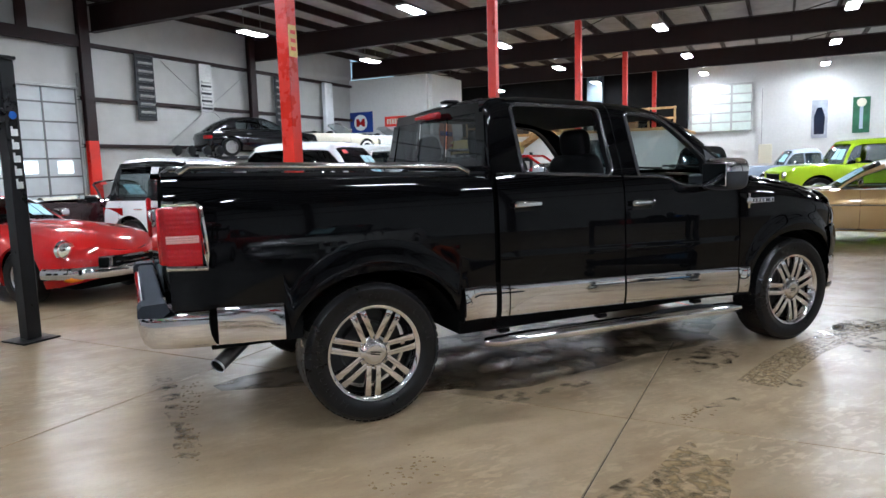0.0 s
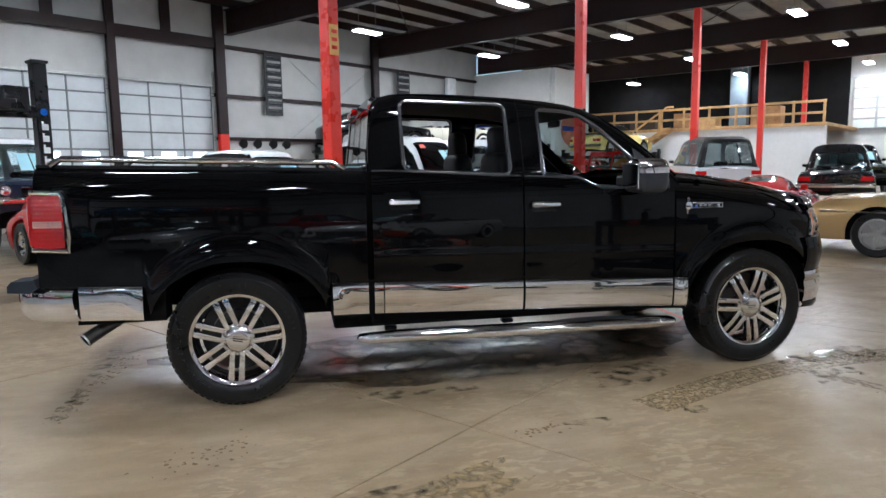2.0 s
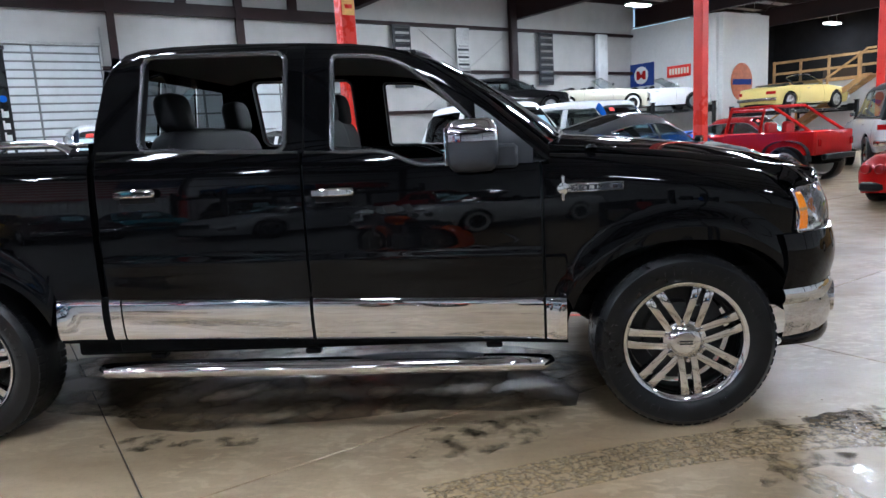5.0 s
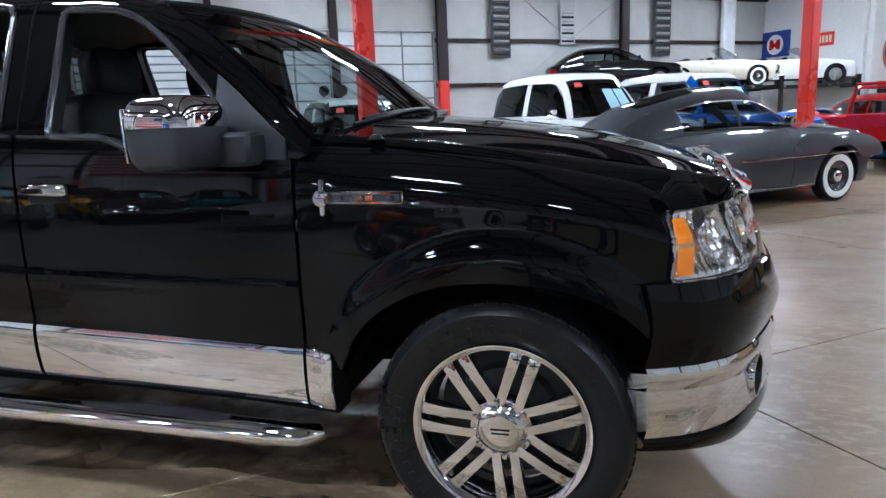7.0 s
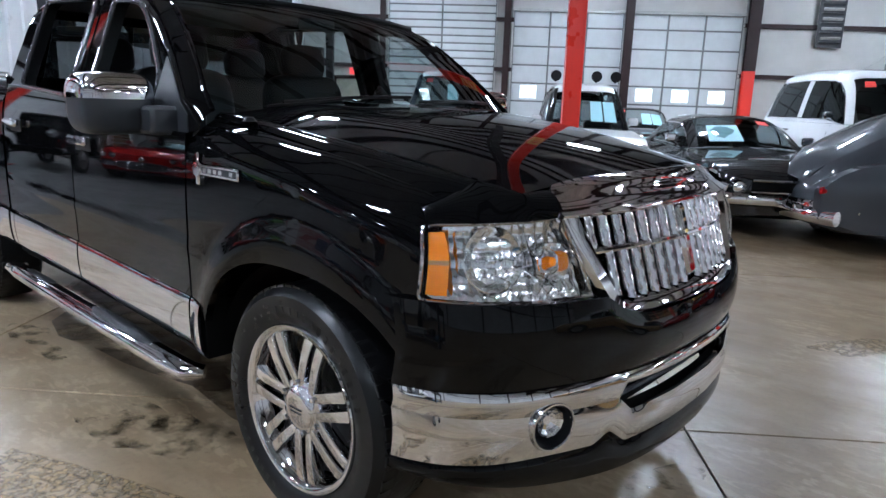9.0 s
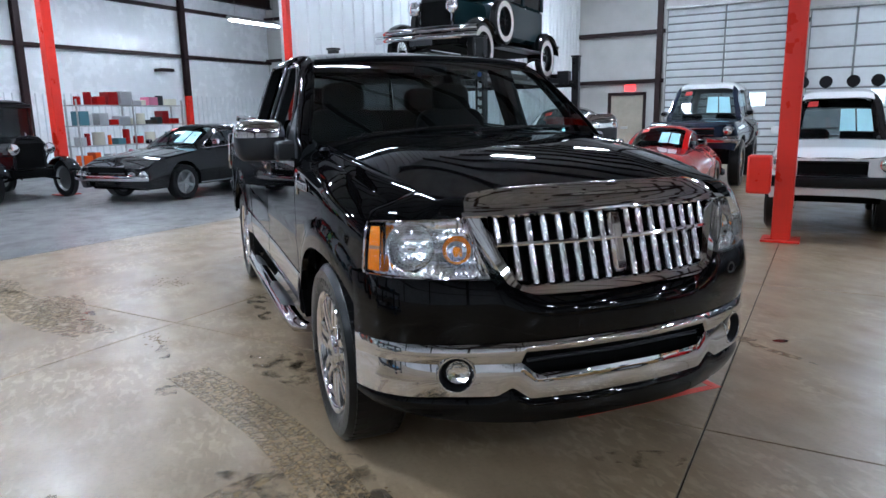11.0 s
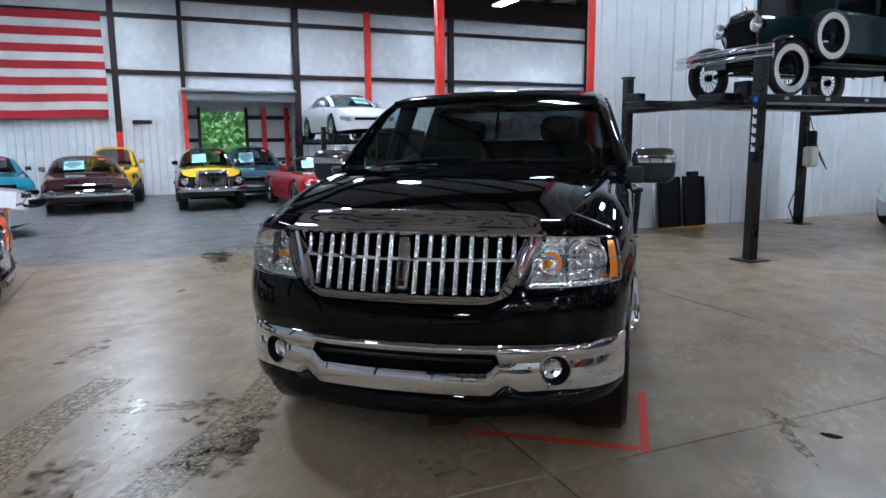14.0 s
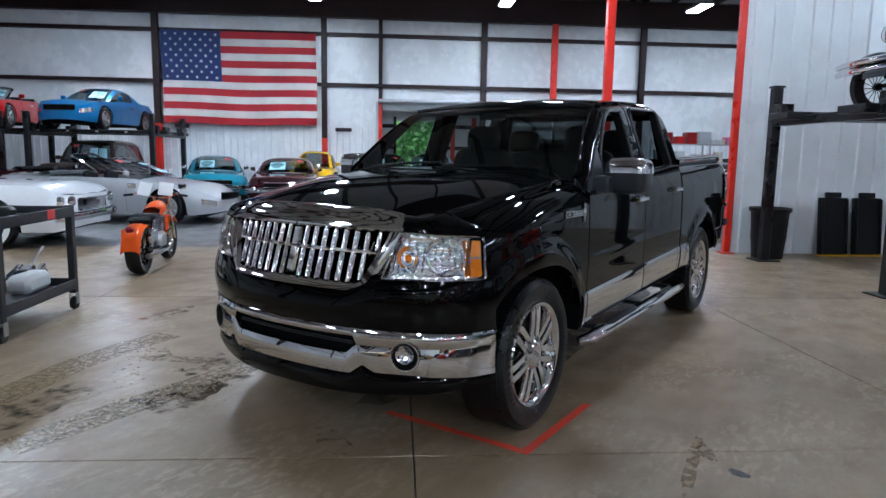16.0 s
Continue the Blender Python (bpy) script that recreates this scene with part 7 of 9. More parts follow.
# ---- car lifts and the cars on them ----
def lift(m, length, wide, deck_z, label, tall=None):
    tall = tall or deck_z + 0.42
    ob = thing("car_lift", label, "car lift", m, "four-post lifts")
    for sx in (-1, 1):
        for sy in (-1, 1):
            x, y = sx * length * 0.44, sy * wide / 2
            post = part("post", Shape().box((x - 0.065, y - 0.065, 0.015), (x + 0.065, y + 0.065, tall), 0.008), LIFT_BLACK, ob)
            part("foot_plate", Shape().box((x - 0.17, y - 0.17, 0.001), (x + 0.17, y + 0.17, 0.016), 0.003), LIFT_BLACK, post)
            part("post_cap", Shape().box((x - 0.08, y - 0.08, tall), (x + 0.08, y + 0.08, tall + 0.03), 0.005), LIFT_BLACK, post)
            part("carriage", Shape().box((x - 0.09, y - sy * 0.22 - 0.1, deck_z - 0.12), (x + 0.09, y - sy * 0.22 + 0.12, deck_z + 0.14), 0.01), LIFT_BLACK, post)
        part("cross_beam", Shape().box((sx * length * 0.44 - 0.06, -wide / 2, deck_z - 0.16), (sx * length * 0.44 + 0.06, wide / 2, deck_z - 0.04), 0.008), LIFT_BLACK, ob)
    for sy in (-1, 1):
        run = part("runway", Shape().box((-length / 2, sy * 0.74 - 0.24, deck_z - 0.1), (length / 2, sy * 0.74 + 0.24, deck_z), 0.01), LIFT_BLACK, ob)
        for x in steps(-length / 2 + 0.3, length / 2 - 0.3, 5):
            part("runway_bolt", Shape().box((x - 0.04, sy * 0.985 - 0.004, deck_z - 0.07), (x + 0.04, sy * 0.985 + 0.004, deck_z - 0.03), 0.003), GALV, run)
        part("wheel_stop", Shape().box((length / 2 - 0.12, sy * 0.74 - 0.22, deck_z), (length / 2 - 0.04, sy * 0.74 + 0.22, deck_z + 0.1), 0.01), LIFT_BLACK, run)
    return ob


def vintage(name, label, m, body, L, W, cab, fender, r, style, truck_body=False, spare=True):
    """An upright old car: radiator, hood, cabin, swept mudguards, wire wheels."""
    ob = thing(name, label, "car", m, "cars on show")
    h = L / 2
    ax = (h - 0.62, -h + 0.62)
    part("hood", Shape().grid(lambda u, v: (cab[1] + (ax[0] + 0.05 - cab[1]) * u, (0.40 - 0.10 * u) * math.copysign(min(1, abs(math.sin((v - 0.5) * math.pi)) ** 0.6), v - 0.5), 0.62 + (0.58 - 0.03 * u) * min(1, 1.0 - abs(2 * v - 1) ** 4)), 8, 16), body, ob)
    rad = part("radiator", Shape().box((ax[0] + 0.03, -0.29, 0.60), (ax[0] + 0.11, 0.29, 1.20), 0.04), BLACK_SATIN, ob)
    part("radiator_shell", Shape().tube([(ax[0] + 0.11, -0.29, 0.62), (ax[0] + 0.11, -0.29, 1.1), (ax[0] + 0.11, -0.2, 1.2), (ax[0] + 0.11, 0, 1.23), (ax[0] + 0.11, 0.2, 1.2), (ax[0] + 0.11, 0.29, 1.1), (ax[0] + 0.11, 0.29, 0.62)], 0.025, 8), CHROME if spare else BLACK_SATIN, rad)
    part("radiator_cap", Shape().lathe([(0.03, 0.0), (0.035, 0.03), (0.015, 0.05), (0.012, 0.1), (0.0, 0.11)], (ax[0] + 0.06, 0, 1.2), "z", 12), CHROME, rad)
    part("grille_slats", Shape().box((ax[0] + 0.112, -0.26, 0.64), (ax[0] + 0.118, 0.26, 1.1)), DEEP_BLACK, rad)
    x0, x1, zr = cab
    belt = 1.22
    part("cabin", Shape().box((x0, -W / 2 + 0.18, 0.58), (x1, W / 2 - 0.18, belt), 0.06), body, ob)
    part("roof", Shape().grid(lambda u, v: (x0 - 0.02 + (x1 - x0 + 0.14) * u, (2 * v - 1) * (W / 2 - 0.19), zr - 0.10 * abs(2 * v - 1) ** 5 - 0.05 * abs(2 * u - 1) ** 6), 10, 12).box((x0, -W / 2 + 0.2, zr - 0.16), (x1 + 0.1, W / 2 - 0.2, zr - 0.08), 0.02), BLACK_SATIN, ob)
    for x in (x0 + 0.03, (x0 + x1) / 2, x1 - 0.03):
        for s in (-1, 1):
            part("pillar", Shape().box((x - 0.045, s * (W / 2 - 0.21) - 0.03, belt - 0.02), (x + 0.045, s * (W / 2 - 0.21) + 0.03, zr - 0.08), 0.01), body, ob)
    for s in (-1, 1):
        for a, b in ((x0 + 0.07, (x0 + x1) / 2 - 0.05), ((x0 + x1) / 2 + 0.05, x1 - 0.07)):
            part("side_window", Shape().box((a, s * (W / 2 - 0.21) - 0.004, belt), (b, s * (W / 2 - 0.21) + 0.004, zr - 0.14)), GLASS_DARK, ob)
    part("windscreen", Shape().box((x1 - 0.02, -W / 2 + 0.24, belt), (x1 - 0.012, W / 2 - 0.24, zr - 0.14)), GLASS_DARK, ob)
    part("rear_panel", Shape().box((x0 - 0.01, -W / 2 + 0.2, belt - 0.02), (x0 + 0.03, W / 2 - 0.2, zr - 0.1), 0.01), body, ob)
    part("chassis", Shape().box((-h + 0.15, -0.42, 0.44), (h - 0.45, 0.42, 0.60), 0.02), DEEP_BLACK, ob)
    for s in (-1, 1):
        part("running_board", Shape().box((ax[1] + 0.42, s * (W / 2 - 0.16) - 0.13, 0.42), (ax[0] - 0.5, s * (W / 2 - 0.16) + 0.13, 0.46), 0.01), BLACK_SATIN, ob)
        for xa, front in ((ax[0], True), (ax[1], False)):
            def guard_(u, v, xa=xa, front=front, s=s):
                t = math.pi * (0.12 + 0.93 * u) if front else math.pi * (-0.05 + 0.98 * u)
                rr = r + 0.09
                x, z = xa + rr * math.cos(t), r + rr * math.sin(t)
                if front and u > 0.72:
                    k = (u - 0.72) / 0.28
                    x, z = xa - rr * 0.75 - 0.45 * k, r + rr * 0.62 - (r + rr * 0.62 - 0.46) * k
                return (x, s * (W / 2 - 0.16 + (v - 0.5) * 0.27), z - 0.05 * abs(2 * v - 1) ** 2.5)
            part("mudguard", Shape().grid(guard_, 26, 8), fender, ob, "swept mudguard")
            road_wheel(ob, xa, s, W / 2 - 0.14, r, style, 0.12)
        hl = part("head_lamp", Shape().lathe([(0.0, -0.16), (0.06, -0.13), (0.105, -0.03), (0.11, 0.0), (0.10, 0.012)], (ax[0] + 0.22, s * 0.34, 1.0), "x", 20), CHROME, ob, "bowl-shaped chrome head lamp")
        part("lamp_glass", Shape().lathe([(0.0, 0.03), (0.06, 0.025), (0.10, 0.008)], (ax[0] + 0.22, s * 0.34, 1.0), "x", 20), REFLECTOR, hl)
        part("lamp_bar", Shape().tube([(ax[0] + 0.15, s * 0.34, 0.9), (ax[0] + 0.12, s * 0.27, 0.72)], 0.014, 6), BLACK_SATIN, hl)
        part("front_spring", Shape().tube([(ax[0], s * 0.6, r), (ax[0], s * 0.2, r + 0.1)], 0.025, 6), DEEP_BLACK, ob)
        if spare:
            w = road_wheel(ob, ax[0] - 0.72, s, W / 2 - 0.12, r * 0.98, style, 0.12)
            w.matrix_basis = pose(ax[0] - 0.74, s * (W / 2 - 0.12), 0.46 + r, 0, 0, 0 if s < 0 else 180)
    if spare:
        for z in (0.52, 0.62):
            part("front_bumper_bar", Shape().tube([(h - 0.02 - 0.12 * abs(t) ** 3, t * W * 0.52, z) for t in steps(-1, 1, 12)], 0.03, 8, 1.5), CHROME, ob)
            part("rear_bumper_bar", Shape().tube([(-h - 0.06, t * 0.75, z) for t in steps(-1, 1, 6)], 0.026, 8), CHROME, ob)
        part("plate", Shape().box((h - 0.03, -0.2, 0.40), (h - 0.02, 0.2, 0.52)), GREY_PLASTIC, ob)
    if truck_body:
        slats = part("cargo_floor", Shape().box((-h - 0.3, -0.75, 0.66), (x0 - 0.06, 0.75, 0.74), 0.01), CRATE, ob)
        for s in (-1, 1):
            for k in range(4):
                part("cargo_slat", Shape().box((-h - 0.3, s * 0.74 - 0.02, 0.78 + k * 0.15), (x0 - 0.08, s * 0.74 + 0.02, 0.89 + k * 0.15), 0.006), CRATE, slats)
    return ob


lift(hall(-5.0, 1.75, 0, 90), 4.5, 2.55, 2.12, "black four-post car lift holding a vintage car", 2.5)
vintage("vintage_sedan", "dark green vintage sedan with whitewall wire wheels, raised on a lift", hall(-5.0, 2.2, 2.12, -90), DARK_GREEN, 3.9, 1.72, (-1.35, 0.45, 1.85), BLACK, 0.37, "wire")
lift(hall(-17.9, -1.7, 0, 0), 4.4, 2.4, 1.72, "black four-post lift holding a white coupe", 2.0)
car("white_modern_coupe", "white modern sports coupe raised on a lift", hall(-17.9, -1.75, 1.72, 3), WHITE, 4.6, 1.82, [(-2.3, 0.8), (-2.0, 0.95), (0.6, 0.93), (1.8, 0.82), (2.25, 0.6)], 0.2, (1.35, -1.3), 0.33, (-1.7, -0.8, 0.05, 0.8, 1.33), "alloy", "slim", "none", end=0.5, power=2.2, grille="dark", grille_z=(0.50, 0.545))
vintage("vintage_truck", "black vintage flatbed truck with a wooden slatted body", hall(-14.1, -1.4, 0, 0), BLACK, 3.5, 1.7, (-0.75, 0.25, 1.95), BLACK, 0.37, "plain", True, False)
lift(hall(-16.6, -14.1, 0, 90), 4.4, 2.6, 2.0, "black four-post lift holding a blue roadster", 2.4)
car("blue_hardtop_roadster", "metallic blue small roadster raised on a lift", hall(-17.2, -14.3, 2.0, -6), paint("bright_blue", (0.02, 0.16, 0.38), 0.2, 0.3), 4.0, 1.68, LOWCAR, 0.18, (1.15, -1.12), 0.3, (-1.0, -0.55, 0.05, 0.6, 1.18), "alloy", "slim", "none", end=0.55, power=2.1)
lift(hall(-16.6, -17.3, 0, 90), 4.4, 2.6, 2.0, "black four-post lift holding a red convertible", 2.4)
car("red_modern_roadster", "red open roadster raised on a lift", hall(-17.0, -17.1, 2.0, 8), RED, 4.2, 1.75, LOWCAR, 0.18, (1.2, -1.15), 0.31, (-0.9, 0, 0.05, 0.6, 1.14), "alloy", "slim", "none", open_top=True, end=0.55, power=2.1)
for a, b, nm, lb, pt, cabv, st, op, turn in ((12.6, 11.6, "black_sedan", "black modern sedan raised on a lift", BLACK, (-2.0, -1.1, 0.1, 0.95, 1.42), "alloy", False, -25),
        (16.6, 11.2, "cream_convertible", "cream vintage convertible raised on a lift", CREAM, (-1.0, 0, 0.3, 0.8, 1.36), "white", True, -22), (20.3, 11.0, "white_luxury_convertible", "white modern convertible raised on a lift", WHITE, (-1.0, 0, 0.2, 0.85, 1.34), "alloy", True, -30)):
    lift(hall(a, b, 0, turn), 4.6, 2.6, 2.05, f"black four-post lift holding a {nm.replace('_', ' ')}", 2.3)
    car(nm, lb, hall(a, b, 2.05, turn), pt, 4.6, 1.8, SEDAN, 0.22, (1.4, -1.35), 0.33, cabv, st, "slim" if st == "alloy" else "round", "none" if st == "alloy" else "chrome", open_top=op, end=0.4, papers=False)
lift(hall(23.4, 6.6, 0, -8), 4.6, 2.6, 1.75, "black four-post lift holding a pale yellow convertible", 2.0)
car("yellow_convertible", "pale yellow vintage convertible raised on a lift", hall(23.4, 6.6, 1.75, -8), PALE_YELLOW, 4.7, 1.8, SEDAN, 0.22, (1.4, -1.35), 0.33, (-1.2, 0, 0.2, 0.85, 1.36), "alloy", "quad", "chrome", BLACK_SATIN, open_top=True, papers=False)

# ---- flag on the wall ----
flag = thing("flag", "large striped red, white and blue cloth flag hung on the wall", "flag", HALL)
F_B, F_Z, F_W, F_H = -13.66, 2.43, 5.2, 3.09
FA = A0 + 0.46


def cloth(b, z, off=0.0):
    """A spot of the hanging cloth, with soft folds and a slight sag."""
    u, v = (b - F_B) / F_W, (z - F_Z) / F_H
    return (FA + off + 0.02 * math.sin(7 * u + 2 * v) + 0.012 * math.sin(19 * u + 5 * v) + 0.01 * math.sin(11 * v), b + 0.02 * math.sin(5 * v), z - 0.03 * math.sin(math.pi * u) * (1 - v) + 0.02 * math.sin(9 * u) * (1 - v))


for k in range(13):
    z0, z1 = F_Z + F_H * (12 - k) / 13, F_Z + F_H * (13 - k) / 13
    b0 = F_B if k > 6 else F_B + 1.98
    part("stripe", Shape().grid(lambda u, v: cloth(b0 + (F_B + F_W - b0) * u, z0 + (z1 - z0) * v), 30, 3), CLOTH_RED if k % 2 == 0 else CLOTH_WHITE, flag)
canton_z = F_Z + F_H * 6 / 13
canton = part("canton", Shape().grid(lambda u, v: cloth(F_B + 1.98 * u, canton_z + (F_Z + F_H - canton_z) * v), 16, 14), CLOTH_BLUE, flag, "dark blue corner field with white stars")
star = [(math.sin(math.pi * i / 5) * (0.062 if i % 2 == 0 else 0.026), math.cos(math.pi * i / 5) * (0.062 if i % 2 == 0 else 0.026)) for i in range(10)]
for row in range(9):
    for col in range(6 - row % 2):
        cb = F_B + 1.98 * (0.085 + 0.166 * col + (0.083 if row % 2 else 0))
        cz = canton_z + (F_Z + F_H - canton_z) * (0.93 - 0.107 * row)
        part("star", Shape().add([cloth(cb + x, cz + y, 0.006) for x, y in star], [tuple(range(10))]), CLOTH_WHITE, canton)

# ---- wall vents, cables and brackets on the door wall ----
def wall_vent(a0, a1, z0, z1, label, split):
    v = thing("wall_vent", label, "vent", hall(0, 13.7), "wall vents")
    part("vent_frame", Shape().box((a0, -0.2, z0), (a1, -0.17, z1), 0.008), GREY_PLASTIC if split else GALV, v)
    z = z0 + 0.1
    k = 0
    while z < (z1 - 0.1 if split else z0 + (z1 - z0) * 0.6):
        part("vent_slat", Shape().prism([(-0.2, z), (-0.235, z + 0.05), (-0.235, z + 0.075), (-0.2, z + 0.085)], "x", a0 + 0.07 + (0.05 if k % 2 else 0), a1 - 0.07), GALV if k % 2 else GREY_PLASTIC, v)
        z += 0.14
        k += 1
    return v


wall_vent(8.88, 9.66, 3.35, 5.6, "dark louvred metal wall vent", True)
wall_vent(11.72, 12.36, 3.8, 5.6, "grey metal wall vent with louvres below", False)
wall_vent(15.98, 16.82, 3.42, 5.58, "dark louvred metal wall vent", True)
solo("downpipe_duct", Shape().box((19.35, 13.3, 2.3), (20.0, 13.5, 5.62), 0.03), LINER, "white boxed duct on the wall", "duct", HALL)
for a0, z0, a1, z1 in ((10.1, 5.5, 14.4, 2.5), (10.1, 2.5, 14.4, 5.5), (15.2, 2.6, 17.4, 3.9)):
    solo("brace_cable", Shape().tube([(a0, 13.62, z0), (a1, 13.62, z1)], 0.014, 5), GALV, "thin steel brace cable across the wall", "cable", HALL, "brace cables")
for b, z, w in ((-7.75, 2.3, 0.5), (-13.2, 2.32, 0.4), (7.9, 3.3, 0.5)):
    solo("wall_bracket", Shape().box((A0 + 0.2, b - 0.06, z - 0.05), (A0 + 0.6, b + 0.06, z + 0.05), 0.01).box((A0 + 0.5, b - 0.06, z - 0.06), (A0 + 0.62, b + w, z + 0.06), 0.015), OXIDE, "small brown steel bracket on the wall", "bracket", HALL)

# ---- signs, poster, shutter ----
sign = thing("enamel_sign", "square blue enamel sign with a white and red shape", "sign", hall(21.98, 13.05))
part("sign_face", Shape().box((-0.03, -0.72, 3.3), (0.0, 0.72, 4.34), 0.008), paint("sign_blue", (0.02, 0.05, 0.25)), sign)
part("sign_disc", Shape().lathe([(0.0, -0.012), (0.4, -0.012), (0.4, 0.0)], (-0.03, 0, 3.8), "x", 28), WHITE, sign)
part("sign_shape", Shape().prism([(-0.26, 3.6), (-0.26, 4.0), (-0.12, 4.0), (0, 3.82), (0.12, 4.0), (0.26, 4.0), (0.26, 3.6), (0.14, 3.6), (0, 3.72), (-0.14, 3.6)], "x", -0.055, -0.043), RED, sign)
red_sign = thing("red_wall_sign", "long red sign with pale letter bars", "sign", hall(21.98, 11.0))
part("sign_face", Shape().box((-0.03, -0.62, 3.52), (0.0, 0.62, 4.02), 0.008), RED_STEEL, red_sign)
for k in range(7):
    part("letter_bar", Shape().box((-0.036, -0.52 + k * 0.15, 3.64), (-0.03, -0.42 + k * 0.15, 3.9)), CREAM, red_sign)
disc = thing("round_sign", "large round orange and blue enamel sign", "sign", hall(23.55, 8.98))
part("sign_face", Shape().lathe([(0.0, -0.02), (0.78, -0.02), (0.8, -0.01), (0.8, 0.0)], (0, 0, 3.1), "y", 36), surface("worn_orange", (0.48, 0.15, 0.07), 0.5, 0, 0.2, 8), disc)
part("sign_band", Shape().box((-0.7, -0.03, 2.98), (0.7, -0.021, 3.22)), paint("sign_blue", (0.02, 0.05, 0.25)), disc)
shutter = thing("roller_shutter", "half-raised pale sectional shutter in the far wall", "door", hall(33.88, -4.8), kind="structure")
for r in range(5):
    for c in range(3):
        part("shutter_panel", Shape().box((-0.08, 0.06 + c * 1.06, 2.98 + r * 0.51), (-0.04, 1.0 + c * 1.06, 3.40 + r * 0.51), 0.01), surface("pale_shutter", (0.6, 0.66, 0.62), 0.4, 0, 0.08, 6) if "pale_shutter" not in bpy.data.materials else bpy.data.materials["pale_shutter"], shutter)
part("shutter_frame", Shape().box((-0.04, 0, 2.92), (-0.01, 3.24, 5.56)), GALV, shutter)
for nm, b0, b1, z0, z1, col, lab in (("wall_poster", -8.43, -7.68, 2.36, 4.38, (0.36, 0.38, 0.44), "tall grey poster on the white wall"), ("green_banner", -10.33, -9.56, 2.56, 4.39, (0.02, 0.12, 0.06), "tall dark green banner on the white wall")):
    p = thing(nm, lab, "poster", hall(33.88, 0))
    part("print", Shape().box((-0.02, b0, z0), (0, b1, z1), 0.004), surface(nm + "_paper", col, 0.5, 0, 0.25, 3), p)
    c = (b0 + b1) / 2
    if nm == "wall_poster":
        part("dark_shape", Shape().prism([(c - 0.22, z0 + 0.2), (c - 0.26, z0 + 1.1), (c - 0.1, z0 + 1.6), (c + 0.12, z0 + 1.6), (c + 0.27, z0 + 1.1), (c + 0.24, z0 + 0.2)], "x", -0.026, -0.021), NAVY, p)
    else:
        part("pale_bar", Shape().box((-0.026, c - 0.08, z0 + 0.2), (-0.021, c + 0.08, z1 - 0.5)), ICE_BLUE, p)
        part("pale_oval", Shape().lathe([(0.0, -0.004), (0.22, -0.004), (0.22, 0.0)], (-0.022, c, z1 - 0.28), "x", 20), CREAM, p)
fuse = thing("fuse_cabinet", "cream metal fuse cabinet with conduit on the white wall", "cabinet", hall(33.88, -5.5))
part("box", Shape().box((-0.15, -0.34, 1.1), (0, 0.34, 2.15), 0.02), CREAM, fuse)
part("conduit", Shape().tube([(-0.05, 0.2, 2.15), (-0.05, 0.2, 5.2)], 0.03, 8), GALV, fuse)

# ---- mezzanine ----
mezz = thing("mezzanine", "storage loft with a white front wall and pine railing", "mezzanine", HALL, kind="structure")
part("front_wall", Shape().box((26.0, -1.9, 0), (26.15, 8.99, 2.86)), PLASTER, mezz)
part("deck", Shape().box((25.9, -1.9, 2.86), (33.8, 13.35, 3.0)), WOOD, mezz)
# back walls coloured black for the shade deep in the loft
part("shade_back", Shape().box((33.7, -1.45, 3.0), (33.88, 13.6, 7.1)).box((26.2, 13.4, 3.0), (33.7, 13.5, 7.1)), DARKNESS, mezz)
for k in range(10):
    b = -1.8 + k * 1.19
    part("rail_post", Shape().box((25.92, b - 0.045, 3.0), (26.0, b + 0.045, 3.95), 0.006), WOOD, mezz)
for z in (3.4, 3.88):
    part("rail_board", Shape().box((25.88, -1.88, z - 0.05), (25.92, 8.95, z + 0.05), 0.006), WOOD, mezz)
stairs = thing("loft_stairs", "steep pine stairs with a handrail up to the loft", "stairs", HALL)
for a in (25.0, 25.75):
    part("stringer", Shape().prism([(9.0, 0.0), (9.35, 0.0), (4.75, 3.0), (4.4, 3.0)], "x", a, a + 0.05), WOOD, stairs)
for k in range(15):
    b, z = 9.0 - k * 0.306, 0.19 + k * 0.2
    part("tread", Shape().box((25.05, b - 0.14, z - 0.04), (25.75, b + 0.14, z), 0.004), WOOD, stairs)
part("handrail", Shape().tube([(25.0, 9.1, 1.0), (25.0, 4.6, 3.95), (25.0, 4.3, 3.95)], 0.045, 4), WOOD, stairs)
for k in range(4):
    b, z = 8.6 - k * 1.25, 0.45 + k * 0.82
    part("baluster", Shape().box((24.96, b - 0.04, z), (25.04, b + 0.04, z + 0.95), 0.004), WOOD, stairs)
for b0, b1, z1, a0, mat_, lb in ((0.4, 1.7, 3.95, 28.0, CRATE, "orange-brown wooden storage crate in the loft"), (3.2, 4.3, 3.5, 27.6, WOOD, "pale timber storage box in the loft"), (4.7, 5.5, 3.85, 28.2, CRATE, "brown wooden crate in the loft"), (6.4, 7.8, 3.5, 28.0, BROWN, "dark covered bundle in the loft")):
    solo("storage_box", Shape().box((a0, b0, 3.0), (a0 + 0.9, b1, z1), 0.02), mat_, lb, "box", HALL, "boxes in the loft")
solo("loft_duct", Shape().box((32.9, 3.25, 3.0), (33.4, 4.17, 6.9), 0.02), DUCT_GREY, "pale blue square duct in the loft", "duct", HALL)

# ---- tape on the floor by the front wheel ----
tape = thing("floor_tape", "bright orange-red corner of tape stuck on the floor", "tape", pose(0, 0, 0))
part("tape_strip", Shape().box((3.02, 1.04, 0.0), (3.85, 1.09, 0.0012)), TAPE, tape)
part("tape_strip", Shape().box((3.802, 0.18, 0.0), (3.85, 1.036, 0.0012)), TAPE, tape)

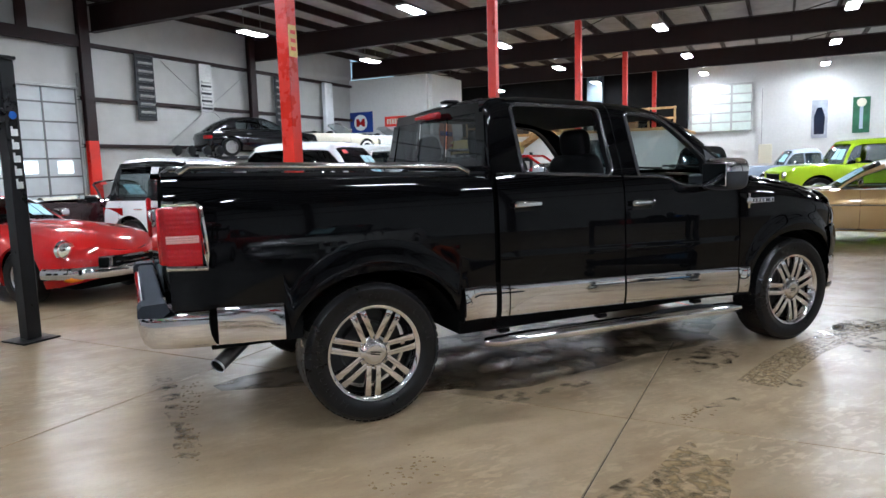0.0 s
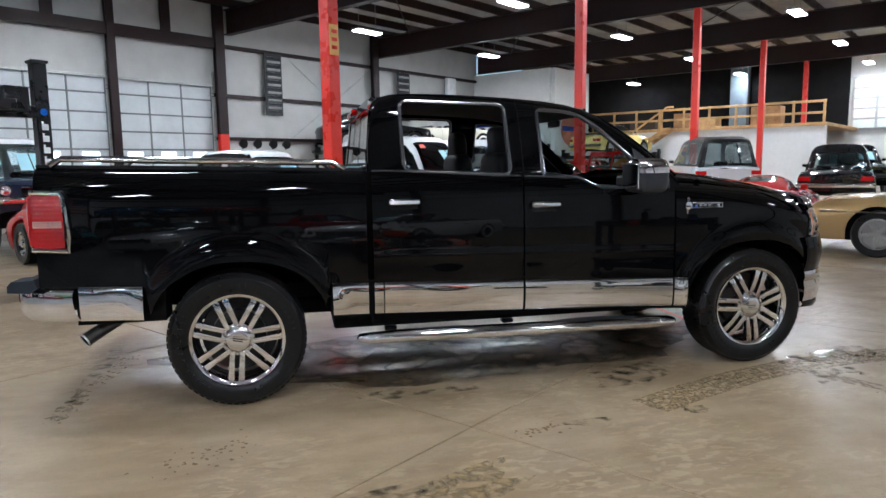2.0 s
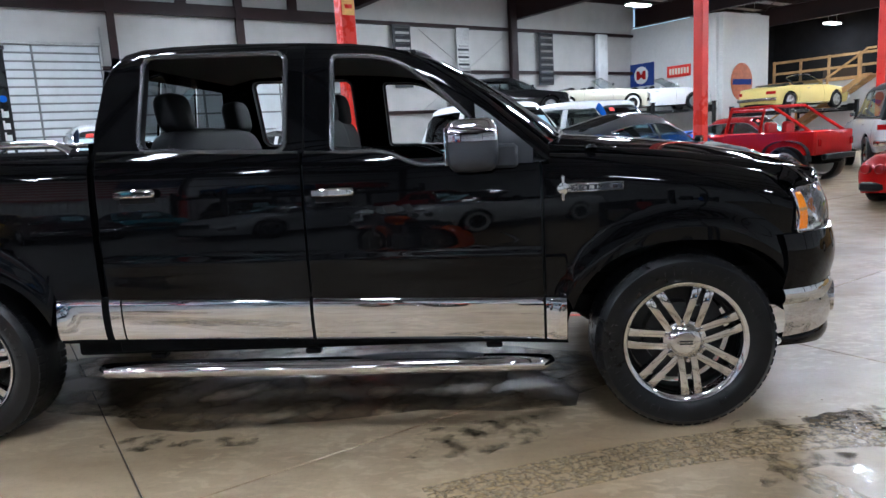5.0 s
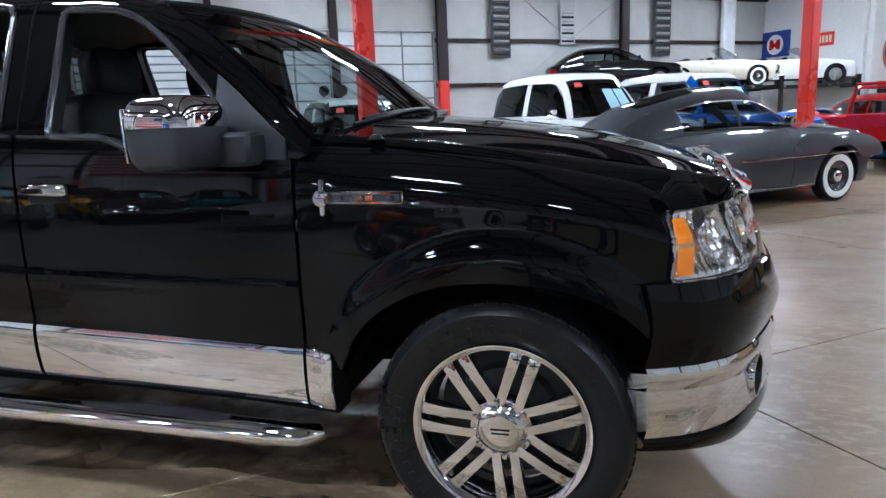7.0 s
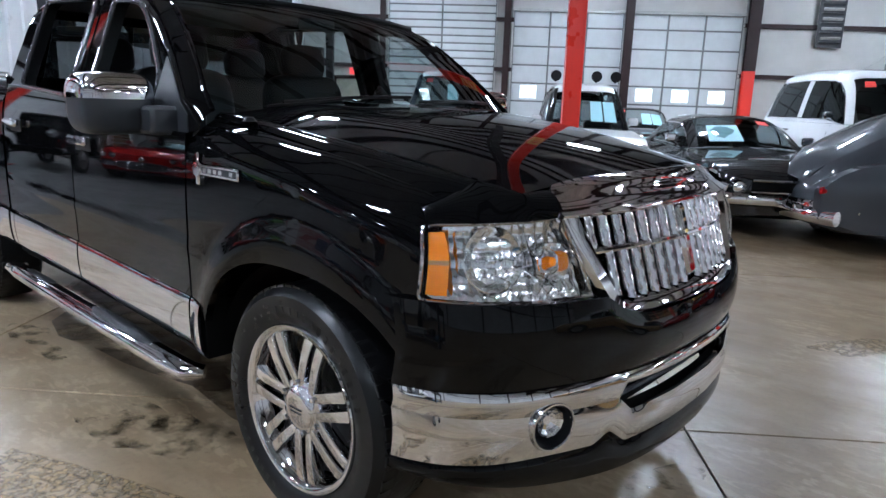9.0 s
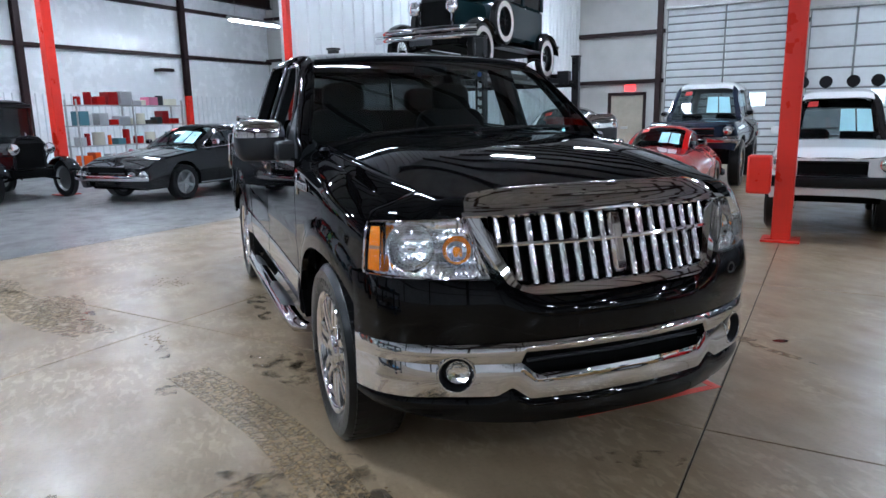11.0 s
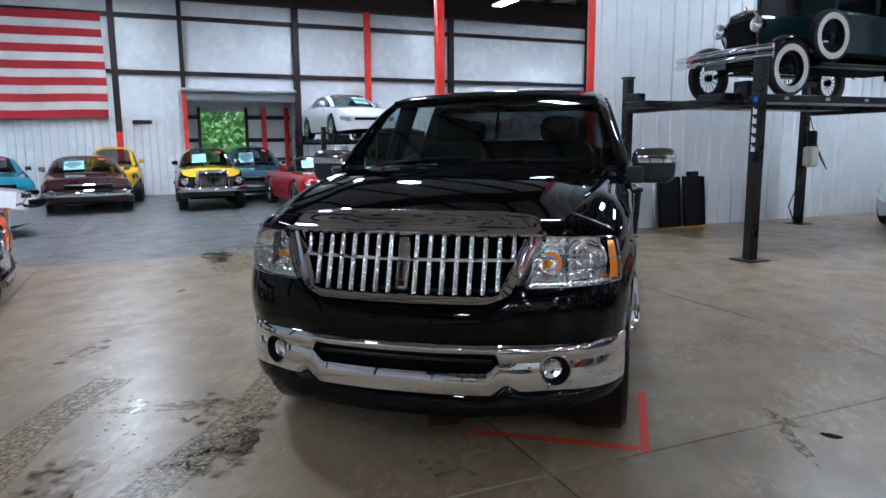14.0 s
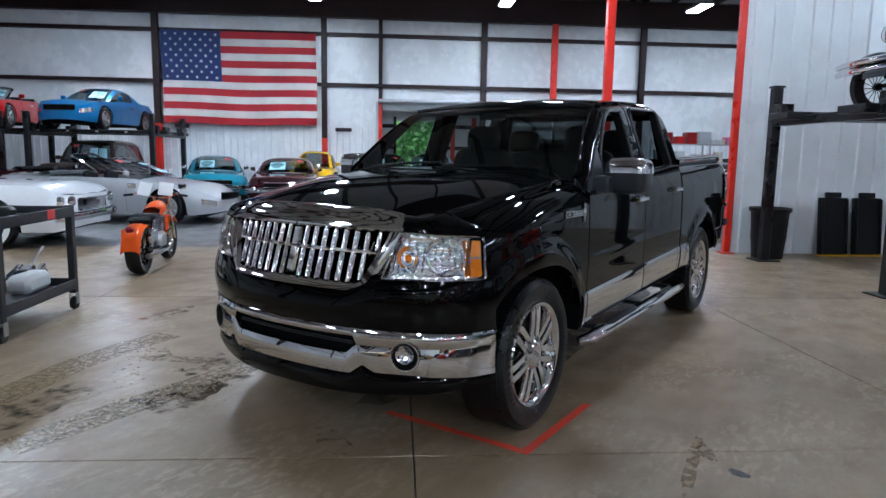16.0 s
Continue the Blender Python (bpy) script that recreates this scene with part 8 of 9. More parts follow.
# ---- by the dividing wall ----
def drive_on_ramp(m, label):
    r = thing("lift_ramp", label, "ramp", m, "ramps by the wall")
    lean = pose(0, 0, 0.012, 0, -6, 0)
    plate = part("plate", Shape().box((-0.03, -0.235, 0.0), (0.03, 0.235, 0.9), 0.012).turn(lean), BLACK_SATIN, r)
    part("top_tab", Shape().box((-0.028, -0.13, 0.9), (0.028, 0.13, 0.985), 0.012).turn(lean), BLACK_SATIN, plate)
    for y in (-0.2, 0.2):
        part("side_flange", Shape().box((0.03, y - 0.015, 0.02), (0.075, y + 0.015, 0.88), 0.006).turn(lean), BLACK_SATIN, plate)
    part("foot_bar", Shape().box((-0.05, -0.24, 0.0), (0.09, 0.24, 0.02), 0.004), YELLOW, r, "yellow strip under the ramp")
    return r


drive_on_ramp(hall(-6.82, 1.2), "black steel lift ramp standing upright against the ribbed wall")
drive_on_ramp(hall(-6.82, 1.76), "black steel lift ramp standing upright against the ribbed wall")
can = thing("waste_can", "round black plastic waste can beside the lift post", "bin", hall(-6.55, -0.02))
part("body", Shape().lathe([(0.0, 0.01), (0.22, 0.01), (0.245, 0.3), (0.27, 0.72), (0.285, 0.73), (0.285, 0.76), (0.26, 0.76), (0.25, 0.3), (0.2, 0.05)], axis="z", n=32), BLACK_SATIN, can)
part("rim", Shape().lathe([(0.284, 0.70), (0.3, 0.72), (0.3, 0.765), (0.27, 0.77)], axis="z", n=32), BLACK_SATIN, can)
pump = thing("lift_power_unit", "beige hydraulic tank and motor mounted on the lift post", "pump", hall(-6.28, 3.73))
part("tank", Shape().box((0.07, -0.12, 1.05), (0.27, 0.12, 1.42), 0.04), CREAM, pump)
part("motor", Shape().lathe([(0.0, 1.42), (0.085, 1.42), (0.09, 1.5), (0.09, 1.66), (0.07, 1.7), (0.0, 1.7)], (0.17, 0, 0), "z", 20), BLACK_SATIN, pump)
part("hose", Shape().tube([(0.15, -0.1, 1.1), (0.2, -0.28, 0.8), (0.12, -0.4, 0.35), (0.08, -0.2, 0.06)], 0.012, 6), RUBBER, pump)
part("power_cable", Shape().tube([(0.15, 0.12, 1.5), (0.2, 0.4, 1.0), (-0.1, 0.6, 1.2), (-0.5, 0.7, 2.1)], 0.01, 6), RUBBER, pump)
marks = thing("post_lettering", "white vertical lettering bars on the lift post", "sign", hall(-3.72, -0.23))
for k in range(5):
    part("letter_bar", Shape().box((-0.03, -0.0675, 1.84 - k * 0.115), (0.03, -0.0655, 1.90 - k * 0.115)).box((-0.03, -0.0675, 1.84 - k * 0.115 + 0.0), (-0.012, -0.0655, 1.925 - k * 0.115)), WHITE, marks)
part("mark_disc", Shape().lathe([(0.0, -0.0675), (0.035, -0.0675), (0.035, -0.0655)], (0, 0, 2.02), "y", 16), BLUE, marks)

# ---- tool cart ----
cart = thing("tool_cart", "dark grey steel tool cart with tools and casters", "cart", hall(-2.6, -8.93))
for x in (-0.42, 0.72):
    for y in (-0.32, 0.32):
        leg = part("corner_post", Shape().box((x - 0.03, y - 0.03, 0.16), (x + 0.03, y + 0.03, 0.96), 0.005), GREY_PLASTIC, cart)
        part("caster", Shape().lathe([(0.0, -0.02), (0.055, -0.02), (0.065, 0.0), (0.055, 0.02), (0.0, 0.02)], (x, y, 0.066), "y", 18), RUBBER, leg)
        part("caster_fork", Shape().box((x - 0.03, y - 0.035, 0.06), (x + 0.03, y - 0.025, 0.165), 0.003).box((x - 0.03, y + 0.025, 0.06), (x + 0.03, y + 0.035, 0.165), 0.003), GALV, leg)
for z in (0.2, 0.86):
    part("tray", Shape().box((-0.45, -0.35, z), (0.75, 0.35, z + 0.02), 0.004).box((-0.45, -0.35, z), (0.75, -0.335, z + 0.09), 0.003).box((-0.45, 0.335, z), (0.75, 0.35, z + 0.09), 0.003).box((-0.45, -0.35, z), (-0.435, 0.35, z + 0.09), 0.003).box((0.735, -0.35, z), (0.75, 0.35, z + 0.09), 0.003), GREY_PLASTIC, cart)
tools = ((0.0, -0.1, 0.88, (0.07, 0.07, 0.22), BLACK_SATIN, "black spray bottle on the tool cart", "bottle"), (0.3, 0.15, 0.88, (0.2, 0.14, 0.12), BLACK_SATIN, "black case on the tool cart", "case"), (0.5, -0.15, 0.88, (0.1, 0.1, 0.16), GREY_PLASTIC, "grey can on the tool cart", "can"), (0.55, 0.18, 0.88, (0.1, 0.1, 0.1), BLUE, "small blue tub on the tool cart", "tub"),
         (-0.2, 0.05, 0.22, (0.4, 0.2, 0.16), WHITE_PAPER, "white rag bundle on the lower tray", "rag"), (0.2, -0.1, 0.22, (0.2, 0.3, 0.24), BLACK_SATIN, "black bag on the lower tray", "bag"), (-0.2, -0.25, 0.22, (0.6, 0.05, 0.05), WOOD, "wooden handle lying on the lower tray", "handle"), (0.55, 0.0, 0.22, (0.25, 0.3, 0.12), paint("sky_box", (0.15, 0.35, 0.6)), "blue box on the lower tray", "box"))
for x, y, z, (dx, dy, dz), mt, lb, ct in tools:
    s = Shape().box((x - dx / 2, y - dy / 2, z), (x + dx / 2, y + dy / 2, z + dz), min(dx, dy, dz) * 0.25)
    if ct == "bottle":
        s.tube([(x, y, z + dz), (x, y, z + dz + 0.05), (x + 0.06, y, z + dz + 0.06)], 0.018, 8)
    solo(ct, s, mt, lb, ct, hall(-2.6, -8.93))
solo("red_label", Shape().box((-0.1, 0.351, 0.87), (0.02, 0.353, 0.95)), RED_TAG, "small red label on the tool cart", "label", hall(-2.6, -8.93))
jack = thing("floor_jack", "dark blue low floor jack with a lying handle", "jack", hall(-4.3, -9.7, 0, 20))
part("frame", Shape().box((-0.35, -0.14, 0.04), (0.35, -0.08, 0.16), 0.01).box((-0.35, 0.08, 0.04), (0.35, 0.14, 0.16), 0.01), NAVY, jack)
part("lift_arm", Shape().box((-0.2, -0.06, 0.1), (0.32, 0.06, 0.17), 0.015), NAVY, jack)
part("saddle", Shape().lathe([(0.0, 0.17), (0.05, 0.17), (0.055, 0.19), (0.0, 0.19)], (0.28, 0, 0), "z", 16), BLACK_SATIN, jack)
part("handle", Shape().tube([(-0.32, 0, 0.14), (-0.9, 0.05, 0.28)], 0.018, 8), SATIN_METAL, jack)
for x in (-0.28, 0.28):
    part("jack_wheel", Shape().lathe([(0.0, -0.16), (0.045, -0.16), (0.05, 0.0), (0.045, 0.16), (0.0, 0.16)], (x, 0, 0.05), "y", 16), BLACK_SATIN, jack)

# ---- motorcycle ----
moto = thing("motorcycle", "orange cruiser motorcycle with chrome engine and paper tags", "motorcycle", hall(-5.5, -8.76, 0, 183) @ Matrix.Scale(0.87, 4))
for x, w_, nm in ((-0.66, 0.19, "rear_wheel"), (0.70, 0.13, "front_wheel")):
    r = 0.33
    wl = part(nm, Shape().lathe([(r * 0.66, w_ * 0.4), (r * 0.92, w_ * 0.5), (r, w_ * 0.25), (r, -w_ * 0.25), (r * 0.92, -w_ * 0.5), (r * 0.66, -w_ * 0.4)], (x, 0, r), "y", 30), RUBBER, moto)
    part("rim", Shape().lathe([(r * 0.68, w_ * 0.35), (r * 0.6, 0.0), (r * 0.68, -w_ * 0.35)], (x, 0, r), "y", 30).lathe([(0.0, -0.07), (0.05, -0.06), (0.05, 0.06), (0.0, 0.07)], (x, 0, r), "y", 14), CHROME, wl)
    sp = Shape()
    for k in range(10):
        t = math.pi * 2 * k / 10
        sp.tube([(x + 0.05 * math.cos(t), 0.02, r + 0.05 * math.sin(t)), (x + r * 0.64 * math.cos(t), 0, r + r * 0.64 * math.sin(t))], 0.012, 5)
    part("spokes", sp, CHROME, wl)
    a0, a1 = (0.12, 0.9) if x < 0 else (0.15, 0.85)
    part("mudguard", Shape().grid(lambda u, v: (x + (r + 0.045) * math.cos(math.pi * (a0 + (a1 - a0) * u) + (0.25 if x < 0 else 0.2)), (v - 0.5) * (w_ + 0.06), r + (r + 0.045) * math.sin(math.pi * (a0 + (a1 - a0) * u) + (0.25 if x < 0 else 0.2)) - 0.05 * abs(2 * v - 1) ** 3), 20, 8), ORANGE, moto, "orange mudguard")
part("fuel_tank", Shape().grid(lambda u, v: (-0.05 + 0.5 * u, 0.15 * math.sin(math.pi * min(1, 0.25 + u * 0.75)) ** 0.6 * math.cos(2 * math.pi * v), 0.80 + 0.05 * u + 0.12 * math.sin(2 * math.pi * v) * (0.6 + 0.4 * math.sin(math.pi * u))), 14, 20), ORANGE, moto, "orange teardrop tank")
part("seat", Shape().box((-0.72, -0.14, 0.68), (-0.02, 0.14, 0.77), 0.04).box((-0.5, -0.15, 0.72), (-0.2, 0.15, 0.80), 0.04), LEATHER, moto)
part("frame", Shape().tube([(-0.66, 0.1, 0.33), (-0.25, 0.1, 0.3), (0.3, 0.1, 0.28), (0.42, 0.0, 0.8), (-0.05, 0, 0.72), (-0.66, 0.1, 0.36)], 0.022, 8).tube([(-0.66, -0.1, 0.33), (-0.25, -0.1, 0.3), (0.3, -0.1, 0.28), (0.42, 0.0, 0.8)], 0.022, 8), BLACK_SATIN, moto)
part("engine", Shape().box((-0.15, -0.13, 0.25), (0.25, 0.13, 0.5), 0.05).box((-0.1, -0.08, 0.48), (0.06, 0.08, 0.74), 0.03).box((0.1, -0.08, 0.48), (0.26, 0.08, 0.72), 0.03), SATIN_METAL, moto)
for k in range(6):
    part("cooling_fin", Shape().box((-0.12, -0.1, 0.52 + k * 0.035), (0.28, 0.1, 0.53 + k * 0.035)), GREY_PLASTIC, moto)
part("exhaust_pipe", Shape().tube([(0.2, -0.14, 0.5), (0.3, -0.17, 0.32), (0.0, -0.18, 0.25), (-0.9, -0.19, 0.27)], [0.02, 0.02, 0.028, 0.045], 12), CHROME, moto)
for s in (-1, 1):
    part("fork_leg", Shape().tube([(0.70, s * 0.1, 0.33), (0.44, s * 0.1, 0.98)], 0.024, 10), CHROME, moto)
    part("rear_shock", Shape().tube([(-0.66, s * 0.15, 0.36), (-0.5, s * 0.15, 0.7)], 0.028, 10), CHROME, moto)
    part("grip", Shape().tube([(0.22, s * 0.33, 1.03), (0.16, s * 0.45, 1.02)], 0.018, 8), RUBBER, moto)
    part("bar_mirror", Shape().box((0.24, s * 0.36 - 0.06, 1.12), (0.26, s * 0.36 + 0.06, 1.19), 0.01).tube([(0.25, s * 0.3, 1.04), (0.25, s * 0.36, 1.13)], 0.006, 5), CHROME, moto)
    part("saddle_side", Shape().box((-0.78, s * 0.17 - 0.03, 0.42), (-0.45, s * 0.17 + 0.03, 0.62), 0.03), ORANGE if s > 0 else CHROME, moto)
part("handlebar", Shape().tube([(0.18, -0.42, 1.02), (0.30, -0.28, 1.05), (0.42, -0.1, 0.98), (0.42, 0.1, 0.98), (0.30, 0.28, 1.05), (0.18, 0.42, 1.02)], 0.014, 8), CHROME, moto)
part("head_lamp", Shape().lathe([(0.0, -0.1), (0.06, -0.08), (0.09, 0.0), (0.0, 0.02)], (0.58, 0, 0.86), "x", 20), CHROME, moto)
part("tail_lamp", Shape().box((-1.03, -0.05, 0.60), (-0.97, 0.05, 0.68), 0.015), RED_LENS, moto)
part("side_stand", Shape().tube([(-0.1, 0.12, 0.3), (-0.2, 0.28, 0.01)], 0.012, 6), CHROME, moto)
for y, tz in ((-0.16, 12), (0.14, -15)):
    part("paper_tag", Shape().box((-0.004, -0.10, -0.08), (0.004, 0.10, 0.12)).turn(pose(0.12, y, 1.10, 8, 20, tz)), WHITE_PAPER, moto, "white paper sheet on the handlebar")

# ---- red open off-roader seen from behind ----
jeep = thing("red_open_off_roader", "red open off-roader with roll cage and fat tyres", "car", hall(10.9, 0.65, 0, 90), "cars on show")
part("tub", Shape().box((-1.75, -0.75, 0.62), (0.35, 0.75, 0.72), 0.02).box((-1.75, -0.76, 0.62), (-1.70, 0.76, 1.12), 0.02).box((-1.72, -0.77, 0.62), (0.35, -0.72, 1.12), 0.02).box((-1.72, 0.72, 0.62), (0.35, 0.77, 1.12), 0.02), RED, jeep)
part("hood", Shape().box((0.3, -0.55, 0.75), (1.65, 0.55, 1.12), 0.06), RED, jeep)
part("grille", Shape().box((1.64, -0.56, 0.62), (1.70, 0.56, 1.10), 0.02), RED, jeep)
part("windscreen_frame", Shape().tube([(0.35, -0.7, 1.1), (0.22, -0.68, 1.62), (0.22, 0.68, 1.62), (0.35, 0.7, 1.1)], 0.035, 8), RED, jeep)
part("windscreen", Shape().grid(lambda u, v: (0.35 - 0.13 * v, (2 * u - 1) * 0.68, 1.12 + 0.48 * v), 2, 2), GLASS_CLEAR, jeep)
for s in (-1, 1):
    part("roll_hoop", Shape().tube([(-1.6, s * 0.68, 1.1), (-0.75, s * 0.66, 1.68), (0.2, s * 0.66, 1.68), (0.33, s * 0.69, 1.12)], 0.035, 8), RED, jeep)
    for x in (-1.15, 1.2):
        road_wheel(jeep, x, s, 0.78, 0.41, "alloy", 0.3)
        part("wing", Shape().grid(lambda u, v: (x + 0.5 * math.cos(math.pi * u), s * (0.72 + 0.2 * v), 0.50 + 0.44 * math.sin(math.pi * u) ** 0.6), 14, 2), RED if x > 0 else BLACK_SATIN, jeep)
    part("seat", Shape().box((-0.55, s * 0.36 - 0.22, 0.72), (-0.1, s * 0.36 + 0.22, 0.92), 0.05).box((-0.6, s * 0.36 - 0.22, 0.85), (-0.48, s * 0.36 + 0.22, 1.35), 0.05), DARK_RED, jeep)
    part("tail_lamp", Shape().box((-1.79, s * 0.66 - 0.05, 0.80), (-1.755, s * 0.66 + 0.05, 0.95), 0.01), RED_LENS, jeep)
part("rear_hoop", Shape().tube([(-0.75, -0.66, 1.68), (-0.75, 0.66, 1.68)], 0.035, 8), RED, jeep)
part("rear_bumper", Shape().box((-1.9, -0.6, 0.52), (-1.78, 0.6, 0.64), 0.02), BLACK_SATIN, jeep)
part("chassis", Shape().box((-1.7, -0.4, 0.42), (1.6, 0.4, 0.62), 0.02), DEEP_BLACK, jeep)

# ---- shelving with stock ----
rack = thing("wire_rack", "galvanised storage rack filled with boxes and tins", "shelving", hall(-17.6, 2.3))
for x in (0, 0.5):
    for y in (0, 1.7, 3.4):
        part("upright", Shape().box((x - 0.02, y - 0.02, 0), (x + 0.02, y + 0.02, 2.1), 0.004), GALV, rack)
for z in (0.3, 0.85, 1.4, 1.95):
    part("shelf", Shape().box((-0.03, -0.05, z - 0.03), (0.53, 3.45, z), 0.004), GALV, rack)
random.seed(11)
hues = [RED, CREAM, SKY_BLUE, WHITE, BROWN, DARK_RED, SILVER, ORANGE, GREY_PLASTIC, paint("pink_box", (0.6, 0.2, 0.3))]
for z in (0.3, 0.85, 1.4, 1.95):
    y = 0.05
    while y < 3.2:
        w, hgt = random.uniform(0.12, 0.4), random.uniform(0.12, 0.42)
        mt = random.choice(hues)
        if random.random() < 0.3:
            s = Shape().lathe([(0.0, 0.0), (w * 0.4, 0.0), (w * 0.42, 0.01), (w * 0.42, hgt), (w * 0.38, hgt + 0.01), (0.0, hgt + 0.01)], (0.3, y + w / 2, z), "z", 16)
            nm = "tin"
        else:
            s = Shape().box((0.12, y, z), (0.5, y + w, z + hgt), 0.008)
            nm = "carton"
        solo(nm, s, mt, f"small {mt.name.split('_car')[0].replace('_', ' ')} {nm} standing on the storage rack", nm, hall(-17.6, 2.3), "stock on the rack")
        y += w + random.uniform(0.02, 0.1)

# ---- tracks, stains and water on the floor ----
def tyre_track(points, wide, keep, label, seed):
    """Lug marks of a tyre along a line on the floor."""
    random.seed(seed)
    track = thing("tyre_track", label, "tyre track", pose(0, 0, 0), "tyre tracks")
    smear, lugs = Shape(), Shape()
    line = []
    for (x0, y0), (x1, y1) in zip(points, points[1:]):
        n = max(2, int(math.hypot(x1 - x0, y1 - y0) / 0.035))
        line += [(x0 + (x1 - x0) * k / n, y0 + (y1 - y0) * k / n, math.atan2(y1 - y0, x1 - x0)) for k in range(n)]
    line = [(x, y, t) for x, y, t in line]
    n = len(line) - 1
    smear.grid(lambda u, v: (line[int(u * n)][0] - math.sin(line[int(u * n)][2]) * wide * (v - 0.5), line[int(u * n)][1] + math.cos(line[int(u * n)][2]) * wide * (v - 0.5), 0.0006), n, 2)
    # ribs that run along the track, with slanting lugs between them
    for off in (-0.5, -0.27, -0.02, 0.24, 0.5):
        lugs.grid(lambda u, v: (line[int(u * n)][0] - math.sin(line[int(u * n)][2]) * (wide * off + 0.016 * (v - 0.5)), line[int(u * n)][1] + math.cos(line[int(u * n)][2]) * (wide * off + 0.016 * (v - 0.5)), 0.0011), n, 1)
    for x, y, t in line:
        for off, lean in ((-0.39, 30), (-0.145, -24), (0.11, 24), (0.37, -30)):
            if random.random() < keep:
                q = pose(x - math.sin(t) * wide * off, y + math.cos(t) * wide * off, 0.001, 0, 0, math.degrees(t) + 90 + lean)
                r = wide * 0.10 * random.uniform(0.8, 1.1)
                lugs.add([q @ Vector(p) for p in ((-r, -0.007, 0), (r, -0.006, 0), (r * 0.9, 0.007, 0), (-r * 0.8, 0.006, 0))], [(0, 1, 2, 3)])
    tagged(part("mud_smear", smear, MUD_FAINT, track), kind="stuff")
    tagged(part("lug_print", lugs, MUD, track), kind="stuff")


tyre_track([(5.4, -1.62), (4.8, -1.88), (4.42, -2.06), (4.0, -2.18), (3.56, -2.25)], 0.25, 0.6, "muddy wet tyre track on the concrete", 1)
tyre_track([(5.3, -1.02), (4.54, -1.06), (4.19, -1.07), (3.78, -1.11), (3.3, -1.23), (2.77, -1.42), (2.35, -1.60)], 0.24, 0.6, "curved muddy wet tyre track beside the truck", 3)


def blot(name, at, size, material, label, category, seed, turn=0.0):
    """A flat spill with a ragged edge."""
    random.seed(seed)
    wob = [random.uniform(0.75, 1.25) for _ in range(9)]
    n = 40
    rim = []
    for k in range(n):
        t = 2 * math.pi * k / n
        i, f = int(k / n * 9), (k / n * 9) % 1
        r = wob[i] * (1 - f) + wob[(i + 1) % 9] * f
        r *= 1 + 0.08 * math.sin(7 * t + seed) + 0.05 * math.sin(13 * t)
        rim.append((size[0] * r * math.cos(t), size[1] * r * math.sin(t), 0.0008))
    solo(name, Shape().add([(0, 0, 0.0008)] + rim, [(0, k + 1, (k + 1) % n + 1) for k in range(n)]), material, label, category, pose(at[0], at[1], 0, 0, 0, turn), "marks on the floor")


# damp under the truck, with the truck's shadow painted into the same film
blot("wet_shade_patch", (1.45, -0.05), (1.85, 0.72), WET_SHADE, "broad wet patch under the truck, darkened with the truck's shade", "puddle", 70, 0)
for k, (x, y, a, b, t) in enumerate(((-1.03, -0.75, 0.07, 0.22, 0), (-1.06, -0.2, 0.05, 0.3, 0), (-1.08, 0.32, 0.08, 0.3, 0), (0.69, -0.62, 0.12, 0.08, 0), (1.92, -1.72, 0.14, 0.05, 0), (2.62, -1.69, 0.08, 0.06, 0), (4.38, -0.93, 0.3, 0.14, 20), (3.89, -1.0, 0.22, 0.1, 0), (0.9, -2.3, 0.05, 0.03, 0), (0.7, -2.5, 0.04, 0.03, 0), (2.4, -0.95, 0.2, 0.05, 0), (1.3, -1.0, 0.25, 0.05, 0))):
    blot("water_splash", (x, y), (a, b), WATER, "small splash of water on the concrete", "puddle", 80 + k, t)
blot("mud_stain", (-0.55, -3.95), (0.8, 0.34), MUD_THIN, "brown muddy stain round the puddle on the concrete", "stain", 91, 38)
blot("mud_stain", (-0.75, -3.25), (0.6, 0.22), MUD_THIN, "brown muddy stain near the grey floor", "stain", 92, 30)
blot("puddle", (-0.95, -4.55), (0.42, 0.22), WATER_CLEAR, "flat puddle of water at the edge of the grey floor", "puddle", 93, 38)
blot("puddle", (-0.55, -4.2), (0.22, 0.1), WATER_CLEAR, "flat puddle of water on the tan concrete", "puddle", 94, 20)
blot("puddle", (0.74, -2.27), (0.17, 0.05), WATER, "small shining splash on the brown concrete", "puddle", 95, 10)
blot("puddle", (4.24, -0.92), (0.16, 0.09), WATER_CLEAR, "small shining splash beside the front wheel", "puddle", 96, 10)
blot("puddle", (3.95, -1.3), (0.2, 0.07), WATER, "small shining splash beside the front wheel", "puddle", 97, 0)
blot("oil_spot", (3.44, 1.99), (0.055, 0.03), OIL, "small dark oil spot on the concrete", "stain", 1, 60)
blot("mud_stain", (0.35, -2.72), (1.15, 0.24), MUD_THIN, "long brown muddy smear on the concrete", "stain", 98, 27)
blot("mud_stain", (3.9, -1.55), (0.42, 0.07), MUD_THIN, "brown muddy smear between the tyre tracks", "stain", 99, 120)
blot("drip_stain", (3.45, 1.78), (0.30, 0.035), MUD_THIN, "long brown drip stain on the concrete", "stain", 2, 8)
blot("drip_stain", (3.28, 1.80), (0.12, 0.04), MUD_THIN, "brown drip stain on the concrete", "stain", 3, 30)
for k, (x, y, a, b, t) in enumerate(((3.93, -1.77, 0.16, 0.04, 60), (3.76, -1.42, 0.13, 0.05, 40), (3.98, -1.76, 0.06, 0.05, 0), (4.42, -1.08, 0.2, 0.1, 10), (4.1, -1.4, 0.12, 0.04, 60))):
    blot("puddle", (x, y), (a, b), WATER, "small splash of dirty water on the concrete", "puddle", 10 + k, t)
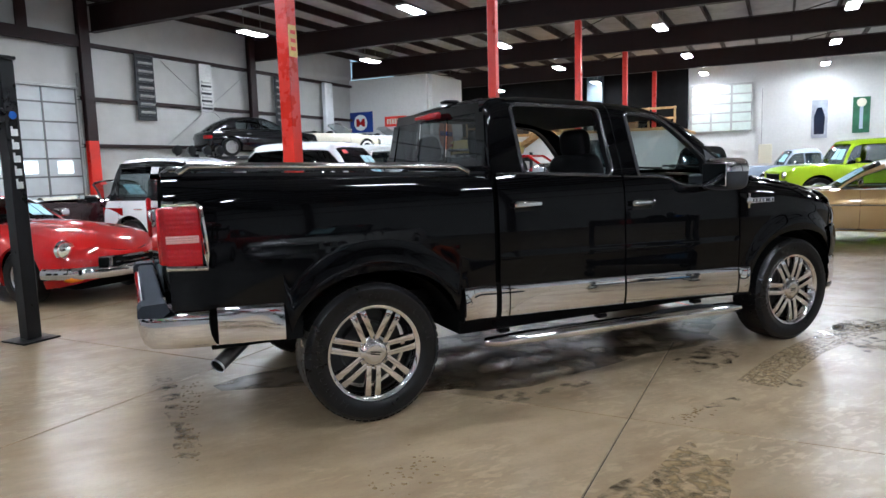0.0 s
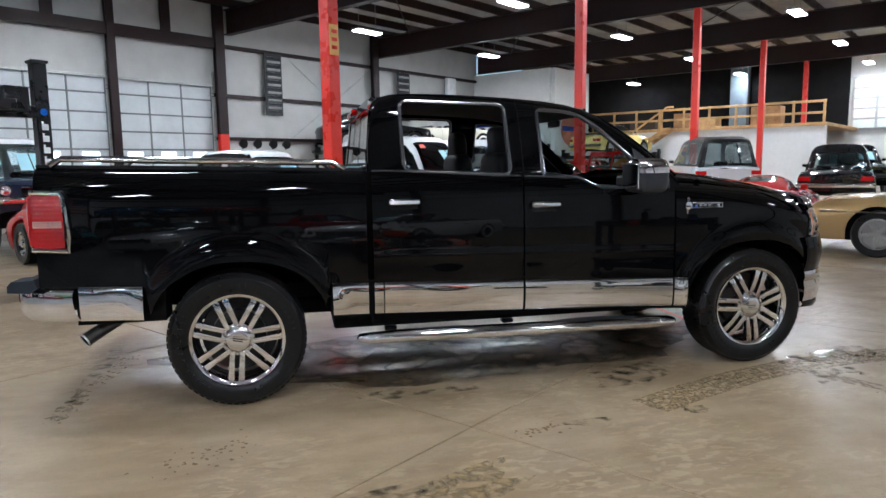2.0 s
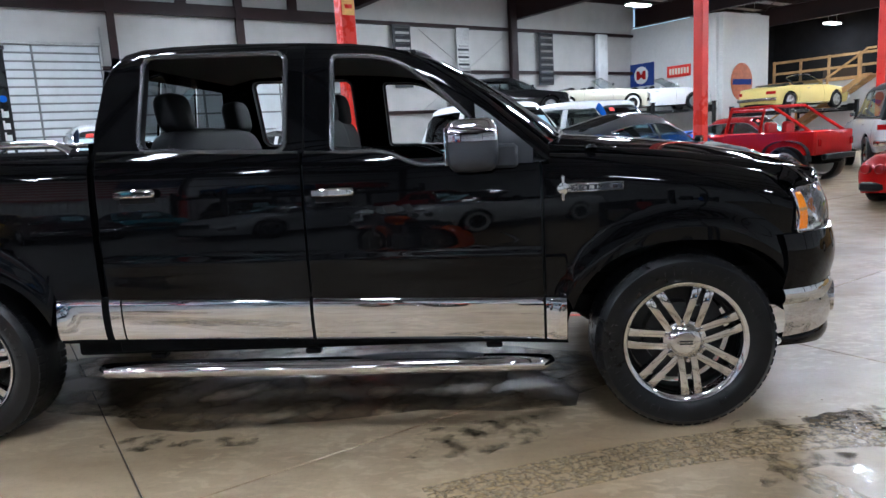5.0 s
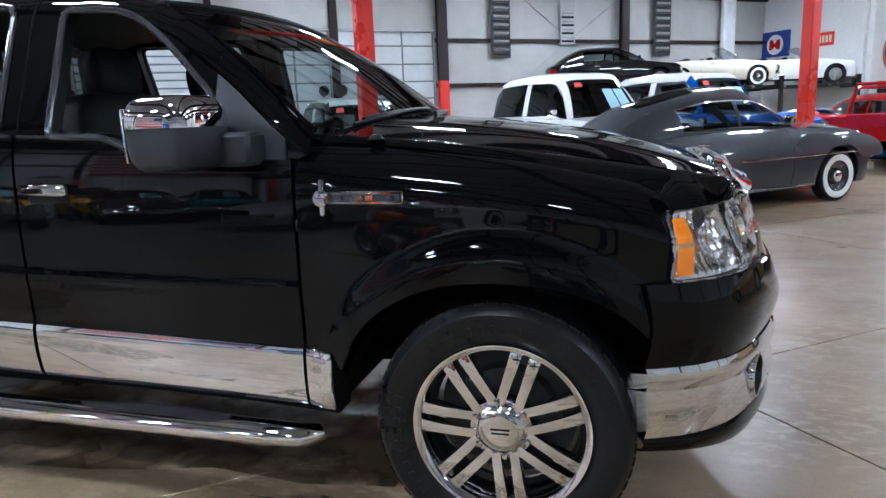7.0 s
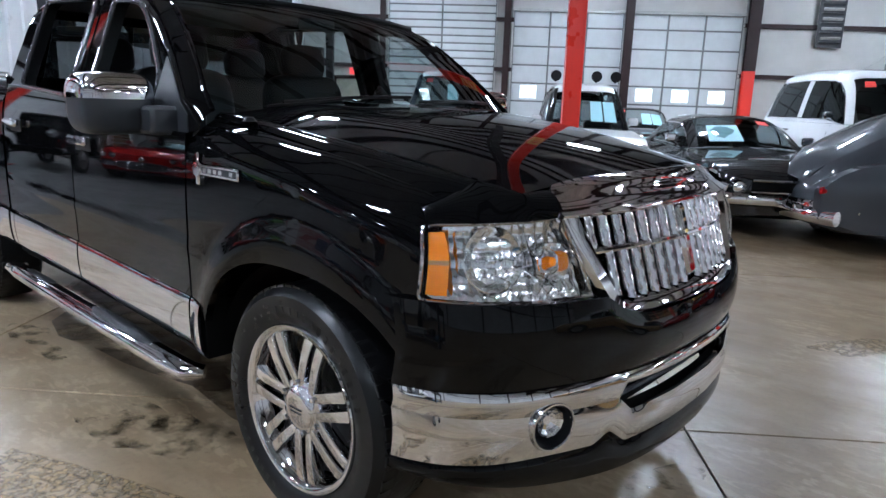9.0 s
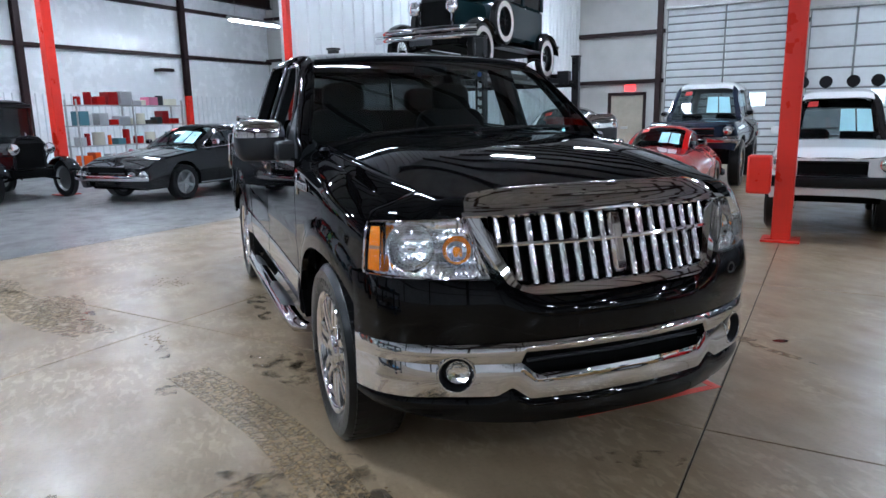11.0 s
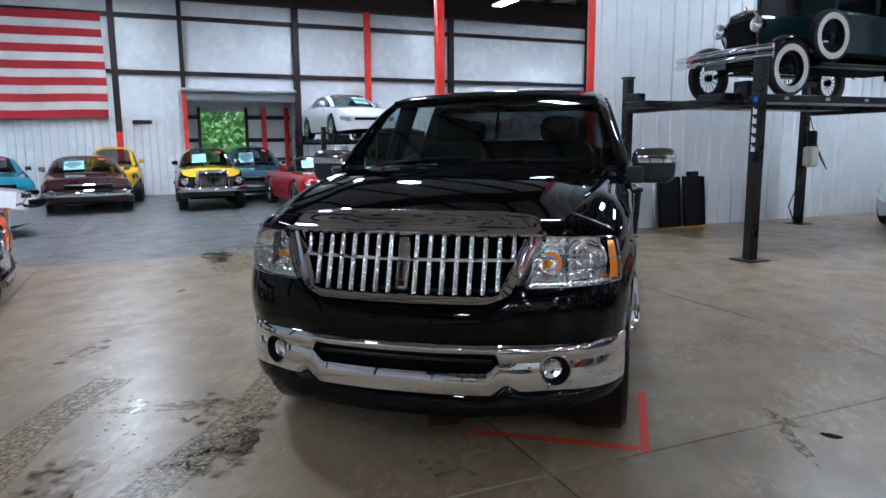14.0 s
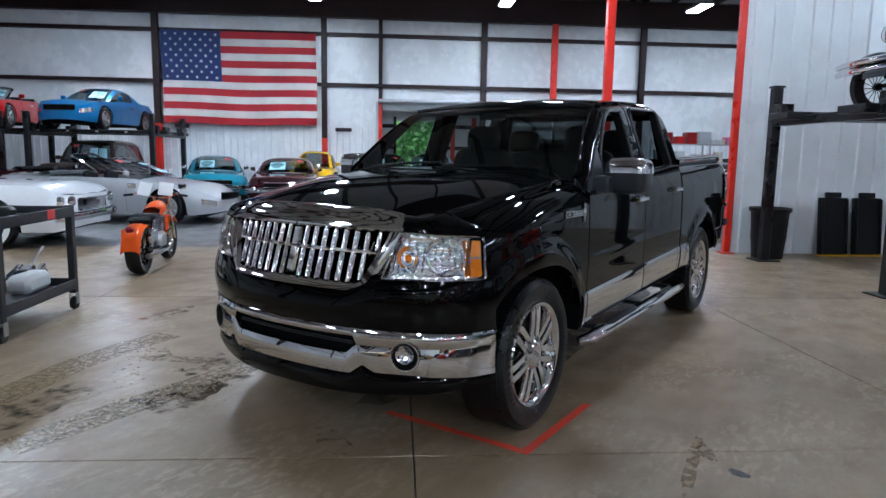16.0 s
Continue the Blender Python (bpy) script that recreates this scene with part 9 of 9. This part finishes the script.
for k, (x, y, a, b, t) in enumerate(((-1.2, -4.7, 0.45, 0.2, 35), (2.6, -1.0, 0.35, 0.16, 20), (3.1, -2.9, 0.3, 0.12, 10), (0.9, -1.0, 0.2, 0.1, 0), (4.9, -1.5, 0.35, 0.16, 30), (4.3, 0.2, 0.2, 0.07, 60))):
    blot("puddle", (x, y), (a, b), WATER, "thin film of water on the concrete", "puddle", 20 + k, t)
for k, (x, y, a, b, t) in enumerate(((-1.9, -4.5, 0.5, 0.3, 38), (0.5, -2.5, 0.5, 0.2, 8), (4.6, 2.6, 0.4, 0.15, 50))):
    blot("mud_stain", (x, y), (a, b), MUD_FAINT, "brown smeared mud stain on the concrete", "stain", 40 + k, t)


def droplets(spots, label, seed):
    """Loose beads of water along a line on the floor."""
    random.seed(seed)
    beads = Shape()
    for (x0, y0), (x1, y1), spread, n in spots:
        for _ in range(n):
            q = random.random()
            x, y = x0 + (x1 - x0) * q + random.gauss(0, spread), y0 + (y1 - y0) * q + random.gauss(0, spread)
            r, w, turn = random.uniform(0.004, 0.013), random.uniform(0.5, 1.0), random.uniform(0, 3.1)
            c, s_ = math.cos(turn), math.sin(turn)
            ring = []
            for k, h in ((1.0, 0.0), (0.75, 0.16), (0.35, 0.26)):
                for j in range(9):
                    a, b = r * k * math.cos(j * 0.698), r * w * k * math.sin(j * 0.698)
                    ring.append((x + a * c - b * s_, y + a * s_ + b * c, 0.0012 + r * h))
            ring.append((x, y, 0.0012 + r * 0.28))
            beads.add(ring, [(i * 9 + j, i * 9 + (j + 1) % 9, i * 9 + 9 + (j + 1) % 9, i * 9 + 9 + j) for i in (0, 1) for j in range(9)] + [(18 + j, 18 + (j + 1) % 9, 27) for j in range(9)])
    tagged(solo("water_droplets", beads, DROPLET, label, "puddle", pose(0, 0, 0), "marks on the floor"), kind="stuff")


droplets((((-0.93, 0.35), (-1.05, -0.95), 0.045, 110), ((-0.30, -1.80), (0.05, -1.55), 0.08, 60)), "beads of water dripped behind the truck on the concrete", 5)
droplets((((4.2, -0.95), (4.5, -1.1), 0.10, 110), ((1.5, -1.8), (1.75, -1.72), 0.04, 40), ((4.7, -1.35), (3.9, -1.95), 0.09, 60)), "beads of water scattered beside the truck on the concrete", 6)

# ---- floor slabs ----
slab = Shape().box((0.004, 0.004, -0.011), (STEP_A - 0.004, STEP_B - 0.004, 0.0), 0.003).mesh("slab")
slab_grey = slab.copy()
slab.materials.append(TAN_FLOOR), slab_grey.materials.append(GREY_FLOOR)
ia = math.floor((A0 - 0.1) / STEP_A)
for i in range(ia, int((A1 - 0.1) / STEP_A) + 1):
    for j in range(math.floor((B0 + 2.53) / STEP_B), int((B1 + 2.53) / STEP_B) + 1):
        a, b = 0.1 + i * STEP_A, -2.53 + j * STEP_B
        grey = a < -7.4
        part("slab", slab_grey if grey else slab, GREY_FLOOR, floor, "", m=pose(a, b, 0))
solo("apron", Shape().box((-60, -60, -0.6), (A0 - 0.02, 60, -0.05)), surface("outside_asphalt", (0.12, 0.12, 0.12), 0.9, 0, 0.2, 5, 0.3), "grey asphalt outside the open bay", "ground", HALL, kind="structure")
